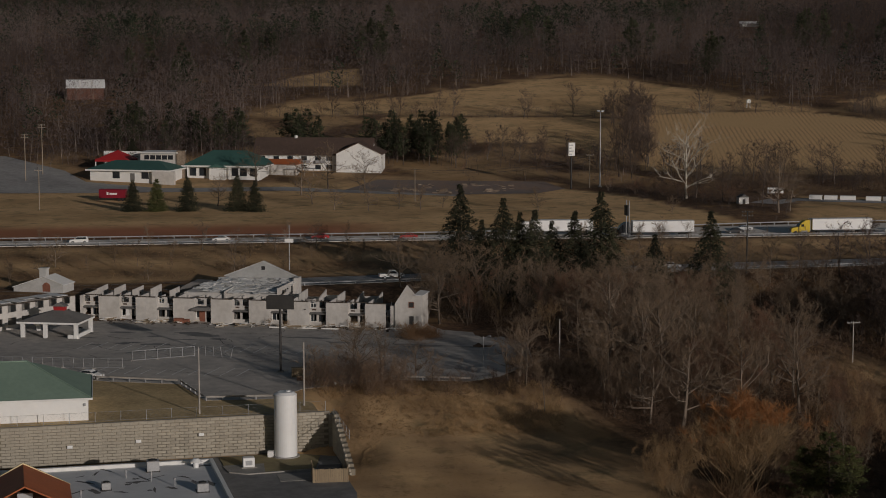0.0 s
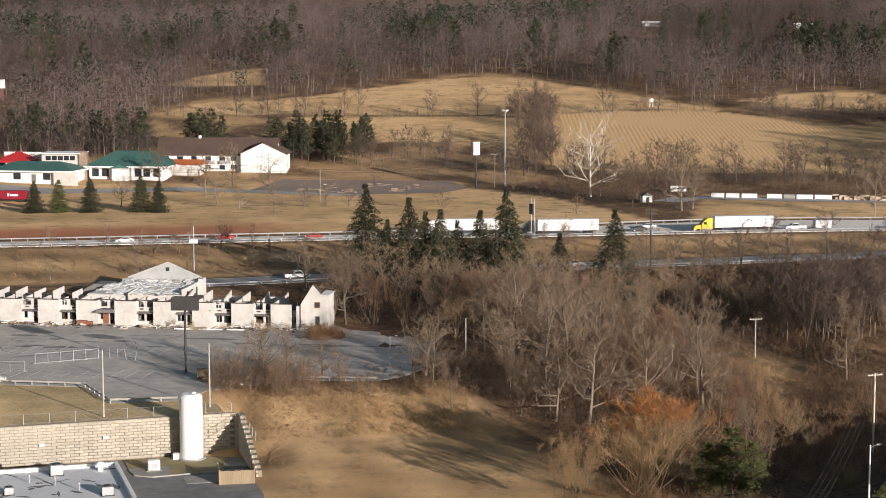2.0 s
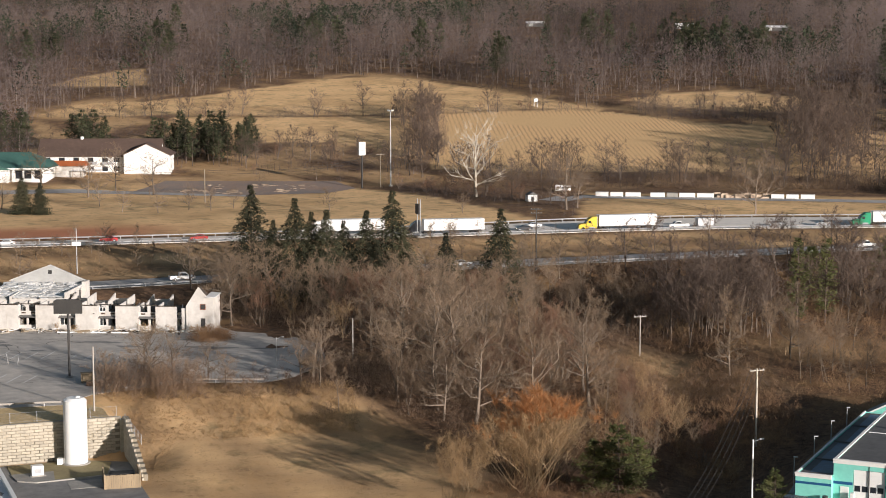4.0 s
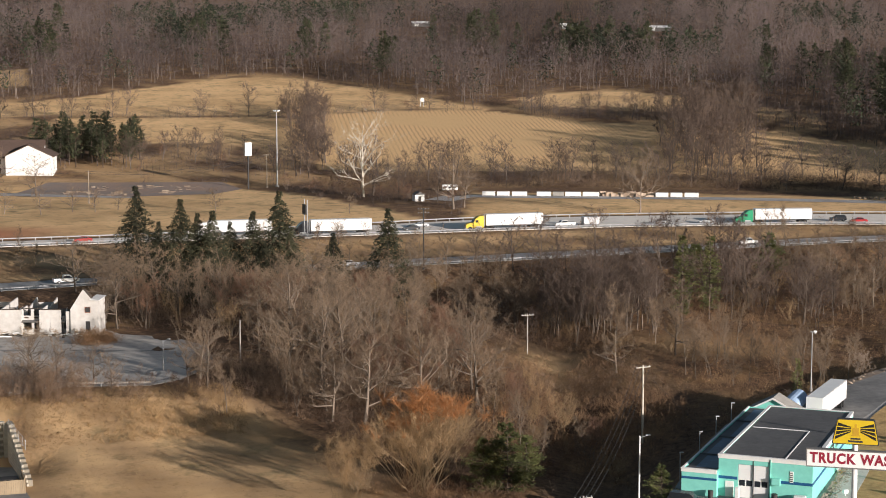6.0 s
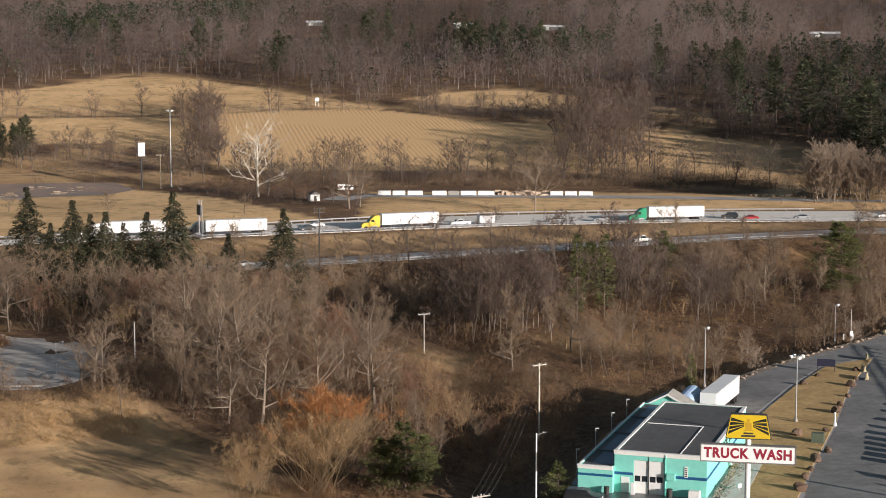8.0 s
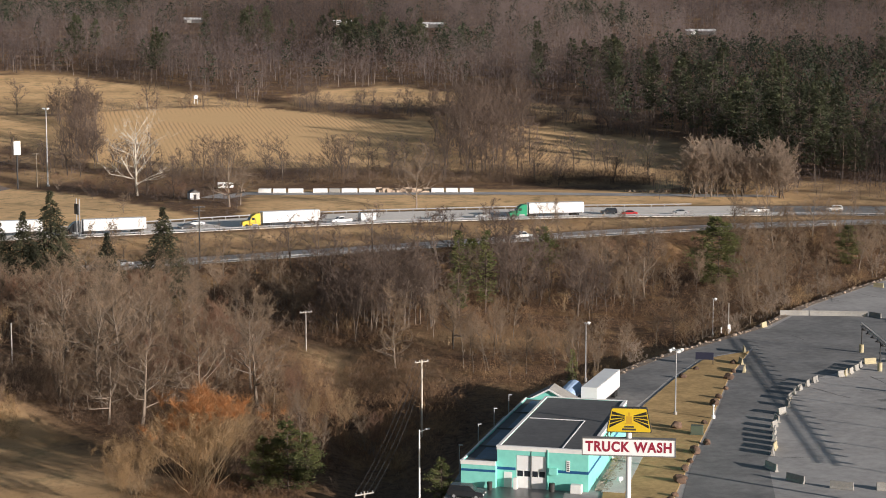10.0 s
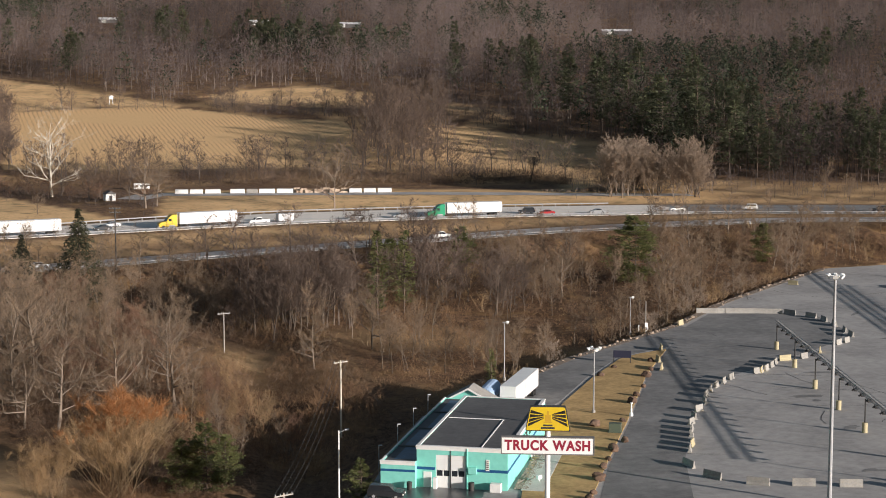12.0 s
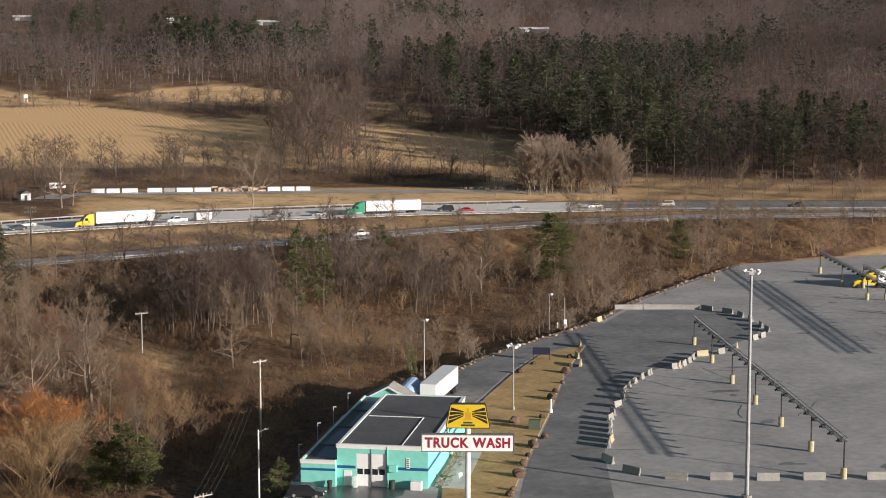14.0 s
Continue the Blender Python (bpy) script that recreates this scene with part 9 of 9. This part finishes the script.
for k in range(70):
    x = rg.uniform(205, 330)
    y = float(y_low(x)) - rg.uniform(7, 26)
    if x < x_yard(y) - 4 and free(x, y, 3.0):
        plant("bare_tree", (ASHES + SLIM + BUSHY)[k % 10], x, y, rg.uniform(0, 360), rg.uniform(0.5, 1.0), "bare grey-brown tree in the brush below the slip road", "trees below the slip road")
patch("roadside_scrub", 1700, 150, 320, 300, 425, slope_keep, 1.4, 4.6, 0.45, 46, 101, "dense dark scrub below the slip road", BRUSH_GREY, 0.024)
patch("slope_grass", 6000, 66, 330, 262, 425, slope_keep, 0.4, 1.5, 0.8, 14, 97, "pale dry grass between the slope scrub", DRYGRASS, 0.03, category="grass")
patch("slope_scrub", 8000, 78, 330, 255, 430, slope_keep, 0.9, 3.4, 0.55, 40, 73, "tangled brown scrub on the slope below the slip road")
patch("pole_bank_grass", 500, 69, 83, 308, 328, lambda x, y, r: ((x - 76) / 6.5) ** 2 + ((y - 318) / 10.0) ** 2 < 1, 0.3, 1.0, 0.7, 14, 111, "tall golden grass on the bank round the utility pole", DRYGRASS, 0.03, category="grass")
bank_keep = lambda x, y, r: (y > y_low(x) + 9.3) & (y < y_near(x) - 1.5)
patch("bank_grass", 9000, -180, 300, 340, 460, bank_keep, 0.4, 1.5, 0.7, 13, 75, "rough dry grass on the highway bank", DRYGRASS, 0.03, category="grass")
patch("bank_scrub", 2600, -180, 300, 340, 460, bank_keep, 0.8, 3.0, 0.45, 34, 77, "thin bare bushes on the highway bank")
reed_keep = lambda x, y, r: (y > 263 + 0.1 * x) & (y < np.where(x < -24, 262, np.where(x < -12, 283, 285.5))) & ~((x < -20) & (y < 275))
patch("reed_grass", 3400, -24, 16, 262, 286, reed_keep, 0.3, 1.2, 0.6, 16, 79, "tall straw-coloured grass on the bank below the car park", DRYGRASS, 0.03, category="grass")
patch("car_park_weeds", 520, -26, 10, 277, 292, lambda x, y, r: (x > -25.5) & (y < np.where(x < -8, 291, 286)) & (y > 277) & (r.uniform(0, 1, len(x)) < np.where(x < -8, 1.0, 0.45)), 1.2, 4.6, 0.32, 54, 81, "bare saplings and weeds invading the car park", BRUSH_GREY)
patch("motel_weeds", 130, -12, -4.5, 325.5, 333.5, lambda x, y, r: (y - 329.5) ** 2 / 16 + (x + 8.2) ** 2 / 14 < 1, 0.6, 2.2, 0.8, 60, 83, "rusty dry weeds heaped at the motel end", BRUSH, 0.03, category="weeds")
patch("field_grass", 8000, -19, 34, 220, 266, lambda x, y, r: x < 38 - 0.35 * (y - 240), 0.15, 0.5, 1.0, 9, 85, "short dry grass of the lower field", DRYGRASS, 0.03, category="grass")
patch("yard_edge_scrub", 700, 60, 260, 205, 384, lambda x, y, r: np.abs(x - x_yard(y) + 3.5) < 3.0, 0.6, 2.0, 0.6, 36, 87, "low scrub and weeds along the yard edge", BRUSH)
patch("hedge_scrub", 9000, 20, 260, 530, 640, lambda x, y, r: (lambda az, d: (np.abs(d - 598) < 15) & (az > 6.3) & (az < 24.2))(*azd(x, y)), 1.0, 3.0, 0.7, 30, 89, "dark brown brambles along the foot of the fields", BRUSH_GREY, 0.05)

# ---- retaining wall of concrete blocks ----
WALL_A, WALL_B = Vector((-68.0, 248.65, 0)), Vector((-20.2, 261.4, 0))
wall_way = (WALL_B - WALL_A).normalized()
wall_turn = math.degrees(math.atan2(wall_way.y, wall_way.x))
wall_len = (WALL_B - WALL_A).length
retaining = thing("retaining_wall", pose(*WALL_A.xy, -4.0, 0, 0, wall_turn), "tall retaining wall of tan split-face concrete blocks", "wall", kind="structure")
part("core", boxes((0, wall_len, 0.22, 1.0, -0.3, 5.98)), JOINT, retaining)
BL, BH = 1.33, 0.443


def block_mesh(length, seed):
    bm = boxes((0.03, length - 0.03, 0, 0.3, 0.025, BH - 0.025), bev=0.035)
    rr = random.Random(seed)
    for v in bm.verts:
        if v.co.y < 0.05:
            v.co.y += rr.uniform(-0.03, 0.02)
    me = bpy.data.meshes.new("block")
    bm.to_mesh(me)
    bm.free()
    me.materials.append(BLOCK)
    return me


block_me = [block_mesh(BL, k) for k in range(4)]
rg = random.Random(4)
rows_n = 13
made = 0
rest_v, rest_f = [], []
for r in range(rows_n):
    off = 0.0 if r % 2 else -BL / 2
    z = 0.12 + r * 0.4512
    for k in range(int(wall_len / BL) + 2):
        x = off + k * BL
        if x < -0.01 or x + BL > wall_len + 0.4:
            continue
        set_back = 0.015 * r + rg.uniform(-0.02, 0.02)
        if x > 22.0 and made < 300:
            b = new("block", block_me[rg.randrange(4)])
            b.parent = retaining
            b.matrix_basis = pose(x, set_back, z)
            made += 1
        else:
            o = len(rest_v)
            for cx in (x + 0.03, x + BL - 0.03):
                for cy in (set_back, set_back + 0.3):
                    for cz in (z + 0.025, z + BH - 0.025):
                        rest_v.append((cx, cy, cz))
            rest_f += [(o + a, o + b2, o + c, o + d2) for a, b2, c, d2 in ((0, 4, 5, 1), (1, 5, 7, 3), (0, 1, 3, 2), (4, 6, 7, 5), (2, 3, 7, 6))]
rest = tri_mesh("far_blocks", rest_v, rest_f, BLOCK)
rest.shade_flat()
ob = new("far_blocks", rest)
ob.parent = retaining
ob["kind"] = "stuff"
part("wall_cap", boxes((0, wall_len, 0.2, 0.95, 5.985, 6.05)), BLOCK, retaining)
for x, z in ((10.5, 2.6), (20.5, 2.9), (29.8, 3.4)):
    lamp = part("wall_lamp", boxes((x - 0.4, x + 0.4, -0.25, -0.02, z, z + 0.45), bev=0.04), WHITE_METAL, retaining, "white wall-pack lamp")
# stepped return wall towards the yard
ret = thing("stepped_wall", pose(-19.9, 261.2, -4.0, 0, 0, -77), "stepped return wall of tan concrete blocks beside the field", "wall", kind="structure")
rg = random.Random(6)
for k in range(-1, 12):
    top = min(13, max(1, 13 - k))
    for r in range(top):
        b = new("block", block_me[rg.randrange(4)])
        b.parent = ret
        b.matrix_basis = pose(k * BL + (0.0 if r % 2 else 0.3), 0.0, 0.12 + r * 0.4512, 0, 0, 0)
    part("core", boxes((k * BL, (k + 1) * BL - 0.003, 0.22, 0.9, -0.3, 0.12 + top * 0.4512 - 0.05)), JOINT, ret)
for r in range(13):
    part("block", boxes((-0.75, 0.1, -0.5, 0.2, r * 0.4512 - 0.08, r * 0.4512 + 0.355), bev=0.03), BLOCK, ret)
mesh_fence(((-19.7, 262.0), (-16.4, 247.5)), 1.0, 1.3, "grey chain-link fence along the stepped wall", 0.05)
